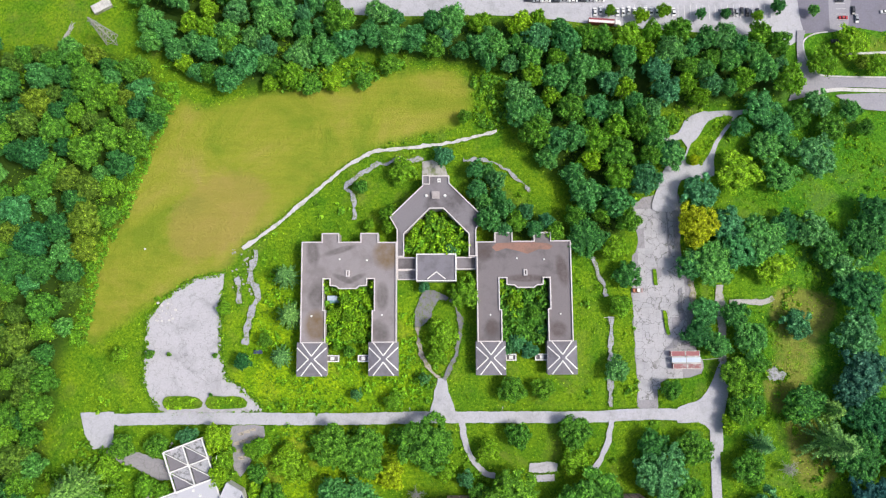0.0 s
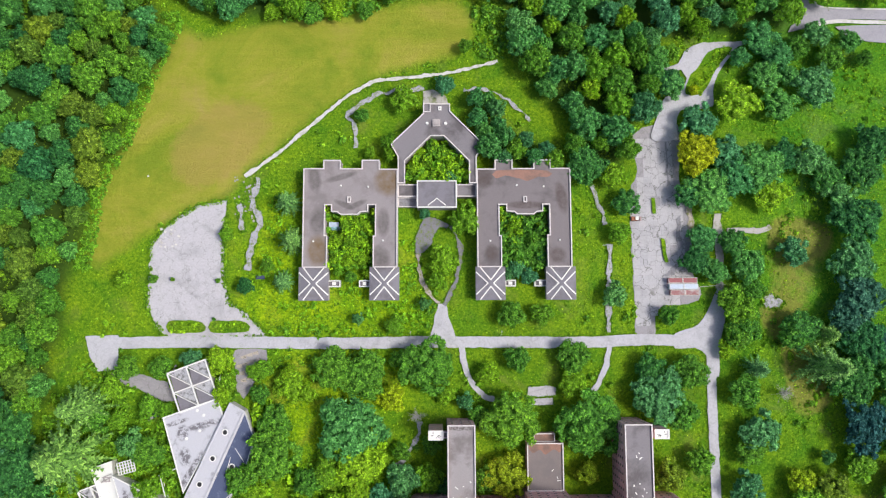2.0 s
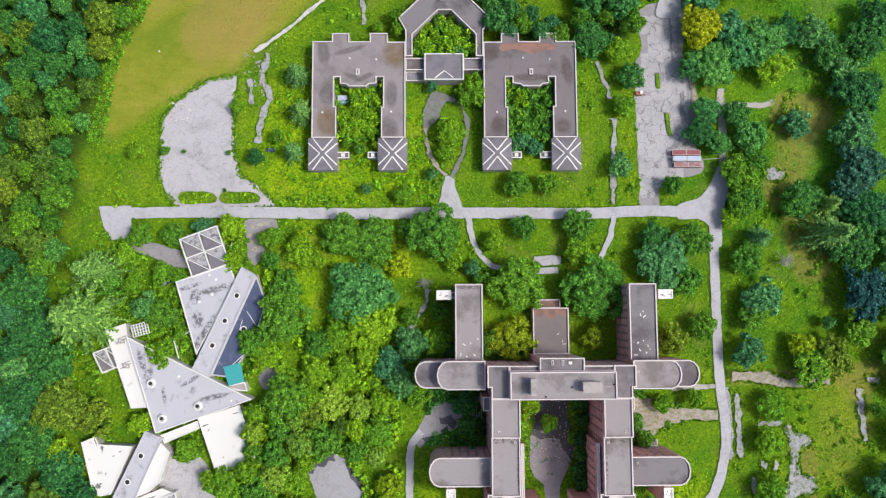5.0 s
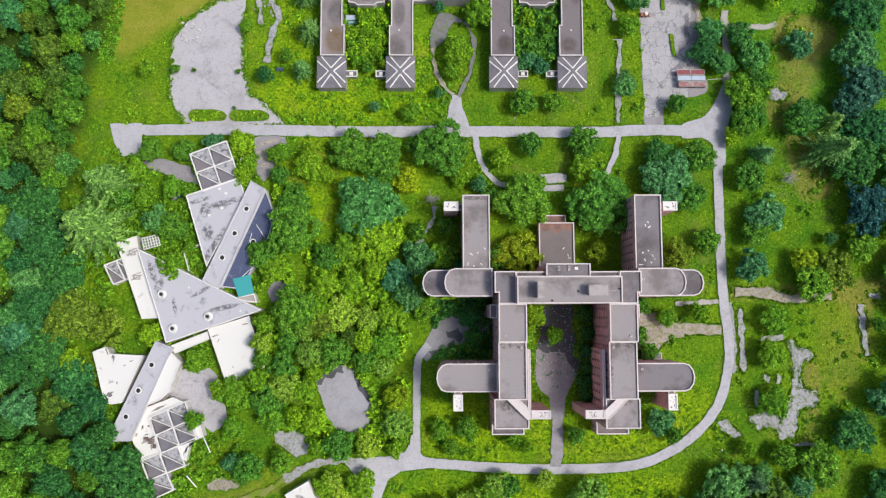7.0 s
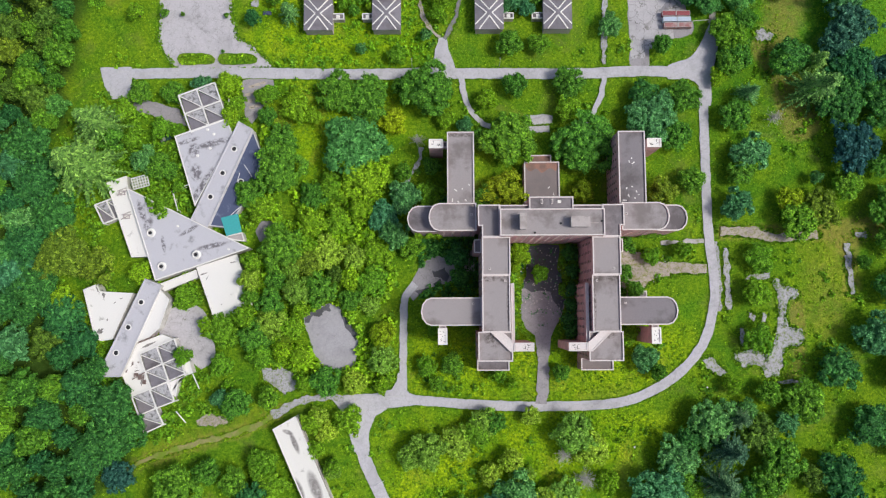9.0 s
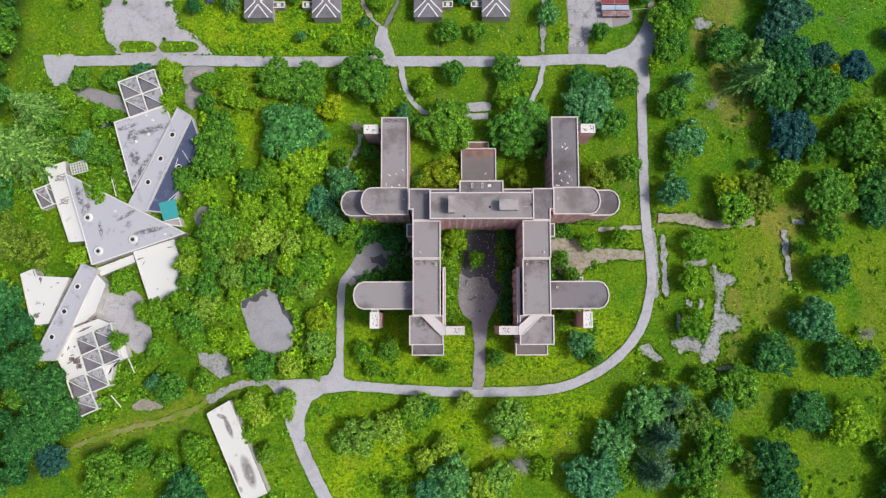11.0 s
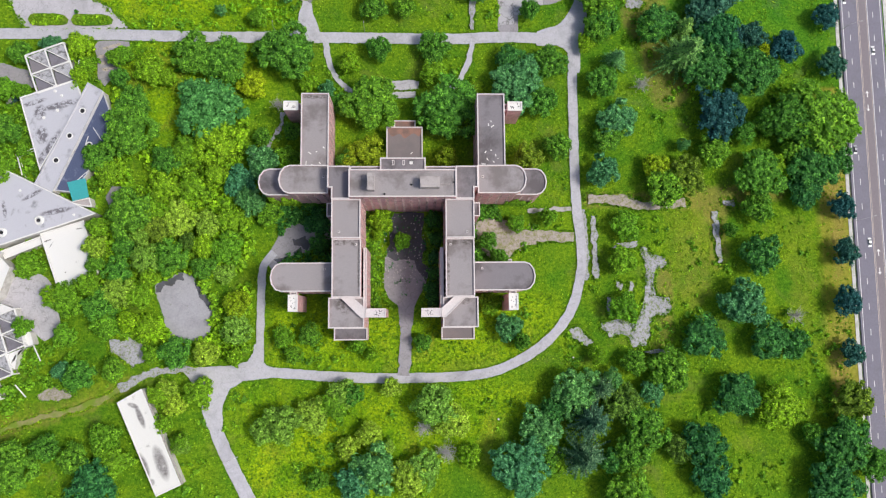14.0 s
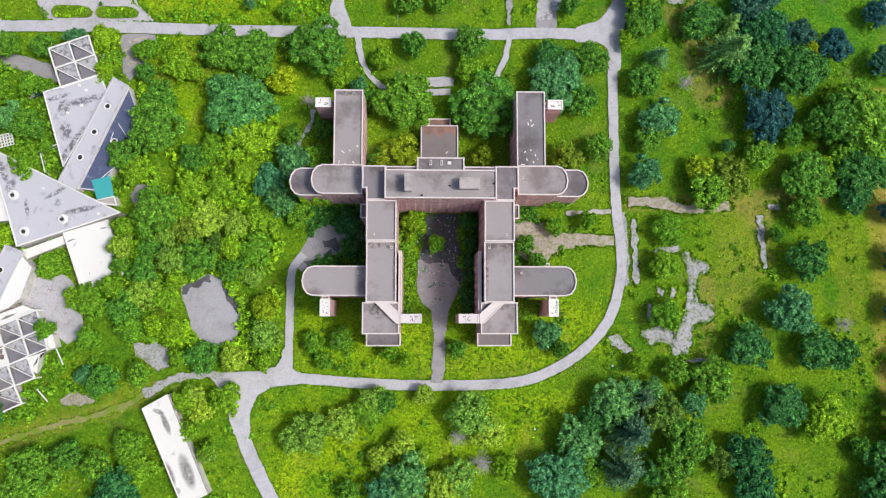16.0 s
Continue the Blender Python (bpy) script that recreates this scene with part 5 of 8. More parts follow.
def funnel(parent, x, y, z):
    """A white light funnel: slanted collar with a dark mouth."""
    n = 18
    v = []
    for k, (r, h, dx) in enumerate(((2.2, 0, 0), (1.9, 1.5, 0.2), (1.25, 1.7, -0.1), (1.15, 0.4, -0.3))):
        v += [(x + dx + r * math.cos(2 * math.pi * i / n), y + r * math.sin(2 * math.pi * i / n), z + h * (1 + 0.35 * math.sin(2 * math.pi * i / n))) for i in range(n)]
    f = [(k * n + i, k * n + (i + 1) % n, (k + 1) * n + (i + 1) % n, (k + 1) * n + i) for k in range(3) for i in range(n)]
    s = mesh_object("light_funnel", v, f, WHITE, parent, smooth=True)
    mesh_object("mouth", *prism_data([(x - 0.3 + 0.75 * math.cos(2 * math.pi * i / n), y + 0.75 * math.sin(2 * math.pi * i / n)) for i in range(n)], z + 0.1, z + 0.62), DARK, s)


def smear(parent, name, x, y, length, width, turn, z, material):
    """A ragged flat patch: tar, peeled coating or a tear."""
    a = radians(turn)
    pts = []
    for k in range(26):
        t = 2 * math.pi * k / 26
        u, v = length / 2 * math.cos(t), width / 2 * math.sin(t)
        u *= 0.8 + 0.9 * noise.noise((x + 4 * math.cos(t), y + 4 * math.sin(t), 1.5))
        v *= 0.9 + 1.1 * noise.noise((x + 5 * math.cos(t), y + 5 * math.sin(t), 4.5))
        pts.append((x + u * math.cos(a) - v * math.sin(a), y + u * math.sin(a) + v * math.cos(a)))
    mesh_object(name, *prism_data(ccw(pts), z - 0.02, z + 0.02), material, parent)


def lattice(parent, o, a, b, rows, cols, z=7.0, floor=True, diag=True):
    """An open sawtooth canopy: a grid of white beams with diagonals, on thin posts."""
    o, a, b = Vector(o), Vector(a), Vector(b)
    def pt(i, j, dz=0.0):
        p = o + a * (i / cols) + b * (j / rows)
        return (p.x, p.y, z + dz)
    for j in range(rows + 1):
        mesh_object("beam", *bar_data(pt(0, j), pt(cols, j), 0.6, 0.8), WHITE, parent)
    for i in range(cols + 1):
        mesh_object("beam", *bar_data(pt(i, 0, 0.05), pt(i, rows, 0.05), 0.6, 0.8), WHITE, parent)
    if diag:
        for j in range(rows):
            for i in range(cols):
                mesh_object("brace", *bar_data(pt(i, j, -0.05), pt(i + 1, j + 1, -0.05), 0.36, 0.6), WHITE, parent)
                # Dark sheets in the lower triangles stand in for shaded open gaps.
                q = [pt(i, j), pt(i, j + 1), pt(i + 1, j + 1)]
                c = Vector(q[0]) + Vector(q[1]) + Vector(q[2])
                c /= 3
                tri = [tuple(Vector(k) * 0.86 + c * 0.14 - Vector((0, 0, 0.9 if n else 2.3))) for n, k in enumerate(q)]
                mesh_object("baffle", tri + [(x, y, h - 0.15) for x, y, h in tri], [(0, 1, 2), (5, 4, 3), (0, 3, 4, 1), (1, 4, 5, 2), (2, 5, 3, 0)], SLATE if (i + j) % 3 else ROOF, parent)
                q = [pt(i, j), pt(i + 1, j + 1), pt(i + 1, j)]
                c = (Vector(q[0]) + Vector(q[1]) + Vector(q[2])) / 3
                tri = [tuple(Vector(k) * 0.88 + c * 0.12 - Vector((0, 0, 0.8 if n == 2 else 1.5))) for n, k in enumerate(q)]
                mesh_object("panel", tri + [(x, y, h - 0.15) for x, y, h in tri], [(0, 1, 2), (5, 4, 3), (0, 3, 4, 1), (1, 4, 5, 2), (2, 5, 3, 0)], LATTICE_PANEL, parent)
    for j in (0, rows):
        for i in (0, cols):
            x, y, h = pt(i, j)
            mesh_object("post", *box_data(x - 0.3, y - 0.3, 0, x + 0.3, y + 0.3, h - 0.8), WHITE, parent)
    if floor:
        q = [o, o + a, o + a + b, o + b]
        mesh_object("floor_slab", *prism_data(ccw([tuple(k) for k in q]), 0, 0.4), CONCRETE, parent)
        BUILT.append(ccw([tuple(k) for k in q]))


def build_star():
    s = thing("white_pavilion_building", (0, 0, 0), "abandoned white angular building with triangular coated roofs", "building")
    kw = dict(edge=0.45, drop=0.35, coping=WHITE)
    main = block(s, [(-150.6, -95.5), (-91.8, -124.5), (-135.7, -139.6)], 9.5, PALE_WALL, GREY_COAT, **kw)
    for x, y in ((-138.5, -117.0), (-132.9, -133.0), (-116.7, -127.5)):
        funnel(main, x, y, 9.1)
    for x, y in ((-125.8, -113.9), (-101.5, -125.0)):
        mesh_object("roof_vent", *tube_data(x, y, 9.1, 9.9, 0.55, 0.5), WHITE, main)
    strip = block(s, [(-161.2, -92.6), (-151.8, -89.4), (-150.7, -96.5), (-139.9, -128.0), (-147.9, -128.4)], 7.5, PALE_WALL, WHITE, **kw)
    for x, y in ((-153.5, -97.5), (-151.0, -109.0)):
        mesh_object("torn_skylight", *join_data(ring_data(rect(x - 1.6, y - 1.1, x + 1.6, y + 1.1), rect(x - 1.1, y - 0.6, x + 1.1, y + 0.6), 7.1, 7.7), bar_data((x - 2.4, y - 1.4, 7.9), (x + 2.4, y + 1.2, 7.9), 0.4, 0.5), bar_data((x - 2.2, y + 0.8, 7.85), (x + 2.0, y + 2.4, 7.85), 0.3, 0.4)), STUCCO, strip)
    north = block(s, [(-129.2, -70.0), (-104.4, -61.3), (-101.0, -70.0), (-118.6, -104.0)], 7.0, PALE_WALL, GREY_COAT, **kw)
    for x, y in ((-113.5, -66.8), (-110.4, -69.0), (-112.0, -76.0), (-118.0, -79.5)):
        mesh_object("roof_vent", *tube_data(x, y, 6.6, 7.4, 0.7, 0.6), WHITE, north)
    bar = block(s, [(-98.1, -63.2), (-91.3, -67.1), (-111.9, -114.3), (-119.9, -110.4)], 8.6, PALE_WALL, GREY_COAT, **{**kw, "coping": GREY_COAT})
    for x, y in ((-100.0, -76.6), (-105.3, -88.3), (-110.9, -99.8)):
        skylight_round(bar, x, y, 8.3)
    blue = block(s, [(-91.4, -67.5), (-86.6, -80.0), (-90.2, -92.2), (-97.5, -106.5), (-103.0, -114.5), (-111.5, -113.5)], 7.0, PALE_WALL, BLUE_ROOF, **{**kw, "coping": GREY_COAT})
    skylight_round(blue, -96.8, -92.3, 6.8, 1.5)
    for p, q in (((-95.5, -84, 6.9), (-91.5, -90, 6.9)), ((-100, -97, 6.9), (-97.5, -88, 6.9)), ((-103, -110, 6.9), (-96.5, -104, 6.9))):
        mesh_object("roof_seam", *bar_data(p, q, 0.25, 0.3), WHITE, blue)
    tagged(mesh_object("tarpaulin", *prism_data(ccw([(-106.0, -109.8), (-97.9, -107.8), (-95.9, -116.6), (-103.1, -118.5)]), 7.0, 7.2), TEAL, s), "bright teal sheet lying on the roof")
    block(s, [(-104.5, -118.8), (-95.9, -116.8), (-94.5, -121.0), (-99.0, -120.6)], 6.6, PALE_WALL, STUCCO, **kw)
    block(s, [(-117.1, -133.4), (-98.0, -127.4), (-90.3, -151.3), (-107.7, -159.1)], 7.0, PALE_WALL, WHITE, **kw)
    block(s, [(-134.2, -141.0), (-117.6, -134.6), (-116.6, -138.0), (-132.4, -144.6)], 6.0, PALE_WALL, WHITE, **kw)
    bar = block(s, [(-140.6, -138.7), (-132.8, -142.0), (-150.8, -184.4), (-161.8, -184.4)], 9.2, PALE_WALL, GREY_COAT, **{**kw, "coping": GREY_COAT})
    for x, y in ((-142.2, -149.8), (-147.9, -161.5), (-153.2, -173.4)):
        skylight_round(bar, x, y, 8.9)
    block(s, [(-169.9, -143.8), (-163.6, -141.2), (-162.1, -144.7), (-146.6, -145.6), (-155.6, -167.0), (-160.4, -167.8), (-163.6, -166.6)], 8.3, PALE_WALL, WHITE, **kw)
    wing = block(s, [(-133.4, -144.2), (-129.2, -148.5), (-133.6, -162.0), (-138.2, -166.0), (-144.6, -168.6)], 8.4, PALE_WALL, WHITE, **kw)
    deck = block(s, [(-144.6, -169.6), (-138.0, -167.0), (-133.0, -165.0), (-128.0, -167.0), (-143.6, -174.0), (-137.9, -190.2), (-146.2, -193.4), (-151.0, -184.2)], 6.0, PALE_WALL, WHITE, **kw)
    mesh_object("collapsed_hut", *join_data(box_data(-143.4, -186.0, 5.5, -140.8, -183.8, 6.9), box_data(-145.6, -184.6, 5.5, -143.6, -183.0, 6.4), box_data(-141.4, -188.2, 5.5, -139.9, -186.2, 6.3), bar_data((-146.2, -186.0, 6.6), (-140.2, -182.6, 7.1), 0.35, 0.4)), BURNT, deck)
    for x, y, l, w, a in ((-141.5, -168.0, 11.0, 1.5, 22), (-136.5, -165.4, 6.0, 1.2, 32), (-148.0, -172.5, 5.0, 0.8, 60), (-146.5, -178.5, 3.0, 0.7, 70), (-149.2, -182.2, 2.6, 0.6, 65), (-143.8, -178.0, 1.5, 0.8, 15)):
        smear(deck, "debris_patch", x, y, l, w, a, 5.69, BURNT)
    for x, y, l, w, a in ((-160.5, -146.0, 6.0, 1.2, 100), (-163.3, -144.0, 4.5, 0.9, 120), (-155.0, -150.0, 1.4, 0.5, 30), (-158.3, -158.0, 1.6, 0.6, 80), (-161.5, -163.5, 4.0, 2.4, 20), (-152.0, -148.0, 2.0, 0.5, 10)):
        smear(s, "peeled_patch", x, y, l, w, a, 7.97, STAIN)
    for x, y, l, w, a in ((-113.8, -136.5, 4.0, 0.7, 20), (-112.0, -138.5, 3.0, 0.5, 60), (-97.0, -137.0, 1.2, 0.6, 0), (-95.0, -143.5, 1.4, 0.5, 70), (-105.0, -151.0, 1.2, 0.5, 40), (-99.5, -131.0, 3.4, 0.6, 10)):
        smear(s, "peeled_patch", x, y, l, w, a, 6.67, STAIN)
    for x, y, l, w, a in ((-139.5, -170.0, 9.0, 1.0, 25), (-141.5, -176.5, 2.4, 0.8, 60), (-144.5, -182.0, 2.0, 0.7, 20), (-142.0, -187.5, 3.0, 1.2, 100), (-137.0, -159.0, 2.0, 0.6, 70), (-140.0, -166.0, 1.5, 0.6, 10), (-146.5, -178.5, 1.6, 0.6, 120)):
        smear(s, "peeled_patch", x, y, l, w, a, 5.67, STAIN)
    lattice(s, (-128.0, -49.9), (17.3, 6.4), (6.5, -18.0), 2, 2)
    lattice(s, (-166.9, -103.2), (11.0, 4.2), (4.6, -9.0), 1, 2, 6.6)
    # the egg-crate grille beside the long strip
    g0, ga, gb = Vector((-149.6, -90.6)), Vector((7.4, 2.0)), Vector((1.4, -5.2))
    for i in range(7):
        mesh_object("grille_bar", *bar_data((*(g0 + ga * i / 6), 7.0), (*(g0 + ga * i / 6 + gb), 7.0), 0.35, 0.7), WHITE, s)
    for j in range(5):
        mesh_object("grille_bar", *bar_data((*(g0 + gb * j / 4), 7.02), (*(g0 + gb * j / 4 + ga), 7.02), 0.35, 0.7), WHITE, s)
    lattice(s, (-143.2, -174.2), (16.3, 7.2), (6.1, -16.1), 2, 2, 7.0)
    lattice(s, (-146.3, -193.7), (16.6, 6.4), (3.6, -8.8), 1, 2, 6.6)
    lattice(s, (-143.5, -203.1), (8.8, 3.9), (3.7, -7.7), 1, 1, 6.4)
    # white ledges round the southern canopy
    block(s, [(-127.0, -167.2), (-123.6, -175.4), (-119.6, -177.8), (-117.9, -183.0), (-121.6, -184.4)], 6.2, PALE_WALL, WHITE, **kw)
    block(s, [(-121.9, -184.6), (-129.2, -187.4), (-128.2, -192.4), (-125.6, -193.9), (-124.6, -186.2)], 6.0, PALE_WALL, WHITE, **kw)
    for p, q in (((-118.2, -183.5, 5.5), (-115.0, -190.5, 5.0)), ((-126.0, -201.0, 4), (-121.5, -206.5, 3)), ((-105.0, -59.0, 6.5), (-103.5, -51.5, 6.0)), ((-131.0, -96.5, 4.5), (-116.0, -90.5, 4.5)), ((-130.5, -96.0, 4.5), (-127.5, -106.0, 4.5))):
        mesh_object("loose_beam", *bar_data(p, q, 0.45, 0.5), WHITE, s)


build_star()


def build_white_shed():
    s = thing("long_white_shed", (0, 0, 0), "long low building with stained white coated roof", "building")
    b = block(s, [(-78.5, -210.4), (-68.1, -204.5), (-49.6, -246.2), (-60.2, -251.0)], 10.0, PALE_WALL, SHED_ROOF, edge=0.4, drop=0.25, coping=WHITE)
    side = mesh_object("gutter", *bar_data((-67.4, -205.2, 9.0), (-49.0, -246.0, 9.0), 0.5, 0.5), STUCCO, b)
    return side


build_white_shed()


# where the trees stand: x, y, crown radius
SPOTS_MAPLE_1 = [(258, -26, 6.4), (259, -50, 6.6), (260, -121, 5.8), (260, -143, 6.1), (259, -167, 6.6), (260, -191, 5.8), (210, -37, 6.6), (221, -37, 7.2), (236, -42, 7.7), (196, -26, 8.8), (201, -76, 12.2), (202, -16, 12.2), (-151, -231, 7.2)]
SPOTS_OLIVE_1 = [(258, -213, 8.8), (184, -106, 9.9), (215, 138, 3.3), (108, -98, 7.2), (-64, -131, 6.6), (-180, -127, 12.2), (-164, -132, 8.3), (-188, -170, 7.7), (150, -213, 8.3), (176, -233, 6.6)]
SPOTS_LIME_1 = [(225, -44, 3.9), (206, -42, 4.1), (171, -102, 6.6), (128, 88, 2.8), (-22, -62, 6.1), (-27, -166, 6.6)]
SPOTS_DARK_1 = [(195, -54, 12.2), (217, -56, 11.9), (244, -102, 11.6), (242, -114, 7.7), (260, -99, 6.6), (218, -144, 9.4), (189, -183, 9.1), (221, -185, 9.4), (233, -186, 6.6), (204, -209, 9.9), (187, -231, 9.9), (190, -247, 8.8), (252, -232, 11.0), (246, -250, 12.2), (170, 54, 6.9), (191, 43, 7.7), (125, 3, 6.6), (143, 11, 6.6), (202, 21, 12.2), (203, -37, 11.0), (208, 47, 10.5), (215, 59, 9.4), (92, 31, 6.1), (72, 49, 9.4), (114, 92, 6.1), (-92, -9, 3.9), (148, 164, 2.5), (175, 168, 3.3), (101, -50, 7.2), (-194, -92, 11.0)]
SPOTS_DARK_2 = [(-199, -73, 11.0), (-184, -108, 11.0), (-197, -122, 11.0), (-193, -143, 11.0), (-180, -156, 9.4), (-170, -169, 7.7), (174, -30, 8.3), (9, -128, 5.5), (13, -155, 6.1), (10, -139, 4.4), (63.2, -127, 3.9), (64, -136, 3.3), (63.5, -164, 3.9), (2, -103, 4.4), (64, -144.7, 3.3), (63.8, -152, 3.5), (62.6, -159.5, 3.9), (50, 5, 2.8), (-88, -246, 9.9), (118, -216, 6.6), (145, -239, 6.1), (-156, -198, 11.0), (-171, -190, 9.4), (-158, -216, 10.5), (-146, -211, 7.2), (-166, -224, 9.4)]
SPOTS_GREEN_1 = [(198, -94, 7.7), (174, -112, 9.4), (220, -106, 11.6), (250, -80, 18.2), (235, -79, 12.7), (239, -94, 8.3), (218, -122, 7.2), (267, -242, 8.3), (239, -228, 5.0), (205, -132, 3.3), (257, -225, 7.2), (147, -29, 7.7), (145, -60, 7.7), (147, -88, 6.6), (170, -33, 7.5), (225, -80, 6.1), (214, -85, 5.5), (151, -253, 11.0), (145, -22, 8.3), (152, -11, 5.5), (111, -24, 5.0), (-37, 75, 3.3), (-82, 1, 3.3), (35, -23, 6.1), (50, -23, 5.0), (-36, 129, 4.4), (-23, 137, 5.0), (-63, 127, 5.5), (14, 110, 3.3), (-48, -48, 10.5)]
SPOTS_GREEN_2 = [(-35, -51, 11.0), (-6, -47, 13.8), (-19, -44, 4.4), (-77, -86, 12.7), (-77, -72, 7.7), (38, -44, 6.1), (64, -43, 7.7), (34, -72, 13.3), (71, -74, 14.9), (120, -51, 8.3), (115, -70, 8.3), (19, -71, 5.0), (-17, -87, 4.1), (23, -100, 5.5), (123, -92, 6.1), (-84, -59, 4.4), (143, -34, 6.1), (-61, -99, 6.1), (-13, -124, 5.5), (-75, -125, 11.0), (-78, -139, 5.9), (-57, -144, 7.7), (-81, -151, 6.2)]
SPOTS_GREEN_3 = [(-88, -167, 8.0), (-54, -188, 7.2), (-43, -149, 5.0), (-92, -98, 6.6), (-136, -84, 6.1), (-131.5, -86, 4.2), (-147, -47, 5.5), (-131, -47, 5.5), (-160, -70, 6.1), (-81, -196, 5.0), (-96, -198, 6.6), (-3, -84, 4.4), (-1, -189, 3.9), (104, -184, 3.9), (58, -184, 3.9), (94, -145, 4.4), (142, -16, 6.6), (153, -30, 2.8), (6, -180, 5.0), (89, -137, 4.4), (-42, -5, 2.8), (-3, 60, 2.8), (3, 56, 2.8), (2, 48, 2.8), (46, 13, 3.3), (37, 8, 2.5)]
SPOTS_GREEN_4 = [(-123, -238, 11.0), (-110, -230, 6.1), (-97, -235, 6.6), (26, -207, 5.5), (156, -194, 5.5), (172, -198, 9.9), (160, -225, 9.9), (152, -236, 8.3), (115, -236, 6.6), (10, -245, 5.0)]
SPOTS_BLUE_1 = [(184, -91, 3.3), (208, -167, 11.6), (152, -79, 9.4), (144, -104, 7.7), (187, 89, 9.9), (128, 71, 8.8), (141, 54, 8.3), (183, 52, 8.8), (173, 7, 6.6), (190, 116, 7.2), (199, 2, 11.6), (197, 32, 8.3), (85, -14, 6.1), (4, 90, 5.0), (-6, -18, 2.8), (-38, -25, 3.0), (-6, 26, 2.8), (104, -62, 12.2), (13, -64, 4.1), (-16, -100, 7.7), (-27, -109, 7.7), (-21, -118, 7.7), (-143, -81, 6.1), (-117, -43, 4.7), (-204, -137, 9.9), (-203, -111, 8.3), (98, -177, 6.6), (6, 43, 3.3)]
SPOTS_BLUE_2 = [(38, -1, 4.4), (44, -5, 3.9), (34, -4, 3.3), (36, -240, 9.9), (27, -246, 8.3), (128, -207, 11.0), (111, -224, 10.5), (102, -240, 12.7), (164, -208, 6.1), (146, -202, 5.0), (-105, -196, 4.4)]
SPOTS_LIGHT_1 = [(227, -102, 6.6), (223, -215, 11.0), (154, -130, 6.6), (152, -147, 6.6), (152, -169, 6.6), (138, -40, 4.4), (148, 81, 9.4), (162, 36, 8.8), (194, 137, 7.2), (210, 148, 7.7), (222, 136, 5.0), (-150, -6, 3.9), (-16, 83, 6.1), (-23, 61, 3.9), (14, 23, 7.5), (88, 16, 5.5), (86, 44, 6.1), (-102, 16, 3.3), (-20, -28, 4.4), (3, 3, 7.2), (0, -7, 4.4), (104, 162, 3.9), (89, 166, 2.8), (116, 165, 3.3), (164, 163, 2.8), (-82, 128, 4.4), (-51, 129, 5.0), (-37, -90, 11.6), (-51, -95, 7.2), (64, -56, 6.1)]
SPOTS_LIGHT_2 = [(4, -61, 4.4), (-4, -99, 6.9), (24, -51, 5.0), (-62, -59, 4.4), (-70, -55, 6.6), (-86, -49, 4.4), (-62, -112, 6.9), (-38, -106, 6.1), (-30, -128, 6.6), (-32, -140, 7.2), (-103, -164, 7.7), (-85, -175, 6.6), (-67, -176, 4.6), (-144, -136, 5.5), (-122, -148, 5.5), (-122, -176, 3.9), (-102, -62, 4.4), (-127.5, -94, 2.8), (-135, -103, 6.1), (-103, -44, 6.1), (-100, -54, 5.0), (-136, -65, 5.0), (-128, -66, 4.1), (-150, -70, 4.4), (-154, -56, 5.0), (-180, -150, 7.0), (-87, -105, 6.1), (-102, -59, 3.9), (-82, -48, 4.4), (-70, -49, 3.9)]
SPOTS_LIGHT_3 = [(-104, -180, 5.0), (-111, -162, 4.4), (-1, -162, 4.4), (-6, -181, 5.0), (90, -166, 5.0), (34, -189, 3.3), (48.6, -137.3, 3.9), (37, -134, 2.6), (102, -129, 4.4), (38.6, -127.2, 5.6), (28, -185, 3.9), (118, -126, 3.9), (-43, 25, 2.4), (-44, 20, 3.0), (-39, 22, 2.8), (-34, 19, 2.8), (-48, 13, 3.0), (-42, 12, 3.3), (-35, 11, 2.8), (-49, 5, 2.8), (-43, 3, 3.3), (-37, 3, 3.0), (-34, -3, 2.5), (-48, -2, 2.5), (-9, 57, 2.5), (-12, 48, 2.8), (-5, 51, 3.0), (9, 48, 2.5), (12, 52, 2.2), (-23, 55, 3.3)]
SPOTS_LIGHT_4 = [(-20, 64, 2.5), (-33, 56, 2.8), (37, 20, 3.6), (35, 16, 2.5), (50, 20, 2.5), (-84, -226, 7.2), (-79, -236, 7.2), (-61, -207, 5.5), (-43, -206, 6.1), (-59, -220, 4.4), (-51, -228, 3.9), (16, -212, 7.2), (79, -235, 5.5), (118, -240, 5.5), (139, -191, 3.9), (-28, -190, 3.9), (-49, -112, 6.4), (-43, -139, 5.6), (-71, -162.5, 5.6), (-65, -189, 4.1)]
SPOTS_BARE_1 = [(234, -173, 5.5), (165, -61, 5.5), (-10, -71, 5.0), (59, -222, 6.6), (68.5, -234, 6.6)]
SPOTS_SPRUCE_1 = [(152, -49, 6.6), (183, -48, 11.6), (186, -34, 6.6), (-72, 31, 6.9), (-70, 13, 7.7), (-74, -7, 6.1), (-164, -64, 12.2), (-169, -86, 17.1)]
SPOTS_FRESH_1 = [(146, 43, 9.4), (132, 37, 11.0), (122, 35, 6.1), (157, 47, 10.5), (128, 13, 6.6), (134, -3, 6.1), (149, -0, 8.3), (206, 112, 5.5), (135, 164, 2.8), (193, 166, 2.8)]
SPOTS_FIR_1 = [(134, -220, 12.2), (130, -235, 12.2), (140, -206, 8.3)]
SPOTS_FRESH_2 = [(-41, -76, 14.6), (151, 104, 4.9), (161, 114, 8.1), (169, 104, 7.6), (163, 94, 7.6), (174, 95, 5.4), (169, 79, 8.1), (110, 104, 5.9), (116, 90, 6.8)]
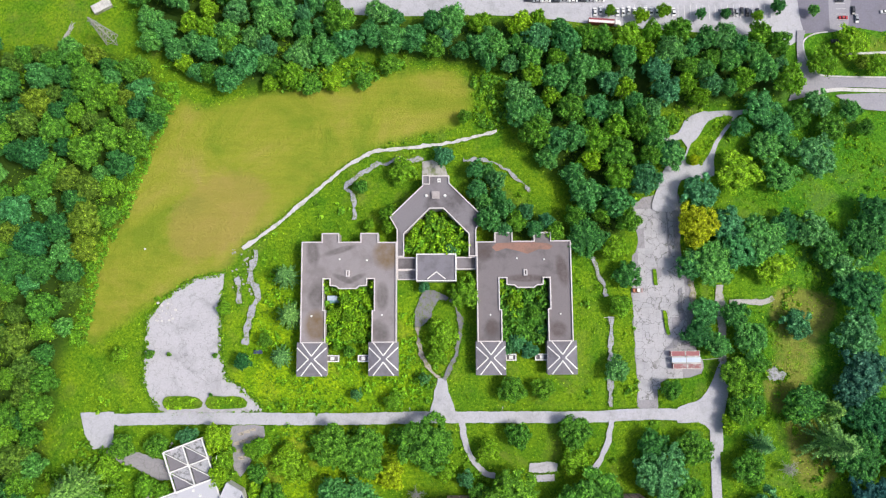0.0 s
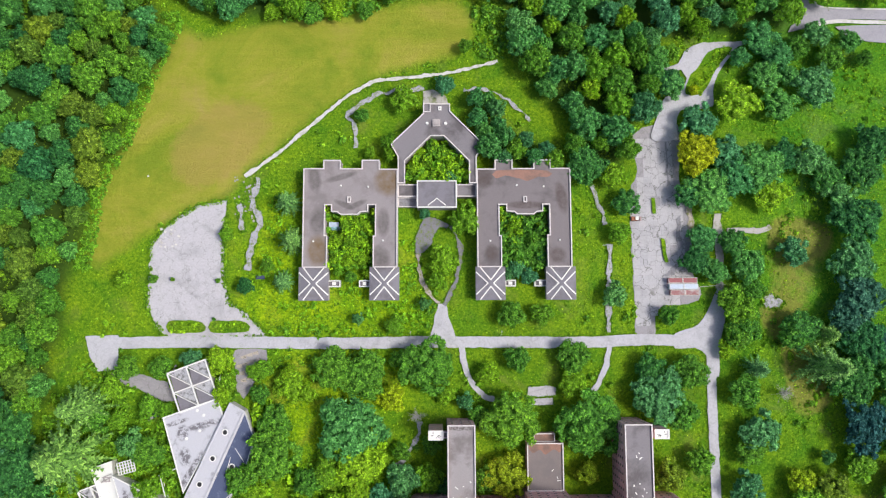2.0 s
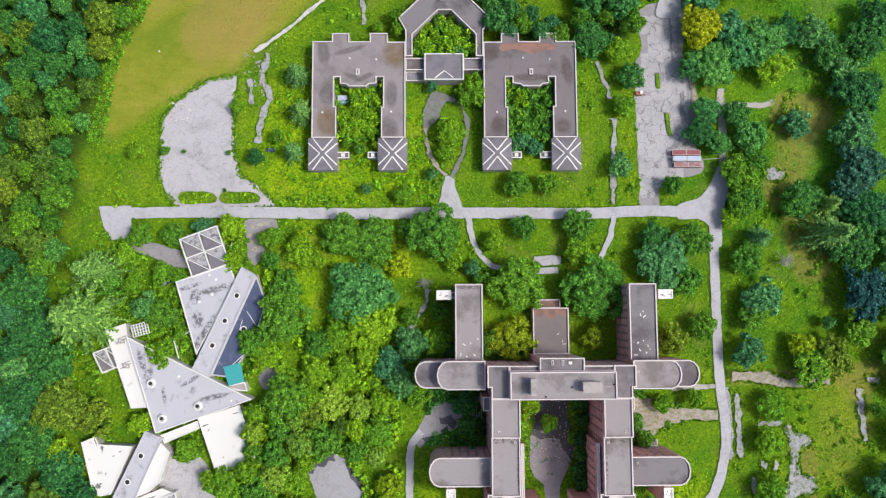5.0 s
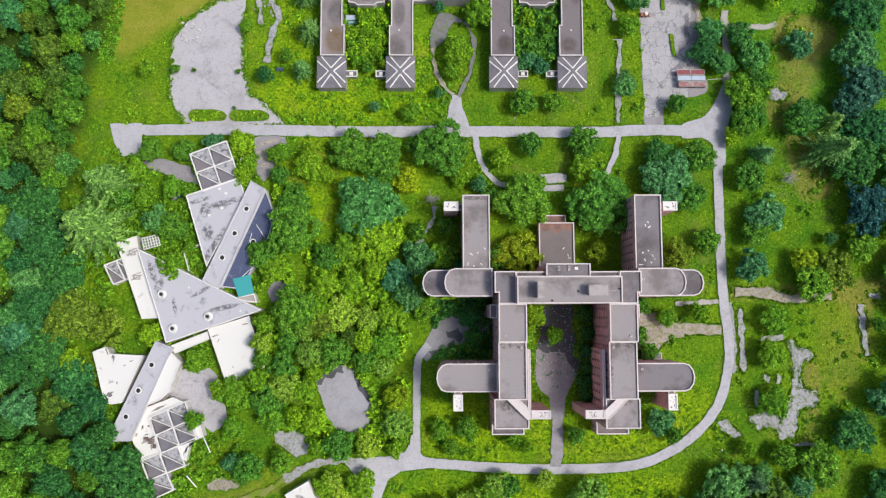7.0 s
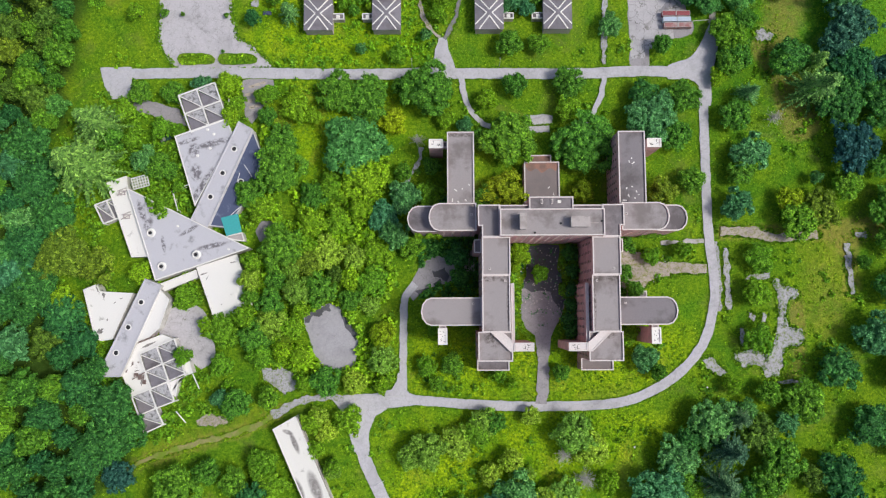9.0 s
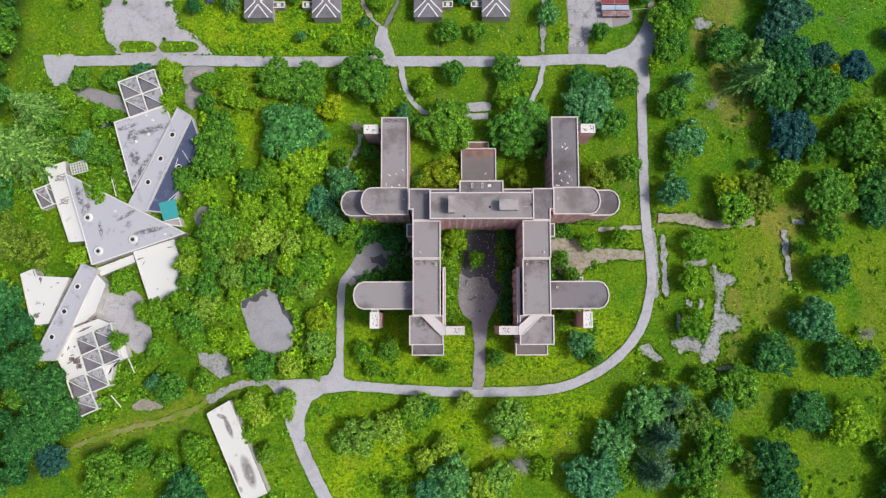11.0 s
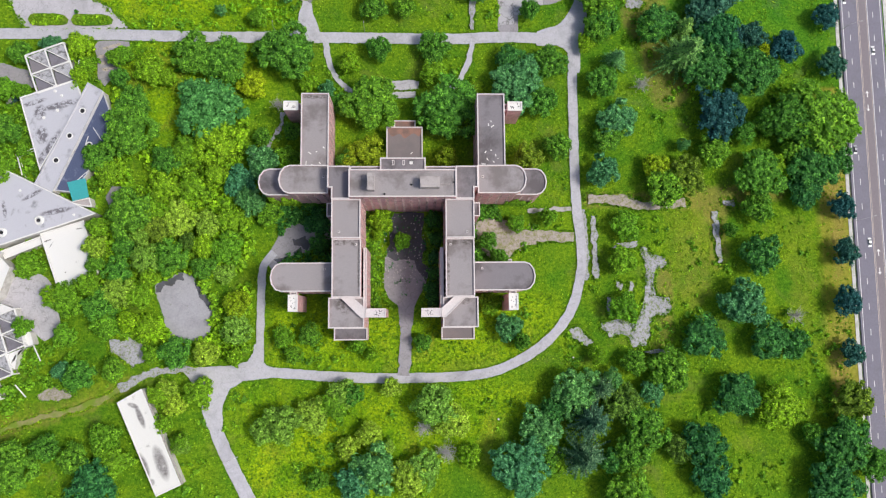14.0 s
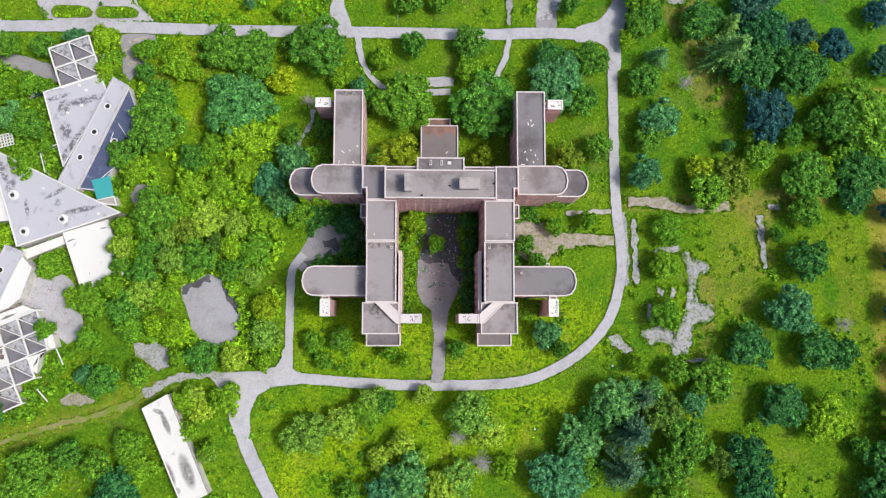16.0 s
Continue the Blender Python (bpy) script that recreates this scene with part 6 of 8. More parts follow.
SPOTS_GREEN_5 = [(180, 109, 5.9), (196, 104, 6.8), (214, 104, 4.1), (117, 107, 4.3)]
SPOTS_PALE_1 = [(-57, -204, 4.4), (-54, -212, 4.6), (-50.5, -229.5, 4.2), (-6, -220, 8.3), (8, -217, 7.2), (-14, -223, 6.1), (63, -212, 9.9), (72, -220, 7.7), (57, -241, 8.3), (34, -225, 5.6), (24, -231, 5.0), (39, -233, 5.4), (52, -245, 8.0), (43, -204.5, 4.4), (21, -207, 6.2), (-54, -127, 7.4), (-41, -129, 6.2), (-68, -146, 6.6), (-80, -161, 7.0), (-27, -178, 6.8), (-33, -152, 4.6), (-40, -189, 5.6)]
SPOTS_TUFT = [(-136.8, -5.6, 2.2), (-128, -5.7, 1.0), (-106.2, -6.4, 1.2), (-107.7, -24.8, 0.9)]
SPOTS_GOLD_1 = [(32, -98, 9.4), (70, -97, 5.5), (126, 55, 10.5)]
SPOTS = [("GOLD", SPOTS_GOLD_1), ("GREEN", SPOTS_TUFT), ("PALE", SPOTS_PALE_1), ("FRESH", SPOTS_FRESH_2), ("GREEN", SPOTS_GREEN_5), ("MAPLE", SPOTS_MAPLE_1), ("OLIVE", SPOTS_OLIVE_1), ("LIME", SPOTS_LIME_1), ("DARK", SPOTS_DARK_1), ("DARK", SPOTS_DARK_2), ("GREEN", SPOTS_GREEN_1), ("GREEN", SPOTS_GREEN_2), ("GREEN", SPOTS_GREEN_3), ("GREEN", SPOTS_GREEN_4), ("BLUE", SPOTS_BLUE_1), ("BLUE", SPOTS_BLUE_2), ("LIGHT", SPOTS_LIGHT_1), ("LIGHT", SPOTS_LIGHT_2), ("LIGHT", SPOTS_LIGHT_3), ("LIGHT", SPOTS_LIGHT_4), ("BARE", SPOTS_BARE_1), ("SPRUCE", SPOTS_SPRUCE_1), ("FRESH", SPOTS_FRESH_1), ("FIR", SPOTS_FIR_1)]


# ---- trees ----
def kites(rng, centre, normal, size, stretch=1.5):
    """Leaf clumps: one bent kite at each centre, turned roughly across its normal."""
    n = len(centre)
    r = rng.normal(size=(n, 3))
    nn = normal + 0.38 * r
    nn /= np.linalg.norm(nn, axis=1, keepdims=True)
    t = np.cross(nn, rng.normal(size=(n, 3)))
    t /= np.linalg.norm(t, axis=1, keepdims=True)
    b = np.cross(nn, t)
    s = size[:, None]
    v = np.stack([centre - t * s * stretch * 0.5, centre - b * s * 0.5 + nn * s * 0.12, centre + t * s * stretch * 0.5 - nn * s * 0.2, centre + b * s * 0.5 + nn * s * 0.12], 1)
    k = 4 * np.arange(n)[:, None]
    return v.reshape(-1, 3), np.concatenate([k + [0, 1, 2], k + [0, 2, 3]])


ICO_V = np.array([(0, 0, 1), (0.894, 0, 0.447), (0.276, 0.851, 0.447), (-0.724, 0.526, 0.447), (-0.724, -0.526, 0.447), (0.276, -0.851, 0.447), (0.724, 0.526, -0.447), (-0.276, 0.851, -0.447), (-0.894, 0, -0.447), (-0.276, -0.851, -0.447), (0.724, -0.526, -0.447), (0, 0, -1)])
ICO_F = np.array([(0, 1, 2), (0, 2, 3), (0, 3, 4), (0, 4, 5), (0, 5, 1), (1, 6, 2), (2, 7, 3), (3, 8, 4), (4, 9, 5), (5, 10, 1), (1, 10, 6), (2, 6, 7), (3, 7, 8), (4, 8, 9), (5, 9, 10)])


OCTA_V = np.array([(0, 0, 1), (1, 0, 0), (0, 1, 0), (-1, 0, 0), (0, -1, 0), (0, 0, -1)])
OCTA_F = np.array([(0, 1, 2), (0, 2, 3), (0, 3, 4), (0, 4, 1), (5, 2, 1), (5, 3, 2), (5, 4, 3), (5, 1, 4)])


def leaflets(rng, centre, normal, size, stretch=1.5, tilt=0.36):
    """Sprays of leaves: one small triangle each, tilted about its normal."""
    n = len(centre)
    nn = normal + tilt * rng.normal(size=(n, 3))
    nn /= np.linalg.norm(nn, axis=1, keepdims=True)
    t = np.cross(nn, rng.normal(size=(n, 3)))
    t /= np.linalg.norm(t, axis=1, keepdims=True)
    b = np.cross(nn, t)
    s = size[:, None]
    v = np.stack([centre - t * s * 0.5 - b * s * 0.5, centre - t * s * 0.5 + b * s * 0.5, centre + t * s * stretch * 0.7], 1)
    return v.reshape(-1, 3), 3 * np.arange(n)[:, None] + np.array([0, 2, 1])


def crown_mesh(name, seed, material, lumps=84, leaves=32, leaf_size=0.105, flat=0.62, spread=1.0):
    """A crown of unit radius: many small boughs covered in leaf sprays, with gaps between them."""
    rng = np.random.default_rng(seed)
    i = np.arange(lumps) + 0.5
    z = 1 - 1.4 * i / lumps
    a = i * 2.39996 + rng.normal(0, 0.4, lumps)
    rad = np.sqrt(np.maximum(0, 1 - z * z))
    d = np.stack([rad * np.cos(a), rad * np.sin(a), z], 1)
    lobes = 1 + 0.17 * np.sin(a * 3 + rng.uniform(0, 6)) + 0.13 * np.sin(a * 5 + rng.uniform(0, 6)) + rng.normal(0, 0.10, lumps)
    c = d * np.stack([0.78 * lobes, 0.78 * lobes, flat * (0.85 + rng.normal(0, 0.16, lumps))], 1)
    c[:, 2] += 1.05
    lr = rng.uniform(0.11, 0.25, lumps) * spread
    V, F = [], []
    base = 0
    for k in range(lumps):
        p = rng.normal(size=(leaves, 3)) + 0.7 * d[k] + np.array([0, 0, 0.5])
        p /= np.linalg.norm(p, axis=1, keepdims=True)
        q = c[k] + p * lr[k] * rng.uniform(0.55, 1.3, (leaves, 1)) * np.array([1, 1, 0.8])
        v, f = leaflets(rng, q, p, leaf_size * rng.uniform(0.55, 1.3, leaves))
        V.append(v)
        F.append(f + base)
        base += len(v)
        v = c[k] + OCTA_V * lr[k] * rng.uniform(0.6, 0.85, (6, 1))
        V.append(v)
        F.append(OCTA_F + base)
        base += 6
    v = np.array([0, 0, 1.0]) + ICO_V * np.array([0.7, 0.7, 0.46])
    V.append(v)
    F.append(ICO_F + base)
    me = bpy.data.meshes.new(name)
    me.from_pydata(np.concatenate(V).tolist(), [], np.concatenate(F).tolist())
    me.materials.append(material)
    return me


def trunk_mesh(seed, spread=0.55):
    rnd = random.Random(seed)
    items = [limb((0, 0, 0), (0.02, 0.01, 0.5), 0.075, 0.05), limb((0.02, 0.01, 0.5), (0, 0, 1.1), 0.05, 0.02)]
    for k in range(6):
        a = k * 1.05 + rnd.uniform(-0.3, 0.3)
        z = rnd.uniform(0.38, 0.75)
        items.append(limb((0.01, 0.01, z), (spread * math.cos(a), spread * math.sin(a), z + rnd.uniform(0.25, 0.5)), 0.03, 0.008, 5))
    v, f = join_data(*items)
    me = bpy.data.meshes.new("trunk")
    me.from_pydata(v, [], f)
    me.materials.append(BARK)
    return me


def conifer_mesh(seed, material, nb0=12, twig=0.055, core=0.46):
    """Whorls of drooping branches, each a spine with feathered twigs, round a spire; unit radius, height 2.2."""
    rng = np.random.default_rng(seed)
    V, F, base = [], [], 0
    whorls = 13
    for k in range(whorls):
        h = 0.3 + 1.8 * k / whorls
        R = (1 - (k / whorls) ** 1.2) * rng.uniform(0.88, 1.05) + 0.06
        nb = nb0 - k // 3
        for j in range(nb):
            a = 2 * math.pi * j / nb + k * 0.85 + rng.normal(0, 0.2)
            r = R * rng.uniform(0.68, 1.15)
            steps = max(3, int(11 * r))
            s = (np.arange(steps) + 0.5) / steps
            u = np.array([math.cos(a), math.sin(a), 0])
            w = np.array([-math.sin(a), math.cos(a), 0])
            up = np.array([0, 0, 1.0])
            mid = u * (s * r)[:, None] + up * (h + 0.12 * s - 0.30 * r * s * s)[:, None]
            ln = (0.17 * (1.1 - 0.7 * s))[:, None] * rng.uniform(0.75, 1.2, (steps, 1))
            for side in (-1, 1):
                tip = mid + (w * side * 0.85 + u * 0.6 - up * 0.25) * ln
                V.append(np.stack([mid - u * twig, tip, mid + u * twig], 1).reshape(-1, 3))
                q = 3 * np.arange(steps)[:, None] + base
                F.append(q + ([0, 2, 1] if side > 0 else [0, 1, 2]))
                base += 3 * steps
            p0, p1 = up * h, mid[-1] + u * 0.08
            V.append(np.array([p0 - w * 0.035, p0 + w * 0.035, mid[-1] + w * 0.02, p1]))
            F.append(np.array([[0, 2, 1], [0, 3, 2]]) + base)
            base += 4
    v = np.array([0, 0, 0.85]) + ICO_V * np.array([core, core, 0.72])
    V.append(v)
    F.append(ICO_F + base)
    me = bpy.data.meshes.new("crown")
    me.from_pydata(np.concatenate(V).tolist(), [], np.concatenate(F).tolist())
    me.materials.append(material)
    return me


def bare_mesh(seed):
    rnd = random.Random(seed)
    items = [limb((0, 0, 0), (0, 0, 1.3), 0.06, 0.02)]
    for k in range(58):
        a, z = rnd.uniform(0, 6.28), rnd.uniform(0.35, 1.3)
        r = rnd.uniform(0.25, 1.0) * (1.35 - 0.6 * z)
        q = Vector((r * math.cos(a), r * math.sin(a), z + rnd.uniform(0.0, 0.45)))
        items.append(limb((0, 0, z), q, 0.016, 0.006, 4))
        for _ in range(5):
            s = rnd.uniform(0.3, 0.95)
            p = Vector((0, 0, z)).lerp(q, s)
            items.append(limb(p, p + Vector((rnd.uniform(-0.24, 0.24), rnd.uniform(-0.24, 0.24), rnd.uniform(-0.05, 0.25))), 0.011, 0.004, 3))
    v, f = join_data(*items)
    me = bpy.data.meshes.new("branches")
    me.from_pydata(v, [], f)
    me.materials.append(DEAD)
    return me


TREE_WORDS = {
    "DARK": ("broadleaf_tree", "large dark green broadleaf tree in full leaf", "woodland trees"),
    "GREEN": ("broadleaf_tree", "mid-green broadleaf tree with rounded leafy crown", "green trees"),
    "LIGHT": ("broadleaf_tree", "yellow-green broadleaf tree with loose sunlit crown", "light green trees"),
    "BLUE": ("broadleaf_tree", "blue-green tree with feathery spreading crown", "blue-green trees"),
    "FRESH": ("broadleaf_tree", "fresh cool-green broadleaf tree with full crown", "fresh green trees"),
    "OLIVE": ("broadleaf_tree", "olive brown-green broadleaf tree with dense crown", "olive trees"),
    "PALE": ("broadleaf_tree", "pale grey-green broadleaf tree with airy crown", "pale trees"),
    "GOLD": ("broadleaf_tree", "golden yellow-olive broadleaf tree with dense crown", "golden trees"),
    "LIME": ("broadleaf_tree", "bright golden-lime tree with dense leafy crown", "lime trees"),
    "MAPLE": ("broadleaf_tree", "very dark green round-crowned street tree", "dark round trees"),
    "SPRUCE": ("conifer_tree", "green spruce with drooping feathered branches", "spruces"),
    "FIR": ("conifer_tree", "dark blue-green fir with layered branches", "firs"),
    "BARE": ("bare_tree", "leafless dead tree with pale grey branches", "dead trees"),
}
PROTO = {}


def make_proto(kind, n, small):
    name, label, group = TREE_WORDS[kind]
    if small == 1 and name == "broadleaf_tree":
        name, label, group = "bush", label.replace("tree", "bush").replace("large ", "small "), "bushes of " + group
    e = thing(name, (0, 0, 0), label, "bush" if name == "bush" else "tree", group)
    seed = 11 * n + sum(map(ord, kind))
    if kind in ("SPRUCE", "FIR"):
        crown = conifer_mesh(seed, LEAF[kind], *((9, 0.036, 0.3) if kind == "FIR" else (11, 0.05, 0.42)))
    elif kind == "BARE":
        crown = bare_mesh(seed)
    else:
        crown = make_crown(kind, seed, 1.0, small == 2)
    c = new("bare_crown" if kind == "BARE" else "crown", crown)
    c.parent = e
    if kind != "BARE":
        t = new("trunk", trunk_mesh(seed))
        t.parent = e
    return e


def make_crown(kind, seed, share=1.0, large=False):
    opts = {"BLUE": dict(lumps=90, leaves=31, leaf_size=0.1, spread=0.9), "LIGHT": dict(lumps=76, leaves=34, spread=0.95), "MAPLE": dict(lumps=92, leaves=30, leaf_size=0.095, spread=0.9), "DARK": dict(lumps=80, leaves=32, spread=1.05)}.get(kind, {})
    opts = dict(opts)
    opts["lumps"] = int(opts.get("lumps", 84) * share)
    if share < 1:
        opts["spread"] = opts.get("spread", 1.0) * 1.12
    if large:
        opts.update(lumps=150, leaves=32, leaf_size=0.078, spread=opts.get("spread", 1.0) * 0.74)
    return crown_mesh("crown", seed, LEAF[kind], **opts)


PLANTED = []


def plant(kind, x, y, r, rnd, variants=4):
    n = rnd.randrange(variants if kind not in ("SPRUCE", "FIR", "BARE") else 2)
    h = (0.85 * r + 4.8) if r > 4 else 2.2 * r + 1
    if kind in ("SPRUCE", "FIR"):
        h = 2.1 * r + 5
    sz = h / (2.2 if kind in ("SPRUCE", "FIR") else 1.75)
    m = Matrix.LocRotScale((x, y, 0), Euler((rnd.uniform(-0.05, 0.05), rnd.uniform(-0.05, 0.05), rnd.uniform(0, 6.28))), (r * rnd.uniform(0.94, 1.1), r * rnd.uniform(0.94, 1.1), sz * rnd.uniform(0.9, 1.1)))
    key = (kind, n, 1 if r < 5.2 else 2 if r > 10 else 0)
    if key not in PROTO:
        PROTO[key] = make_proto(*key)
        PROTO[key].matrix_basis = m
        PROTO[key]["used"] = 1
    else:
        o = PROTO[key]
        k = o.copy()
        scene.collection.objects.link(k)
        k.matrix_basis = m
        for ch in o.children:
            c2 = ch.copy()
            scene.collection.objects.link(c2)
            c2.parent = k
    PLANTED.append((x, y, r))


def plant_all():
    rnd = random.Random(5)
    for kind, spots in SPOTS:
        for x, y, r in spots:
            plant(kind, x, y, r, rnd)


plant_all()


def fill_wood(poly, gap, mix, rnd, label):
    """A wood of uncounted trees at a natural spacing, as one mesh of crowns and trunks."""
    P = np.array(poly)
    lo, hi = P.min(0), P.max(0)
    V, F, S, A, base = [], [], [], [], 0
    kinds = sorted(set(mix))
    for _ in range(int((hi[0] - lo[0]) * (hi[1] - lo[1]) / gap ** 2 * 6)):
        x, y = rnd.uniform(lo[0], hi[0]), rnd.uniform(lo[1], hi[1])
        r = gap * rnd.uniform(0.5, 0.95)
        if not inside(np.array([x]), np.array([y]), P)[0]:
            continue
        if any((x - a) ** 2 + (y - b) ** 2 < (0.70 * (r + c)) ** 2 for a, b, c in PLANTED):
            continue
        if not free(np.array([x]), np.array([y]), 2.0)[0]:
            continue
        PLANTED.append((x, y, r))
        k = rnd.choice(mix)
        v, f = CROWNS[KIND_OF[k], rnd.randrange(3)]
        a, sz = rnd.uniform(0, 6.28), (1.15 * r + 7) / 1.75 * rnd.uniform(0.85, 1.15)
        c, s = math.cos(a) * r, math.sin(a) * r
        V.append(np.stack([x + v[:, 0] * c - v[:, 1] * s, y + v[:, 0] * s + v[:, 1] * c, v[:, 2] * sz], 1))
        F.append(f + base)
        S.append(np.full(len(f), kinds.index(k)))
        A.append(np.full(len(v), rnd.random()))
        base += len(v)
    me = bpy.data.meshes.new("woodland")
    me.from_pydata(np.concatenate(V).tolist(), [], np.concatenate(F).tolist())
    for k in kinds:
        me.materials.append(LEAF[KIND_OF[k]])
    me.polygons.foreach_set("material_index", np.concatenate(S))
    at = me.attributes.new("tree", "FLOAT", "POINT")
    at.data.foreach_set("value", np.concatenate(A))
    tagged(new("woodland", me), label, "woods", kind="stuff")


KIND_OF = {"P": "PALE", "D": "DARK", "G": "GREEN", "L": "LIGHT", "O": "OLIVE", "B": "BLUE", "F": "FRESH"}
CROWNS = {}


def plant_woods():
    rnd = random.Random(9)
    for k in KIND_OF.values():
        for n in range(3):
            me = make_crown(k, 40 + n, 0.92)
            t = trunk_mesh(n)
            v = np.array([tuple(q.co) for q in me.vertices] + [tuple(q.co) for q in t.vertices])
            k0 = len(me.vertices)
            quads = [[i + k0 for i in q.vertices] for q in t.polygons]
            f = np.array([tuple(q.vertices) for q in me.polygons] + [q[:3] for q in quads] + [[q[0], q[2], q[3]] for q in quads])
            CROWNS[k, n] = v, f
            bpy.data.meshes.remove(me)
            bpy.data.meshes.remove(t)
    for poly, gap, mix, label in ((WOOD_WEST, 8.6, "ODGDGOFGD", "dense mixed green wood beside the field"), (WOOD_WEST_B, 9.4, "DGDFDGDB", "dense dark green wood behind the white building"), (WOOD_WEST_C, 9.5, "DDDG", "dark green wood edge in the south"), (WOOD_NORTH, 8.2, "FBFLFGF", "belt of mixed green trees along the car park"), (WOOD_NORTH_B, 8.4, "FGLFFGB", "dense green wood round the entrance drive"), (WOOD_HALL, 6.5, "FGFB", "dark trees crowding the low building"), (WOOD_CORE, 8.0, "LPLGPOLPF", "light green thicket between the buildings")):
        fill_wood(poly, gap, mix, rnd, label)


plant_woods()


# ---- undergrowth ----
def undergrowth(name, label, material, count, box, size, height, clump, seed, keep, per=5):
    """Countless weeds and bushes as one mesh of leaf clumps."""
    rng = np.random.default_rng(seed)
    x, y = rng.uniform(box[0], box[2], count), rng.uniform(box[1], box[3], count)
    ok = keep(x, y)
    x, y = x[ok], y[ok]
    n = len(x)
    s = size * rng.uniform(0.55, 1.5, n)
    px, py = np.repeat(x, per), np.repeat(y, per)
    ss = np.repeat(s, per)
    d = rng.normal(size=(n * per, 3))
    d[:, 2] = np.abs(d[:, 2]) + 0.4
    d /= np.linalg.norm(d, axis=1, keepdims=True)
    c = np.stack([px, py, np.full(n * per, 0.05)], 1) + d * ss[:, None] * np.array([1, 1, height]) * rng.uniform(0.5, 1.0, (n * per, 1))
    v, f = kites(rng, c, d, clump * ss * rng.uniform(0.6, 1.4, n * per))
    me = bpy.data.meshes.new(name)
    me.from_pydata(v.tolist(), [], f.tolist())
    me.materials.append(material)
    return tagged(new(name, me), label, "vegetation", kind="stuff")


def wild(x, y, bias=0.0):
    """Meadow with patches of taller growth, off the mown field."""
    n = np.array([noise.noise((a * 0.035, b * 0.035, 2.0)) + 0.5 * noise.noise((a * 0.13, b * 0.13, 5.0)) for a, b in zip(x, y)])
    return (n > bias) & free(x, y, 0.4) & ~inside(x, y, FIELD) & ~inside(x, y, CLEARING)


def clumped(x, y):
    return np.array([noise.noise((a * 0.075, b * 0.075, 9.0)) for a, b in zip(x, y)]) > -0.12


def in_any(x, y, polys):
    r = np.zeros(x.shape, bool)
    for p in polys:
        r |= inside(x, y, p)
    return r


COURTS = [[(-53.0, 0), (-53.0, 14.5), (-53.8, 15), (-53.8, 29), (-51, 29), (-51, 26), (-33, 26), (-33, 29), (-30, 29), (-31, 0)], [(-15, 41.5), (-15, 50.5), (-3, 62.5), (3, 62.5), (15, 50.5), (15, 41.5)]]
COURTS_B = [[(31, 0), (31, 14.5), (29.8, 15), (29.8, 29), (33, 29), (33, 25), (50, 25), (50, 29), (53.5, 29), (52, 0)]]
undergrowth("tall_weeds", "tall yellow-green weeds and grass tussocks", WEED, 76000, (-260, -290, 265, 175), 0.62, 0.6, 0.8, 21, lambda x, y: wild(x, y, -0.3), 2)
undergrowth("scrub", "low leafy scrub spreading over the grounds", LEAF["LIGHT"], 12000, (-260, -290, 265, 175), 1.3, 0.9, 0.6, 22, lambda x, y: wild(x, y, 0.22), 14)
undergrowth("green_scrub", "low dark green scrub on the grounds", LEAF["GREEN"], 7000, (-260, -290, 265, 175), 1.7, 1.0, 0.5, 23, lambda x, y: wild(x, y, 0.33), 14)
THICKET = [(-88, -62), (-40, -62), (-15, -85), (-22, -130), (-20, -190), (-55, -192), (-88, -178), (-92, -150), (-84, -120), (-86, -95)]
undergrowth("thicket", "dense fresh green saplings between the buildings", LEAF["LIGHT"], 1900, (-95, -195, -12, -58), 2.0, 1.7, 0.5, 27, lambda x, y: inside(x, y, THICKET) & ~inside(x, y, GLOW_LAWN_E) & clumped(x, y) & free(x, y, 2.8), 16)
undergrowth("green_thicket", "yellow-green saplings between the buildings", LEAF["BRIGHT"], 1500, (-95, -195, -12, -58), 2.4, 1.8, 0.5, 28, lambda x, y: inside(x, y, THICKET) & ~inside(x, y, GLOW_LAWN_E) & clumped(x, y) & free(x, y, 2.8), 16)
STAR_GREEN = [(-185, -60), (-140, -50), (-128, -70), (-120, -105), (-150, -88), (-165, -90), (-165, -140), (-190, -140)]
undergrowth("star_scrub", "leafy green scrub round the white building", LEAF["LIGHT"], 2300, (-190, -215, -95, -45), 2.0, 1.4, 0.5, 29, lambda x, y: (inside(x, y, STAR_GREEN) | (wild(x, y, 0.0))) & free(x, y, 2.0), 14)
# Scrub by the west wall takes a lighter leaf colour for the sun there.
undergrowth("court_wall_scrub", "courtyard wall scrub with sunlight put into its leaf colour", LEAF["LIGHT"], 200, (32, -168, 36, -123), 1.6, 1.5, 0.5, 34, lambda x, y: x > 32.4, 15)
undergrowth("court_side_scrub", "leafy scrub along the courtyard walls", LEAF["GREEN"], 700, (32, -168, 68, -123), 1.7, 1.4, 0.5, 31, lambda x, y: ((np.abs(x - 49.7) > 11.0 + 1.8 * np.sin(y * 0.4))) & (np.abs(x - 49.7) < 17.6), 15)
undergrowth("yard_scrub", "dark green scrub in the side yards", LEAF["DARK"], 300, (-10, -148, 19, -119), 1.8, 1.3, 0.5, 32, lambda x, y: (free(x, y, 0.4)) & (x < 18.5), 15)
undergrowth("yard_scrub", "green scrub in the side yards", LEAF["GREEN"], 360, (80.5, -148, 96, -119), 1.6, 1.2, 0.5, 33, lambda x, y: free(x, y, 0.4), 15)
undergrowth("court_scrub", "dense yellow-green saplings filling the courts", LEAF["LIGHT"], 1500, (-56, -2, 20, 64), 1.7, 3.0, 0.5, 24, lambda x, y: in_any(x, y, COURTS) & (np.hypot(x + 50.0, y - 20.2) > 3.6), 22)
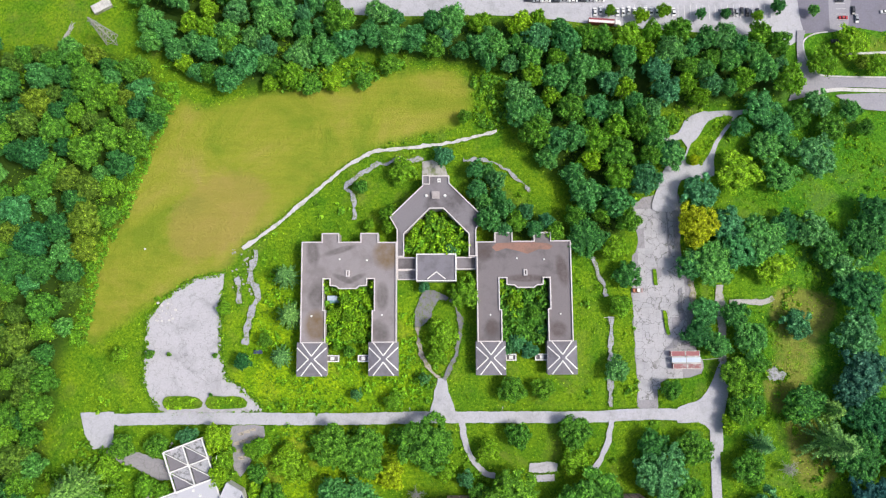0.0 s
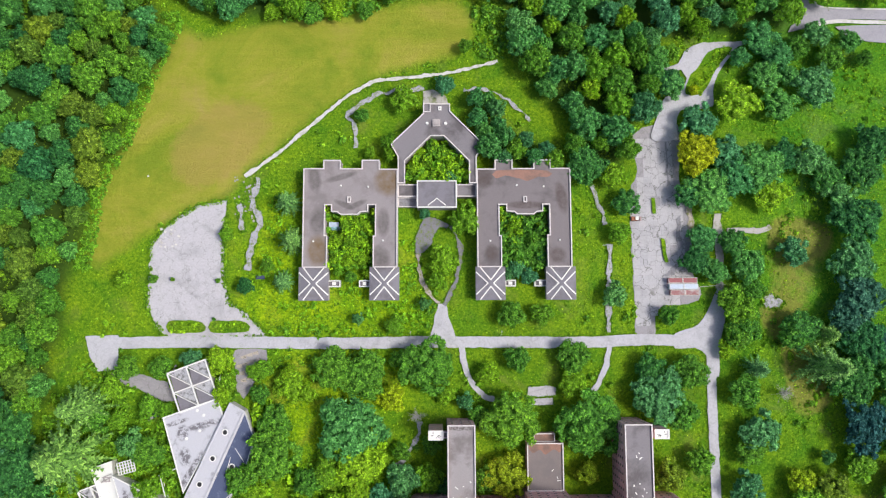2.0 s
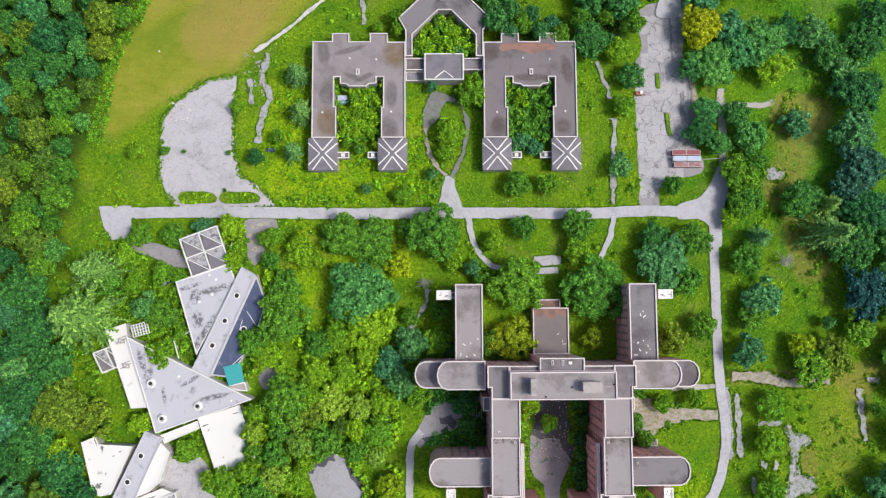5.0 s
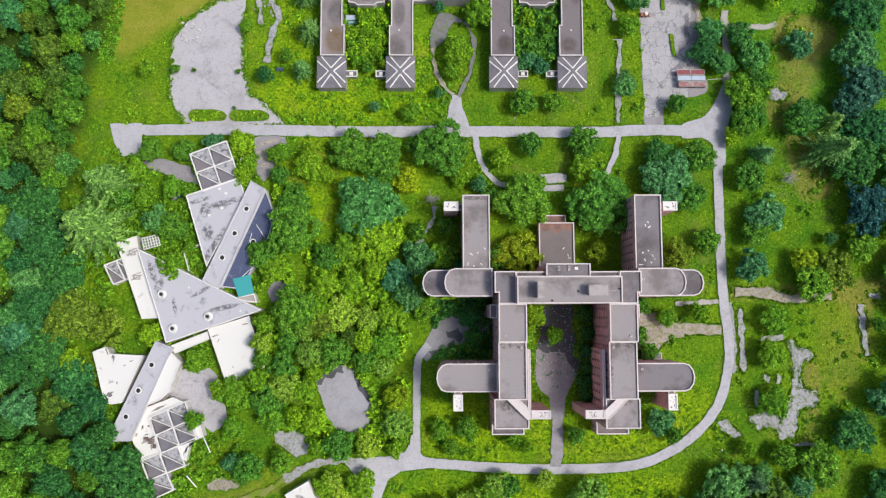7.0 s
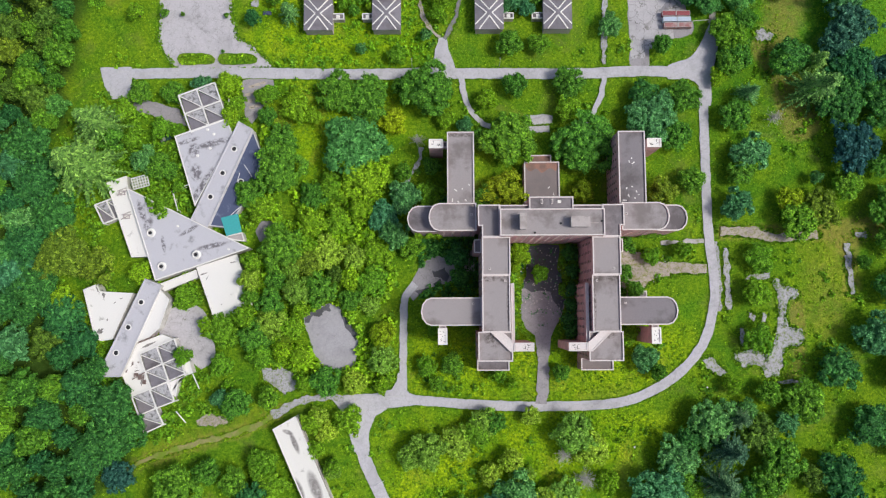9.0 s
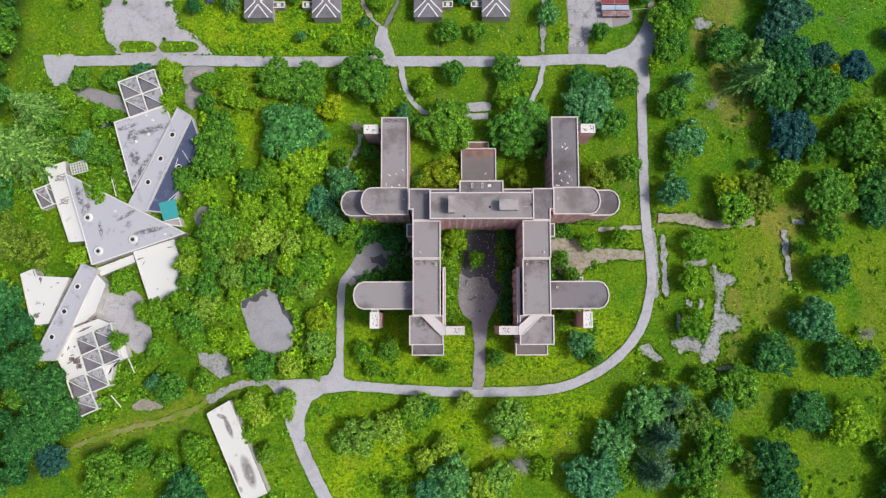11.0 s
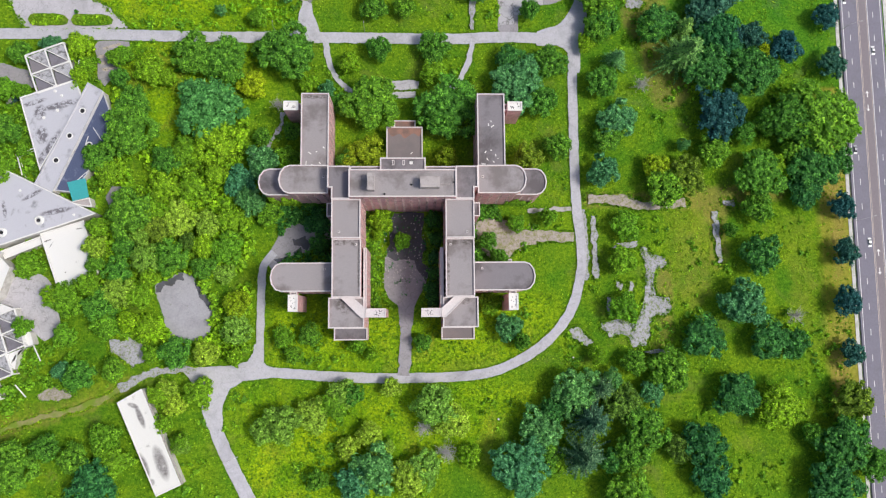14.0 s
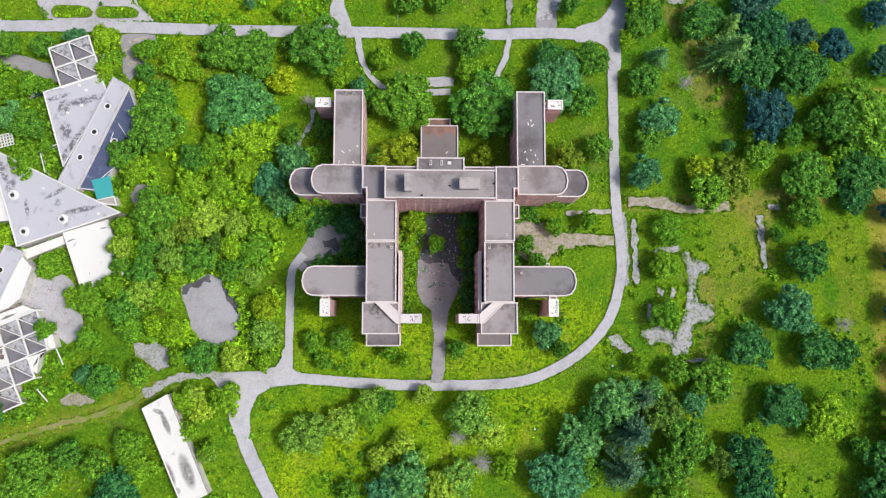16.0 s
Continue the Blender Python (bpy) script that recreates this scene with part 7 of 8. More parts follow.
undergrowth("court_bushes", "mid-green bushes growing in the court", LEAF["GREEN"], 900, (28, -2, 56, 30), 1.9, 3.0, 0.5, 25, lambda x, y: in_any(x, y, COURTS_B), 20)
undergrowth("court_saplings", "bright yellow-green saplings in the courts", LEAF["BRIGHT"], 1500, (-56, -2, 56, 64), 2.0, 3.3, 0.3, 35, lambda x, y: (in_any(x, y, COURTS) & (np.hypot(x + 50.0, y - 20.2) > 4.2)) | (in_any(x, y, COURTS_B) & (x < 41) & (y > 10)), 55)
undergrowth("front_weeds", "tall bright yellow-green weeds before the low building", LEAF["BRIGHT"], 900, (-95, -33, 20, 40), 1.5, 1.0, 0.5, 36, lambda x, y: (inside(x, y, GLOW_LAWN_C) | inside(x, y, GLOW_LAWN_D)) & free(x, y, 0.6) & (wild(x, y, -0.05)), 12)
undergrowth("field_scrub", "green scrub along the top of the field", LEAF["GREEN"], 1500, (-100, 80, 50, 150), 1.9, 1.4, 0.5, 41, lambda x, y: in_any(x, y, [SCRUB_N, SCRUB_NE]) & free(x, y, 1.0), 14)
undergrowth("field_edge_weeds", "yellow-green weeds along the top of the field", LEAF["LIGHT"], 1300, (-100, 80, 50, 150), 1.5, 1.2, 0.5, 42, lambda x, y: in_any(x, y, [SCRUB_N, SCRUB_NE]) & free(x, y, 1.0), 12)
FIELD_SIDE = [(-174, 4), (-168, 42), (-155, 70), (-147, 93), (-134, 125)]
undergrowth("field_side_weeds", "bright yellow-green weeds between the wood and the field", LEAF["LIGHT"], 5200, (-185, -5, -120, 130), 1.3, 1.0, 0.5, 43, lambda x, y: near_line(x, y, FIELD_SIDE, 6.0) & ~in_any(x, y, WOODS), 11)
undergrowth("lawn_tussocks", "rank tussocks of yellow-green grass on the lawns", WEED, 40000, (-95, -300, 135, 40), 0.55, 0.5, 0.8, 44, lambda x, y: in_any(x, y, [GLOW_LAWN, GLOW_LAWN_B, GLOW_LAWN_C, GLOW_LAWN_E]) & free(x, y, 0.5), 4)


def fringe(x, y):
    """Along the broken rims of the sunken slabs and walks."""
    r = np.zeros(x.shape, bool)
    for c in [PAD_A, PAD_E, PAD_H, PAD_B, PAD_C, PAD_D, PAD_F, PATIO_S, LOT_WEST] + PAD_BITS:
        r |= near_line(x, y, c + c[:1], 1.3)
    for c, w in ((WALK_L, 2.1), (WALK_K, 2.5), (WALK_O, 1.2), (WALK_P, 1.3), (WALK_D, 1.1), (WALK_Q, 1.3), (WALK_R, 1.1), (TRACK, 1.3), (LOOP_WEST, 1.1), (LOOP_EAST, 1.4)):
        r |= near_line(x, y, c, w + 0.7) & ~near_line(x, y, c, w - 0.7)
    return r & np.array([noise.noise((a * 0.3, b * 0.3, 4.0)) > -0.15 for a, b in zip(x, y)])


undergrowth("fringe_weeds", "low weeds creeping over the rims of sunken slabs", WEED, 50000, (80, -192, 215, -110), 0.62, 0.3, 0.9, 45, fringe, 4)
undergrowth("fringe_weeds", "low weeds creeping over the rims of old paths", WEED, 70000, (-145, -35, 175, 48), 0.62, 0.3, 0.9, 47, fringe, 4)
undergrowth("fringe_weeds", "low weeds creeping over the rims of the track", WEED, 26000, (-160, -236, -40, -178), 0.62, 0.3, 0.9, 48, fringe, 4)
undergrowth("court_weeds", "dark weed clumps in the cracks of the forecourt", LEAF["DARK"], 900, (40, -162, 61, -124), 0.6, 0.6, 0.6, 46, lambda x, y: np.array([noise.noise((a * 0.28, b * 0.28, 6.0)) > 0.22 for a, b in zip(x, y)]), 5)
undergrowth("hedge", "overgrown hedge bushes on the paved islands", LEAF["LIGHT"], 26000, (-130, -40, 150, 112), 0.9, 1.4, 0.7, 26, lambda x, y: near_line(x, y, ISLANDS[0][0], 1.8) | near_line(x, y, ISLANDS[1][0], 1.8) | near_line(x, y, ISLANDS[2][0], 3.0), 14)


def ivy(box, count, seed, material, label):
    """Creeper on a wall: leaves in a thin sheet that thins out upwards and at its sides; box is x0, x1, y, height."""
    rng = np.random.default_rng(seed)
    x0, x1, y, top = box
    x, z = rng.uniform(x0, x1, count), top * rng.uniform(0, 1, count) ** 1.4
    edge = np.array([noise.noise((a * 0.35, 0.0, seed)) for a in x])
    ok = z < top * (0.75 + 0.6 * edge)
    x, z = x[ok], z[ok]
    c = np.stack([x, y - rng.uniform(0.05, 0.4, len(x)), z], 1)
    v, f = leaflets(rng, c, np.tile([0.0, -0.8, 0.5], (len(x), 1)), rng.uniform(0.5, 1.2, len(x)))
    me = bpy.data.meshes.new("ivy")
    me.from_pydata(v.tolist(), [], f.tolist())
    me.materials.append(material)
    tagged(new("ivy", me), label, "creeper", kind="stuff")


ivy((-11.0, 1.5, -118.9, 21.0), 1500, 71, LEAF["LIGHT"], "yellow-green creeper climbing the brick wing")
ivy((97.5, 109.0, -118.9, 15.0), 900, 72, LEAF["LIGHT"], "yellow-green creeper on the lower brick wing")
ivy((2.0, 17.0, -118.95, 7.0), 700, 73, LEAF["GREEN"], "green creeper at the foot of the brick wing")


def verge_weeds():
    """Small weeds creeping over the edges of the old roads and paths."""
    rng = np.random.default_rng(51)
    X, Y = [], []
    for pts, w in PAVED_LINES:
        d = np.diff(pts, axis=0)
        n = np.stack([-d[:, 1], d[:, 0]], 1) / (np.linalg.norm(d, axis=1, keepdims=True) + 1e-9)
        for _ in range(6):
            p = pts[:-1] + d * rng.uniform(0, 1, (len(d), 1)) + n * (rng.choice((-1, 1), (len(d), 1)) * (w + rng.normal(0.45, 0.2, (len(d), 1))))
            X.append(p[:, 0])
            Y.append(p[:, 1])
    for c in PAVED_AREAS:
        c = np.asarray(c)
        if len(c) < 12:
            continue
        d = np.roll(c, -1, 0) - c
        for _ in range(5):
            p = c + d * rng.uniform(0, 1, (len(d), 1)) + rng.normal(0, 0.35, c.shape)
            X.append(p[:, 0])
            Y.append(p[:, 1])
    x, y = np.concatenate(X), np.concatenate(Y)
    ok = (x < 150) & (y < 150) & (y > -300) & free(x, y, 0.02)
    x, y = x[ok], y[ok]
    n, per = len(x), 3
    s = np.repeat(rng.uniform(0.15, 0.36, n), per)
    d = rng.normal(size=(n * per, 3))
    d[:, 2] = np.abs(d[:, 2]) + 0.4
    d /= np.linalg.norm(d, axis=1, keepdims=True)
    c = np.stack([np.repeat(x, per), np.repeat(y, per), np.full(n * per, 0.2)], 1) + d * s[:, None] * np.array([1, 1, 0.4])
    v, f = leaflets(rng, c, d, 1.3 * s)
    me = bpy.data.meshes.new("verge_weeds")
    me.from_pydata(v.tolist(), [], f.tolist())
    me.materials.append(WEED)
    tagged(new("verge_weeds", me), "low green weeds creeping over the road edges", "vegetation", kind="stuff")


verge_weeds()


# ---- vehicles and small things ----
def car_proto():
    """A saloon: lower body, cabin, glass, four wheels, lamps; 4.6 m long along y."""
    c = thing("car", (0, 0, 0), "parked car with glossy paint", "car", "parked cars")
    bm = bmesh.new()
    prof = [(-2.3, 0.35), (-2.3, 0.75), (-1.5, 0.92), (1.6, 0.95), (2.25, 0.85), (2.3, 0.35)]
    rows = []
    for x in (-0.88, -0.78, 0.78, 0.88):
        k = 0.0 if abs(x) < 0.8 else -0.06
        rows.append([bm.verts.new((x, y, z + (k if z > 0.5 else 0))) for y, z in prof])
    for a, b in zip(rows, rows[1:]):
        for i in range(len(prof) - 1):
            bm.faces.new((a[i], b[i], b[i + 1], a[i + 1]))
        bm.faces.new((a[0], a[-1], b[-1], b[0]))
    bm.faces.new(rows[0])
    bm.faces.new(rows[-1][::-1])
    part("body", bm, CAR, c)
    bm = bmesh.new()
    lo = [bm.verts.new(p) for p in ((-0.78, -1.35, 0.9), (0.78, -1.35, 0.9), (0.78, 1.35, 0.93), (-0.78, 1.35, 0.93))]
    hi = [bm.verts.new(p) for p in ((-0.62, -0.6, 1.42), (0.62, -0.6, 1.42), (0.62, 0.75, 1.45), (-0.62, 0.75, 1.45))]
    for i in range(4):
        bm.faces.new((lo[i], lo[(i + 1) % 4], hi[(i + 1) % 4], hi[i]))
    part("glass", bm, GLASS, c)
    mesh_object("cabin_roof", *box_data(-0.63, -0.62, 1.41, 0.63, 0.77, 1.48), CAR, c)
    for x in (-0.82, 0.82):
        for y in (-1.4, 1.4):
            v, f = tube_data(0, 0, -0.1, 0.1, 0.33, 0.33, 12)
            w = mesh_object("wheel", [(x + c2, y + a, 0.33 + b) for a, b, c2 in v], f + [tuple(range(11, -1, -1))], RUBBER, c)
            v, f = tube_data(0, 0, -0.115, 0.115, 0.2, 0.2, 10)
            mesh_object("rim", [(x + c2, y + a, 0.33 + b) for a, b, c2 in v], f + [tuple(range(9, -1, -1))], STEEL, w)
    for x in (-0.6, 0.6):
        mesh_object("headlight", *box_data(x - 0.2, -2.32, 0.62, x + 0.2, -2.28, 0.76), WHITE, c)
        mesh_object("tail_light", *box_data(x - 0.2, 2.27, 0.66, x + 0.2, 2.32, 0.8), RED, c)
    return c


CAR_PROTO = [None]


def add_car(x, y, turn, colour, label, z=0.1):
    m = Matrix.Translation((x, y, z)) @ Matrix.Rotation(radians(turn), 4, "Z")
    if CAR_PROTO[0] is None:
        CAR_PROTO[0] = car_proto()
        CAR_PROTO[0].matrix_basis = m
        ob = CAR_PROTO[0]
    else:
        ob = copy_thing(CAR_PROTO[0], m)
    tagged(ob, label)
    for ch in ob.children:
        ch.color = (*colour, 1)
    return ob


WHITE_CAR, DARK_CAR, RED_CAR, SILVER_CAR = (0.75, 0.75, 0.76), (0.03, 0.035, 0.05), (0.45, 0.03, 0.04), (0.35, 0.36, 0.40)
add_car(283.9, -41.5, 2, WHITE_CAR, "white car on the wide street")
add_car(270.9, -15.0, 1, WHITE_CAR, "white car in the kerb lane of the street")
add_car(275.4, -138.0, 1, WHITE_CAR, "white car on the lane of the street")
add_car(271.4, -92.0, 1, SILVER_CAR, "silver car in the kerb lane of the street")
CARS = random.Random(8)
for i in range(15):
    add_car(82 + 2.9 * i, 167 + CARS.uniform(-0.5, 0.5), 0 if i % 2 else 180, WHITE_CAR if i not in (3, 8) else DARK_CAR, "white vehicle in the car park row" if i not in (3, 8) else "dark car in the car park row")
for i in range(8):
    add_car(147 + 2.7 * i, 166.5 + CARS.uniform(-0.4, 0.4), 0, DARK_CAR if i % 3 else SILVER_CAR, "dark car in the car park row" if i % 3 else "silver car in the car park row")
for i in range(9):
    add_car(48 + 4.6 * i, 173 + CARS.uniform(-0.3, 0.3), 90, (DARK_CAR, SILVER_CAR, WHITE_CAR)[i % 3], ("dark", "silver", "white")[i % 3] + " car parked along the lot")
for x, y, a, c, w in ((210.0, 163.4, 90, RED_CAR, "red"), (205.0, 150.8, 92, DARK_CAR, "dark blue"), (215.6, 167.4, 0, DARK_CAR, "dark"), (208.7, 172.9, 90, DARK_CAR, "dark"), (217.0, 163.0, 0, SILVER_CAR, "silver"), (232.0, 166.5, 90, WHITE_CAR, "white")):
    add_car(x, y, a, c, w + " car in the small marked car park")
for k in range(8):
    tagged(mesh_object("bay_line", *box_data(206.5 + 0.01 * k, 156.5 + 2.9 * k, LEVEL[0], 211.5, 156.65 + 2.9 * k, LEVEL[0] + 0.02), PAINT_WHITE), "white painted parking bay line", "marking", "bay lines", "structure")
for k in range(30):
    tagged(mesh_object("bay_line", *box_data(80 + 3.2 * k, 163, LEVEL[0], 80.18 + 3.2 * k, 170.5, LEVEL[0] + 0.02), PAINT_WHITE), "white painted parking bay line", "marking", "bay lines", "structure")


def container(x, y, paint, label):
    """A trailer box with a ribbed roof, rails, corner posts and wheels; 7.3 m long along x."""
    c = thing("box_trailer", (x, y, 0.1), label, "trailer", "box trailers")
    L, w, h = 3.35, 1.2, 3.2
    mesh_object("body", *box_data(-L, -w, 0.9, L, w, h), paint, c)
    for s in (-1, 1):
        mesh_object("roof_rail", *box_data(-L, s * w - 0.08, h, L, s * w + 0.08, h + 0.1), STEEL, c)
        mesh_object("end_rail", *box_data(s * L - 0.08, -w, h, s * L + 0.08, w, h + 0.1), STEEL, c)
    for k in range(9):
        mesh_object("roof_rib", *box_data(-3.05 + 0.72 * k, -w + 0.1, h, -2.95 + 0.72 * k, w - 0.1, h + 0.05), paint, c)
    for a in (-2.4, 2.4):
        for s in (-1, 1):
            v, f = tube_data(0, 0, -0.14, 0.14, 0.48, 0.48, 12)
            w = mesh_object("wheel", [(a + p, s * 0.95 + r, 0.48 + q) for p, q, r in v], f + [tuple(range(11, -1, -1))], RUBBER, c)
            v, f = tube_data(0, 0, -0.155, 0.155, 0.27, 0.27, 10)
            mesh_object("rim", [(a + p, s * 0.95 + r, 0.48 + q) for p, q, r in v], f + [tuple(range(9, -1, -1))], STEEL, w)
    return c


for row, (paint, word) in enumerate(((RED, "faded red"), (SILVER, "pale blue"), (RUST, "rusty pink"))):
    for col in range(2):
        container(115.6 + 7.0 * col + 0.4 * row, -7.0 - 3.0 * row, paint, word + " box trailer parked in a row on the old lot")


def semi_trailer(x, y, turn):
    """A long box trailer with a cab, on the edge of the northern car park."""
    c = thing("semi_trailer", (x, y, 0.25), "long white and red semi-trailer parked at the lot edge", "truck")
    c.rotation_euler = (0, 0, radians(turn))
    mesh_object("body", *box_data(-7.5, -1.25, 1.1, 5.5, 1.25, 3.9), RED, c)
    mesh_object("roof", *box_data(-7.5, -1.05, 3.9, 5.5, 0.2, 3.98), WHITE, c)
    mesh_object("cab", *join_data(box_data(6.2, -1.2, 0.7, 8.4, 1.2, 3.2), box_data(8.4, -1.1, 0.7, 9.2, 1.1, 1.9)), WHITE, c)
    for a in (-6.4, -5.2, 4.6, 7.6):
        for s in (-1, 1):
            v, f = tube_data(0, 0, -0.15, 0.15, 0.5, 0.5, 12)
            mesh_object("wheel", [(a + p, s * 1.0 + r, 0.5 + q) for p, q, r in v], f + [tuple(range(11, -1, -1))], RUBBER, c)


semi_trailer(85.5, 160.4, -4)


def digger():
    """The small orange machine by the lot's edge."""
    d = thing("loader", (97.8, 23.6, 0.1), "small orange loader standing at the lot edge", "vehicle")
    mesh_object("body", *join_data(box_data(-2.2, -0.9, 0.5, 0.9, 0.9, 1.5), box_data(-1.9, -0.7, 1.5, -0.5, 0.7, 1.7)), ORANGE, d)
    mesh_object("cab", *join_data(box_data(-0.4, -0.75, 1.5, 0.9, 0.75, 2.6), box_data(-0.5, -0.85, 2.6, 1.0, 0.85, 2.75)), WHITE, d)
    mesh_object("bucket", *join_data(bar_data((0.9, -0.7, 1.2), (2.2, -0.7, 0.9), 0.2, 0.3), bar_data((0.9, 0.7, 1.2), (2.2, 0.7, 0.9), 0.2, 0.3), box_data(2.1, -1.0, 0.2, 2.8, 1.0, 0.9)), RUST, d)
    for x in (-1.5, 0.5):
        for s in (-1, 1):
            v, f = tube_data(0, 0, -0.18, 0.18, 0.5, 0.5, 12)
            mesh_object("wheel", [(x + p, s * 0.95 + r, 0.5 + q) for p, q, r in v], f + [tuple(range(11, -1, -1))], RUBBER, d)


digger()


def pylon(x, y):
    """A lattice power pylon with three cross arms."""
    p = thing("power_pylon", (x, y, 0), "pale steel lattice power pylon in the clearing", "pylon")
    def corner(k, z):
        r = 2.5 * (1 - z / 26.5) + 0.15
        return (r * (1 if k in (0, 3) else -1), r * (1 if k < 2 else -1), z)
    for k in range(4):
        mesh_object("leg", *limb(corner(k, 0), corner(k, 26), 0.22, 0.14, 5), DEAD, p)
        for j in range(7):
            a, b = 26 * j / 7, 26 * (j + 1) / 7
            mesh_object("brace", *join_data(limb(corner(k, a), corner((k + 1) % 4, b), 0.13, 0.13, 4), limb(corner((k + 1) % 4, a), corner(k, b), 0.13, 0.13, 4)), DEAD, p)
    for z, r in ((18, 2.6), (22, 2.2)):
        mesh_object("cross_arm", *join_data(limb((-r, 0, z), (r, 0, z), 0.22, 0.22, 5), limb((-r, 0, z), (0, 0.9, z + 1.4), 0.14, 0.14, 4), limb((r, 0, z), (0, -0.9, z + 1.4), 0.14, 0.14, 4)), DEAD, p)


pylon(-163.8, 152.4)


def ribbed_hut():
    """A pale hut with a roof of four ribbed sheets."""
    h = thing("hut", (-169.2, 169.7, 0), "pale weathered hut with a ribbed sheet roof", "hut")
    h.rotation_euler = (0, 0, radians(29))
    mesh_object("wall", *box_data(-4.8, -2.0, 0, 4.8, 2.0, 2.3), CONCRETE, h)
    for k in range(4):
        x = -4.9 + 2.45 * k
        sheet = mesh_object("roof_sheet", [(x, -2.2, 2.3), (x + 2.38, -2.2, 2.3), (x + 2.38, 2.2, 2.7), (x, 2.2, 2.7), (x, -2.2, 2.42), (x + 2.38, -2.2, 2.42), (x + 2.38, 2.2, 2.82), (x, 2.2, 2.82)], [(4, 5, 6, 7), (3, 2, 1, 0), (0, 1, 5, 4), (1, 2, 6, 5), (2, 3, 7, 6), (3, 0, 4, 7)], PALE_WALL, h)
        mesh_object("rib", *bar_data((x + 1.2, -2.2, 2.5), (x + 1.2, 2.2, 2.9), 0.12, 0.08), STEEL, sheet)


ribbed_hut()


def timber_heap():
    rnd = random.Random(17)
    items = []
    for _ in range(34):
        k = rnd.random()
        x, y = -188.6 + 4.6 * k + rnd.uniform(-0.8, 0.8), 151.5 + 9.6 * k + rnd.uniform(-1.0, 1.0)
        a, l = rnd.gauss(1.15, 0.35), rnd.uniform(1.5, 4.5)
        z = rnd.uniform(0.2, 0.9)
        items.append(limb((x - l / 2 * math.cos(a), y - l / 2 * math.sin(a), z), (x + l / 2 * math.cos(a), y + l / 2 * math.sin(a), z + rnd.uniform(-0.1, 0.5)), 0.16, 0.12, 5))
    tagged(mesh_object("timber_heap", *join_data(*items), DEAD), "heap of grey weathered poles in the clearing", "timber", kind="stuff")


timber_heap()


def street_lamp(x, y, turn, h=9.0, reach=3.0, label="grey steel street lamp beside the street"):
    l = thing("street_lamp", (x, y, 0), label, "street lamp", "street lamps")
    l.rotation_euler = (0, 0, radians(turn))
    mesh_object("pole", *tube_data(0, 0, 0, h, 0.12, 0.07, 8), STEEL, l)
    mesh_object("arm", *limb((0, 0, h - 0.1), (reach, 0, h + 0.3), 0.06, 0.05, 6), STEEL, l)
    head = mesh_object("lamp_head", *box_data(reach - 0.2, -0.18, h + 0.2, reach + 0.7, 0.18, h + 0.38), STEEL, l)
    mesh_object("lens", *box_data(reach - 0.05, -0.14, h + 0.14, reach + 0.6, 0.14, h + 0.197), GLASS, head)


street_lamp(266.9, -32.0, 15, 10.0, 6.0)
street_lamp(266.9, -128.0, 15, 10.0, 6.0)
street_lamp(-13.0, -33.0, 90, 7, 1.4, "thin grey lamp post beside the campus road")
street_lamp(30.5, -33.0, 90, 7, 1.4, "thin grey lamp post beside the campus road")


def marker(x, y, s=0.5):
    tagged(mesh_object("marker_post", *join_data(tube_data(x, y, 0, 1.0, 0.14, 0.12, 8), tube_data(x, y, 1.0, 1.25, s, s * 0.7, 8)), WHITE), "small white capped post standing in grass", "post", "marker posts")


for x, y in ((-142.3, 45.4), (93.0, -220.0), (128.8, -192.0), (42.0, -204.0)):
    marker(x, y)


def gate(x, y, turn, w):
    g = thing("barrier_gate", (x, y, 0), "low white pipe barrier gate across the lane", "gate", "barrier gates")
    g.rotation_euler = (0, 0, radians(turn))
    mesh_object("top_rail", *limb((-w / 2, 0, 1.0), (w / 2, 0, 1.0), 0.09, 0.09, 6), WHITE, g)
    mesh_object("low_rail", *limb((-w / 2, 0, 0.5), (w / 2, 0, 0.5), 0.06, 0.06, 6), WHITE, g)
    for k in (-1, 1):
        mesh_object("post", *tube_data(k * w / 2, 0, 0, 1.25, 0.12, 0.12, 8), WHITE, g)


gate(134.5, -9.6, 4, 12.0)
gate(83.6, 10.6, 0, 4.6)
gate(-29.0, -236.5, 25, 5.0)


def rubble(name, label, box, count, seed, material, size=0.35):
    rng = random.Random(seed)
    items = []
    for _ in range(count):
        x, y = rng.uniform(box[0], box[2]), rng.uniform(box[1], box[3])
        s = size * rng.uniform(0.4, 1.5)
        items.append(prism_data([(x + s * rng.uniform(0.5, 1) * math.cos(a), y + s * rng.uniform(0.5, 1) * math.sin(a)) for a in (0.3, 1.6, 2.9, 4.2, 5.4)], 0, 0.2 + s * rng.uniform(0.3, 0.9)))
    v, f = join_data(*items)
    tagged(mesh_object(name, v, f, material), label, "rubble", kind="stuff")


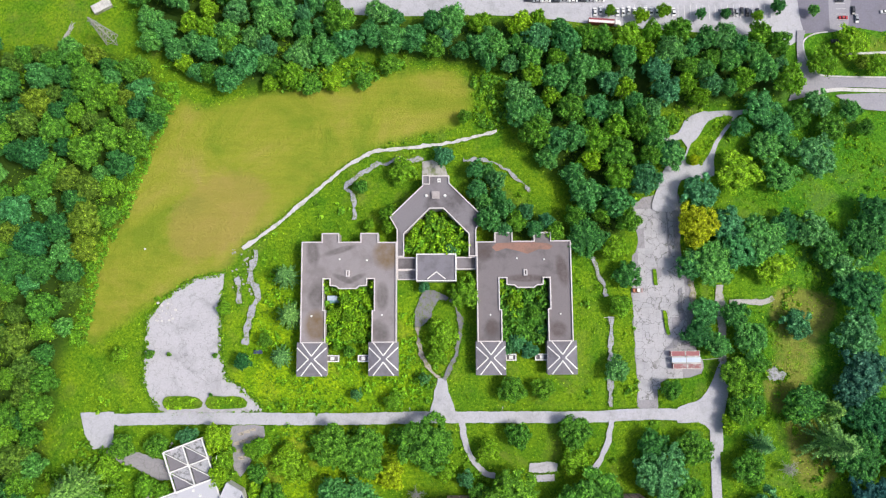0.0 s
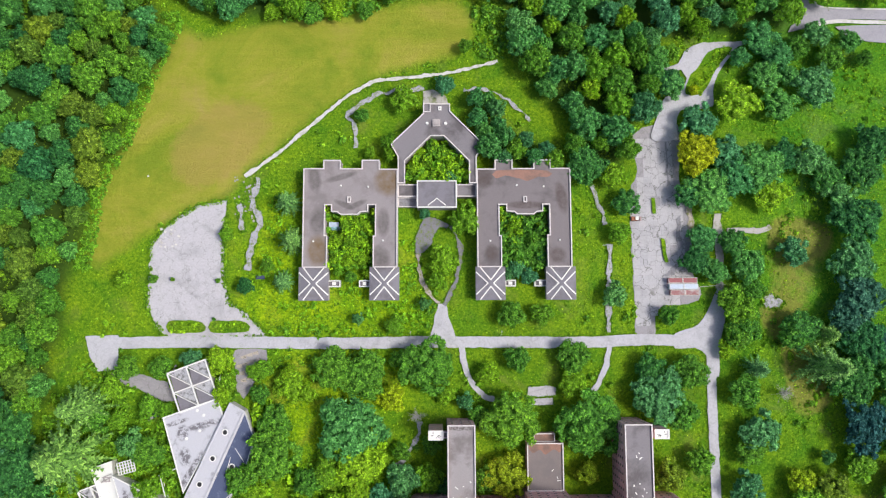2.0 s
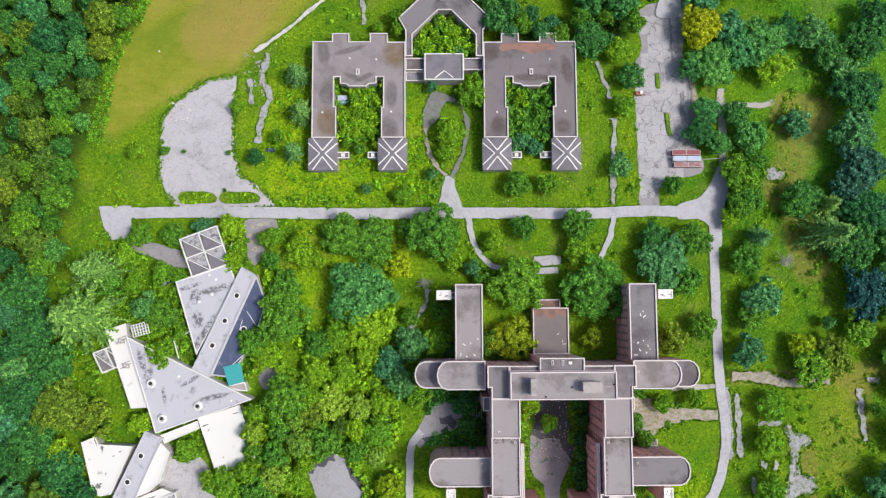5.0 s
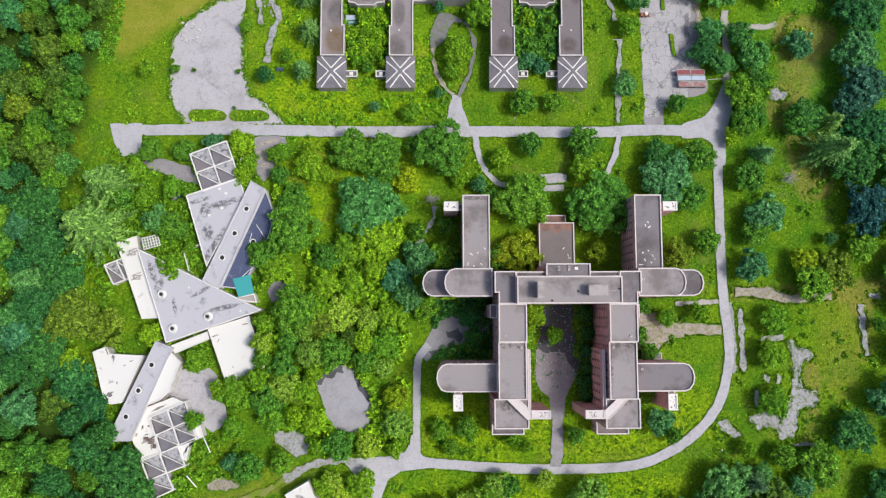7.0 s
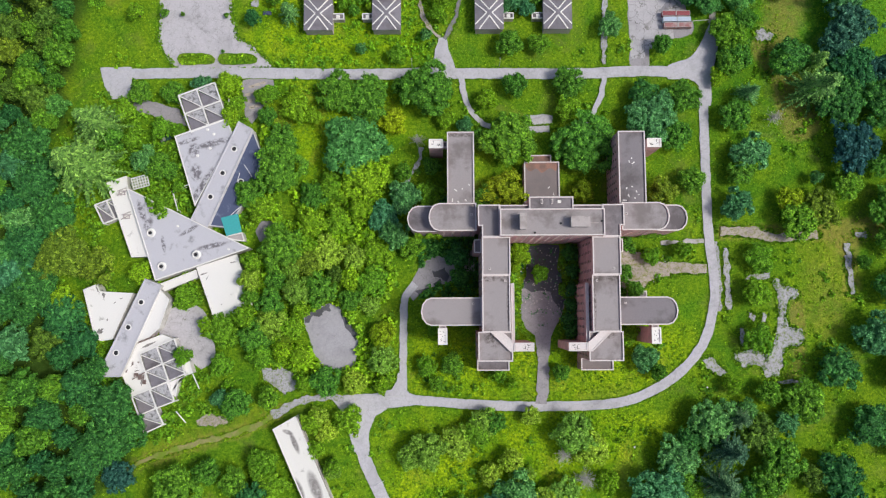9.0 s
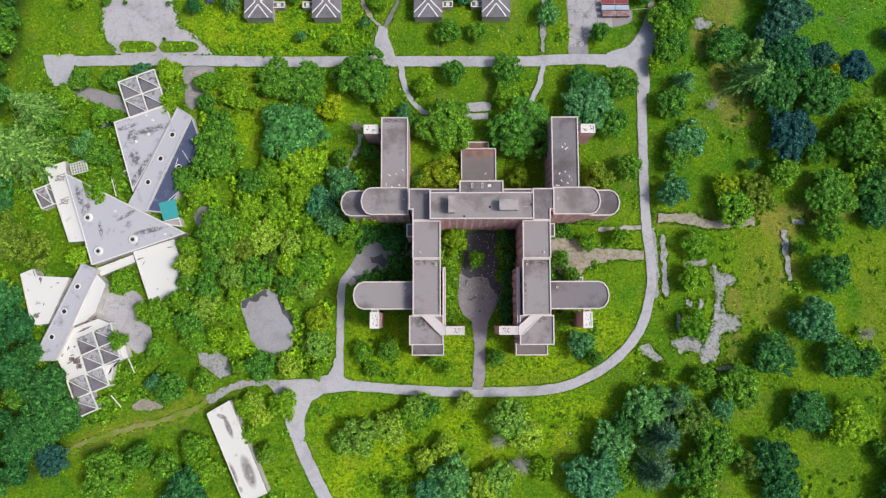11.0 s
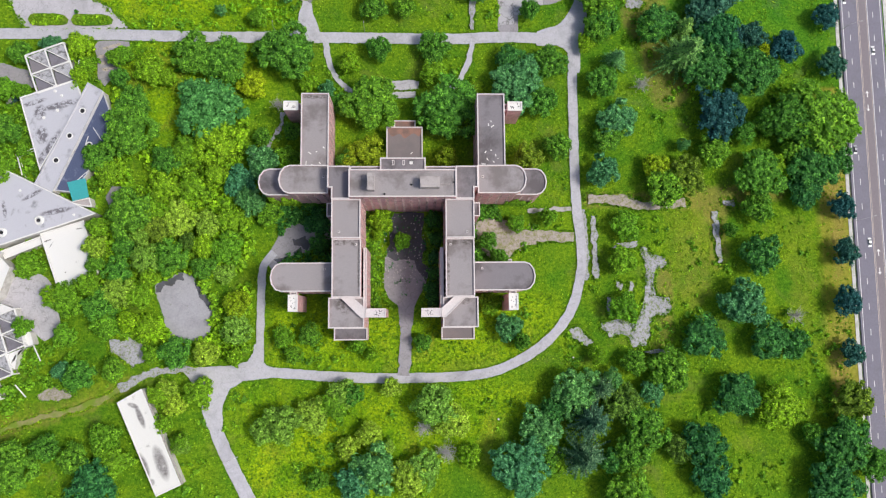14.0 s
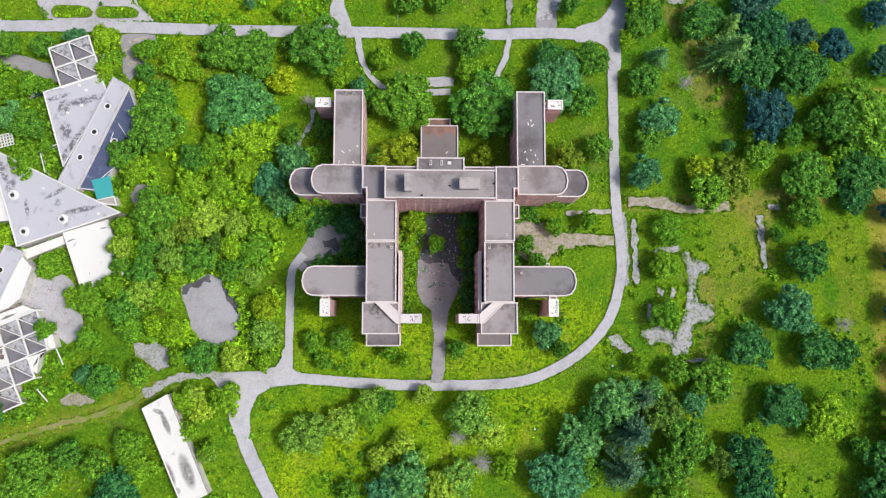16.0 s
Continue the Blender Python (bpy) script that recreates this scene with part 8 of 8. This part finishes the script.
def crumpled_sheet(name, at, w, d, h, material, label):
    """A thin sheet sagging over a low heap, with a hem of its own thickness."""
    v, f, n, m = [], [], 13, 9
    for dz in (0.0, -0.05):
        for j in range(m):
            for i in range(n):
                a, b = i / (n - 1) * 2 - 1, j / (m - 1) * 2 - 1
                x, y = a * w / 2 + 0.25 * noise.noise((i * 0.6, j * 0.6, 2.0)), b * d / 2 + 0.25 * noise.noise((i * 0.6, j * 0.6, 8.0))
                v.append((x, y, 0.06 + h * (1 - a * a) ** 0.5 * (1 - b * b) ** 0.5 + abs(0.35 * noise.noise((i * 0.9, j * 0.9, 5.0))) + dz))
    k = n * m
    for j in range(m - 1):
        for i in range(n - 1):
            q = (j * n + i, j * n + i + 1, (j + 1) * n + i + 1, (j + 1) * n + i)
            f += [q, tuple(k + c for c in reversed(q))]
    rim = [i for i in range(n)] + [j * n + n - 1 for j in range(1, m)] + [(m - 1) * n + i for i in range(n - 2, -1, -1)] + [j * n for j in range(m - 2, 0, -1)]
    f += [(a, k + a, k + b, b) for a, b in zip(rim, rim[1:] + rim[:1])]
    ob = tagged(mesh_object(name, v, f, material), label, "tarpaulin")
    ob.location = at
    return ob


crumpled_sheet("tarpaulin", (-50.1, 20.1, 0.0), 5.6, 3.4, 2.0, TARP_BLUE, "pale blue crumpled tarpaulin in the overgrown court")
rubble("court_litter", "pale litter scattered over the dark forecourt", (39, -158, 60, -124), 170, 3, PALE_WALL, 0.3)
rubble("yard_litter", "pale litter on the side yard", (97, -141, 112, -126), 40, 4, PALE_WALL, 0.3)
rubble("lot_rubble", "white rubble blocks at the lot edge", (-137, 10, -126, 22), 22, 5, PALE_WALL, 0.6)
rubble("weedy_rubble", "pale broken rubble in the weeds", (-100, 22, -90, 45), 40, 6, CONCRETE, 0.55)
rubble("star_rubble", "dark debris beside the white building", (-130, -62, -120, -45), 30, 7, STUCCO, 0.6)
# Bluish debris lump; its car outline of two boxes is made up.
tagged(mesh_object("wrecked_car", *join_data(box_data(-88.2, -5.6, 0.2, -84.0, -3.8, 0.9), box_data(-87.2, -5.4, 0.9, -85.2, -4.0, 1.45)), BLUE_ROOF), "dark blue-grey lump of debris in the weeds", "car")


def court_sheet():
    """A small pale blue sheet among the court's saplings; its four legs are added."""
    c = thing("canopy", (-50.4, 20.7, 0), "small pale blue sheet canopy among courtyard saplings", "canopy")
    mesh_object("sheet", [(-2.4, -1.2, 3.4), (2.4, -1.0, 3.6), (2.5, 1.1, 4.0), (-2.3, 1.2, 3.9), (-2.4, -1.2, 3.3), (2.4, -1.0, 3.5), (2.5, 1.1, 3.9), (-2.3, 1.2, 3.8)], [(0, 1, 2, 3), (7, 6, 5, 4), (0, 4, 5, 1), (1, 5, 6, 2), (2, 6, 7, 3), (3, 7, 4, 0)], SILVER, c)
    for x, y in ((-2.2, -1.0), (2.2, -0.9), (2.3, 0.9), (-2.1, 1.0)):
        mesh_object("leg", *tube_data(x, y, 0, 3.45, 0.06, 0.06, 6), STEEL, c)


court_sheet()


def lay_slabs(base, poly, w, h, gap, turn, material, seed):
    """Separate concrete slabs on a paved base, a little uneven, where the paving is whole."""
    rnd = random.Random(seed)
    z = max(v.co.z for v in base.data.vertices)
    P = np.array(poly)
    mid = P.mean(0)
    a = radians(turn)
    me = bpy.data.meshes.new("slab")
    v, f = box_data(-0.5, -0.5, -0.03, 0.5, 0.5, 0)
    b = [(x * 0.985, y * 0.985, 0.001) for x, y in ((-0.5, -0.5), (0.5, -0.5), (0.5, 0.5), (-0.5, 0.5))]
    me.from_pydata(v + b, [], f + [(8, 9, 10, 11)])
    me.materials.append(material)
    n = int(max(np.ptp(P[:, 0]) / w, np.ptp(P[:, 1]) / h)) + 2
    for i in range(-n, n + 1):
        for j in range(-n, n + 1):
            x, y = mid[0] + i * w * math.cos(a) - j * h * math.sin(a), mid[1] + i * w * math.sin(a) + j * h * math.cos(a)
            q = [(x + s * 0.5 * w * math.cos(a) - t * 0.5 * h * math.sin(a), y + s * 0.5 * w * math.sin(a) + t * 0.5 * h * math.cos(a)) for s, t in ((0.8, 0.8), (-0.8, 0.8), (-0.8, -0.8), (0.8, -0.8))]
            if inside(np.array([k[0] for k in q]), np.array([k[1] for k in q]), P).all() and rnd.random() > 0.01:
                ob = new("slab", me)
                ob.parent = base
                ob.matrix_basis = Matrix.LocRotScale((x, y, z + 0.005), Euler((0, 0, a + rnd.uniform(-0.006, 0.006))), (w - gap * rnd.uniform(0.6, 1.5), h - gap * rnd.uniform(0.6, 1.5), 1))


lay_slabs(EAST_BASE, LOT_EAST, 3.7, 4.9, 0.07, 1, SLAB_LOT, 61)
lay_slabs(TERRACE_BASE, YARD_PAVE, 3.0, 3.4, 0.3, 18, SLAB_TAN, 62)


def skip_bin():
    b = thing("skip_bin", (-135.5, -68.9, 0), "dark green steel skip standing among bushes", "skip")
    b.rotation_euler = (0, 0, radians(25))
    body = mesh_object("body", *join_data(ring_data(rect(-2.6, -1.3, 2.6, 1.3), rect(-2.45, -1.15, 2.45, 1.15), 0.2, 1.8), box_data(-2.5, -1.2, 0.1, 2.5, 1.2, 0.5)), SKIP_PAINT, b)
    for x in (-2.0, 0.0, 2.0):
        mesh_object("rib", *box_data(x - 0.08, -1.42, 0.2, x + 0.08, -1.3, 1.75), SKIP_PAINT, body)
    mesh_object("half_lid", *box_data(-2.6, -1.3, 1.8, 0.0, 1.3, 1.9), STEEL, b)


skip_bin()


def hand_rail(points, label):
    """A white pipe rail along a line, with posts."""
    r = thing("hand_rail", (*points[0], 0), label, "rail", "hand rails")
    p = [(x - points[0][0], y - points[0][1]) for x, y in points]
    for a, b in zip(p, p[1:]):
        mesh_object("pipe", *limb((*a, 1.05), (*b, 1.05), 0.14, 0.14, 6), WHITE, r)
    for a in p:
        mesh_object("post", *tube_data(*a, 0, 1.1, 0.12, 0.12, 6), WHITE, r)


hand_rail([(-152.0, -47.3), (-156.7, -54.0), (-159.5, -51.5)], "white pipe rail beside the worn forecourt")
hand_rail([(-104.9, -47.0), (-103.8, -52.0), (-103.2, -57.0)], "white pipe rail before the canopy")
hand_rail([(-127.2, -106.0), (-130.5, -96.5), (-122.5, -93.0)], "white pipe rail in the overgrown court")


# ---- the ground's rise towards the west ----
def rise(x, y):
    """Height of the land: level in the east and north, a gentle shelf round the white building."""
    a, b = np.clip((-5 - x) / 75, 0, 1), np.clip((-15 - y) / 70, 0, 1)
    return 5.0 * a * a * (3 - 2 * a) * b * b * (3 - 2 * b)


def onto_rise(p):
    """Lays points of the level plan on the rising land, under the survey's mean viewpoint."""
    h = rise(p[:, 0], p[:, 1])
    k = h / 345.0
    return np.stack([p[:, 0] + (12.0 - p[:, 0]) * k, p[:, 1] + (-135.0 - p[:, 1]) * k, p[:, 2] + h], 1)


def raise_land():
    tops = [o for o in scene.objects if o.parent is None and o.type in ("EMPTY", "MESH")]
    whole = {"white_pavilion_building": ((-125.0, -125.0, 0.0), 0.80), "long_white_shed": ((-64.0, -228.0, 0.0), 0.7)}
    for o in tops:
        if o.name in whole:
            c, low = whole[o.name]
            o.location = Vector(onto_rise(np.array([c]))[0]) - Vector(c)
            o.scale = (1, 1, low)
        elif o.type == "EMPTY":
            o.location = onto_rise(np.array([tuple(o.location)]))[0]
        else:
            co = np.empty(3 * len(o.data.vertices))
            o.data.vertices.foreach_get("co", co)
            o.data.vertices.foreach_set("co", onto_rise(co.reshape(-1, 3)).ravel())
            o.data.update()
            for ch in o.children:
                if ch.name.startswith("slab"):
                    ch.location = onto_rise(np.array([tuple(ch.location)]))[0]


raise_land()
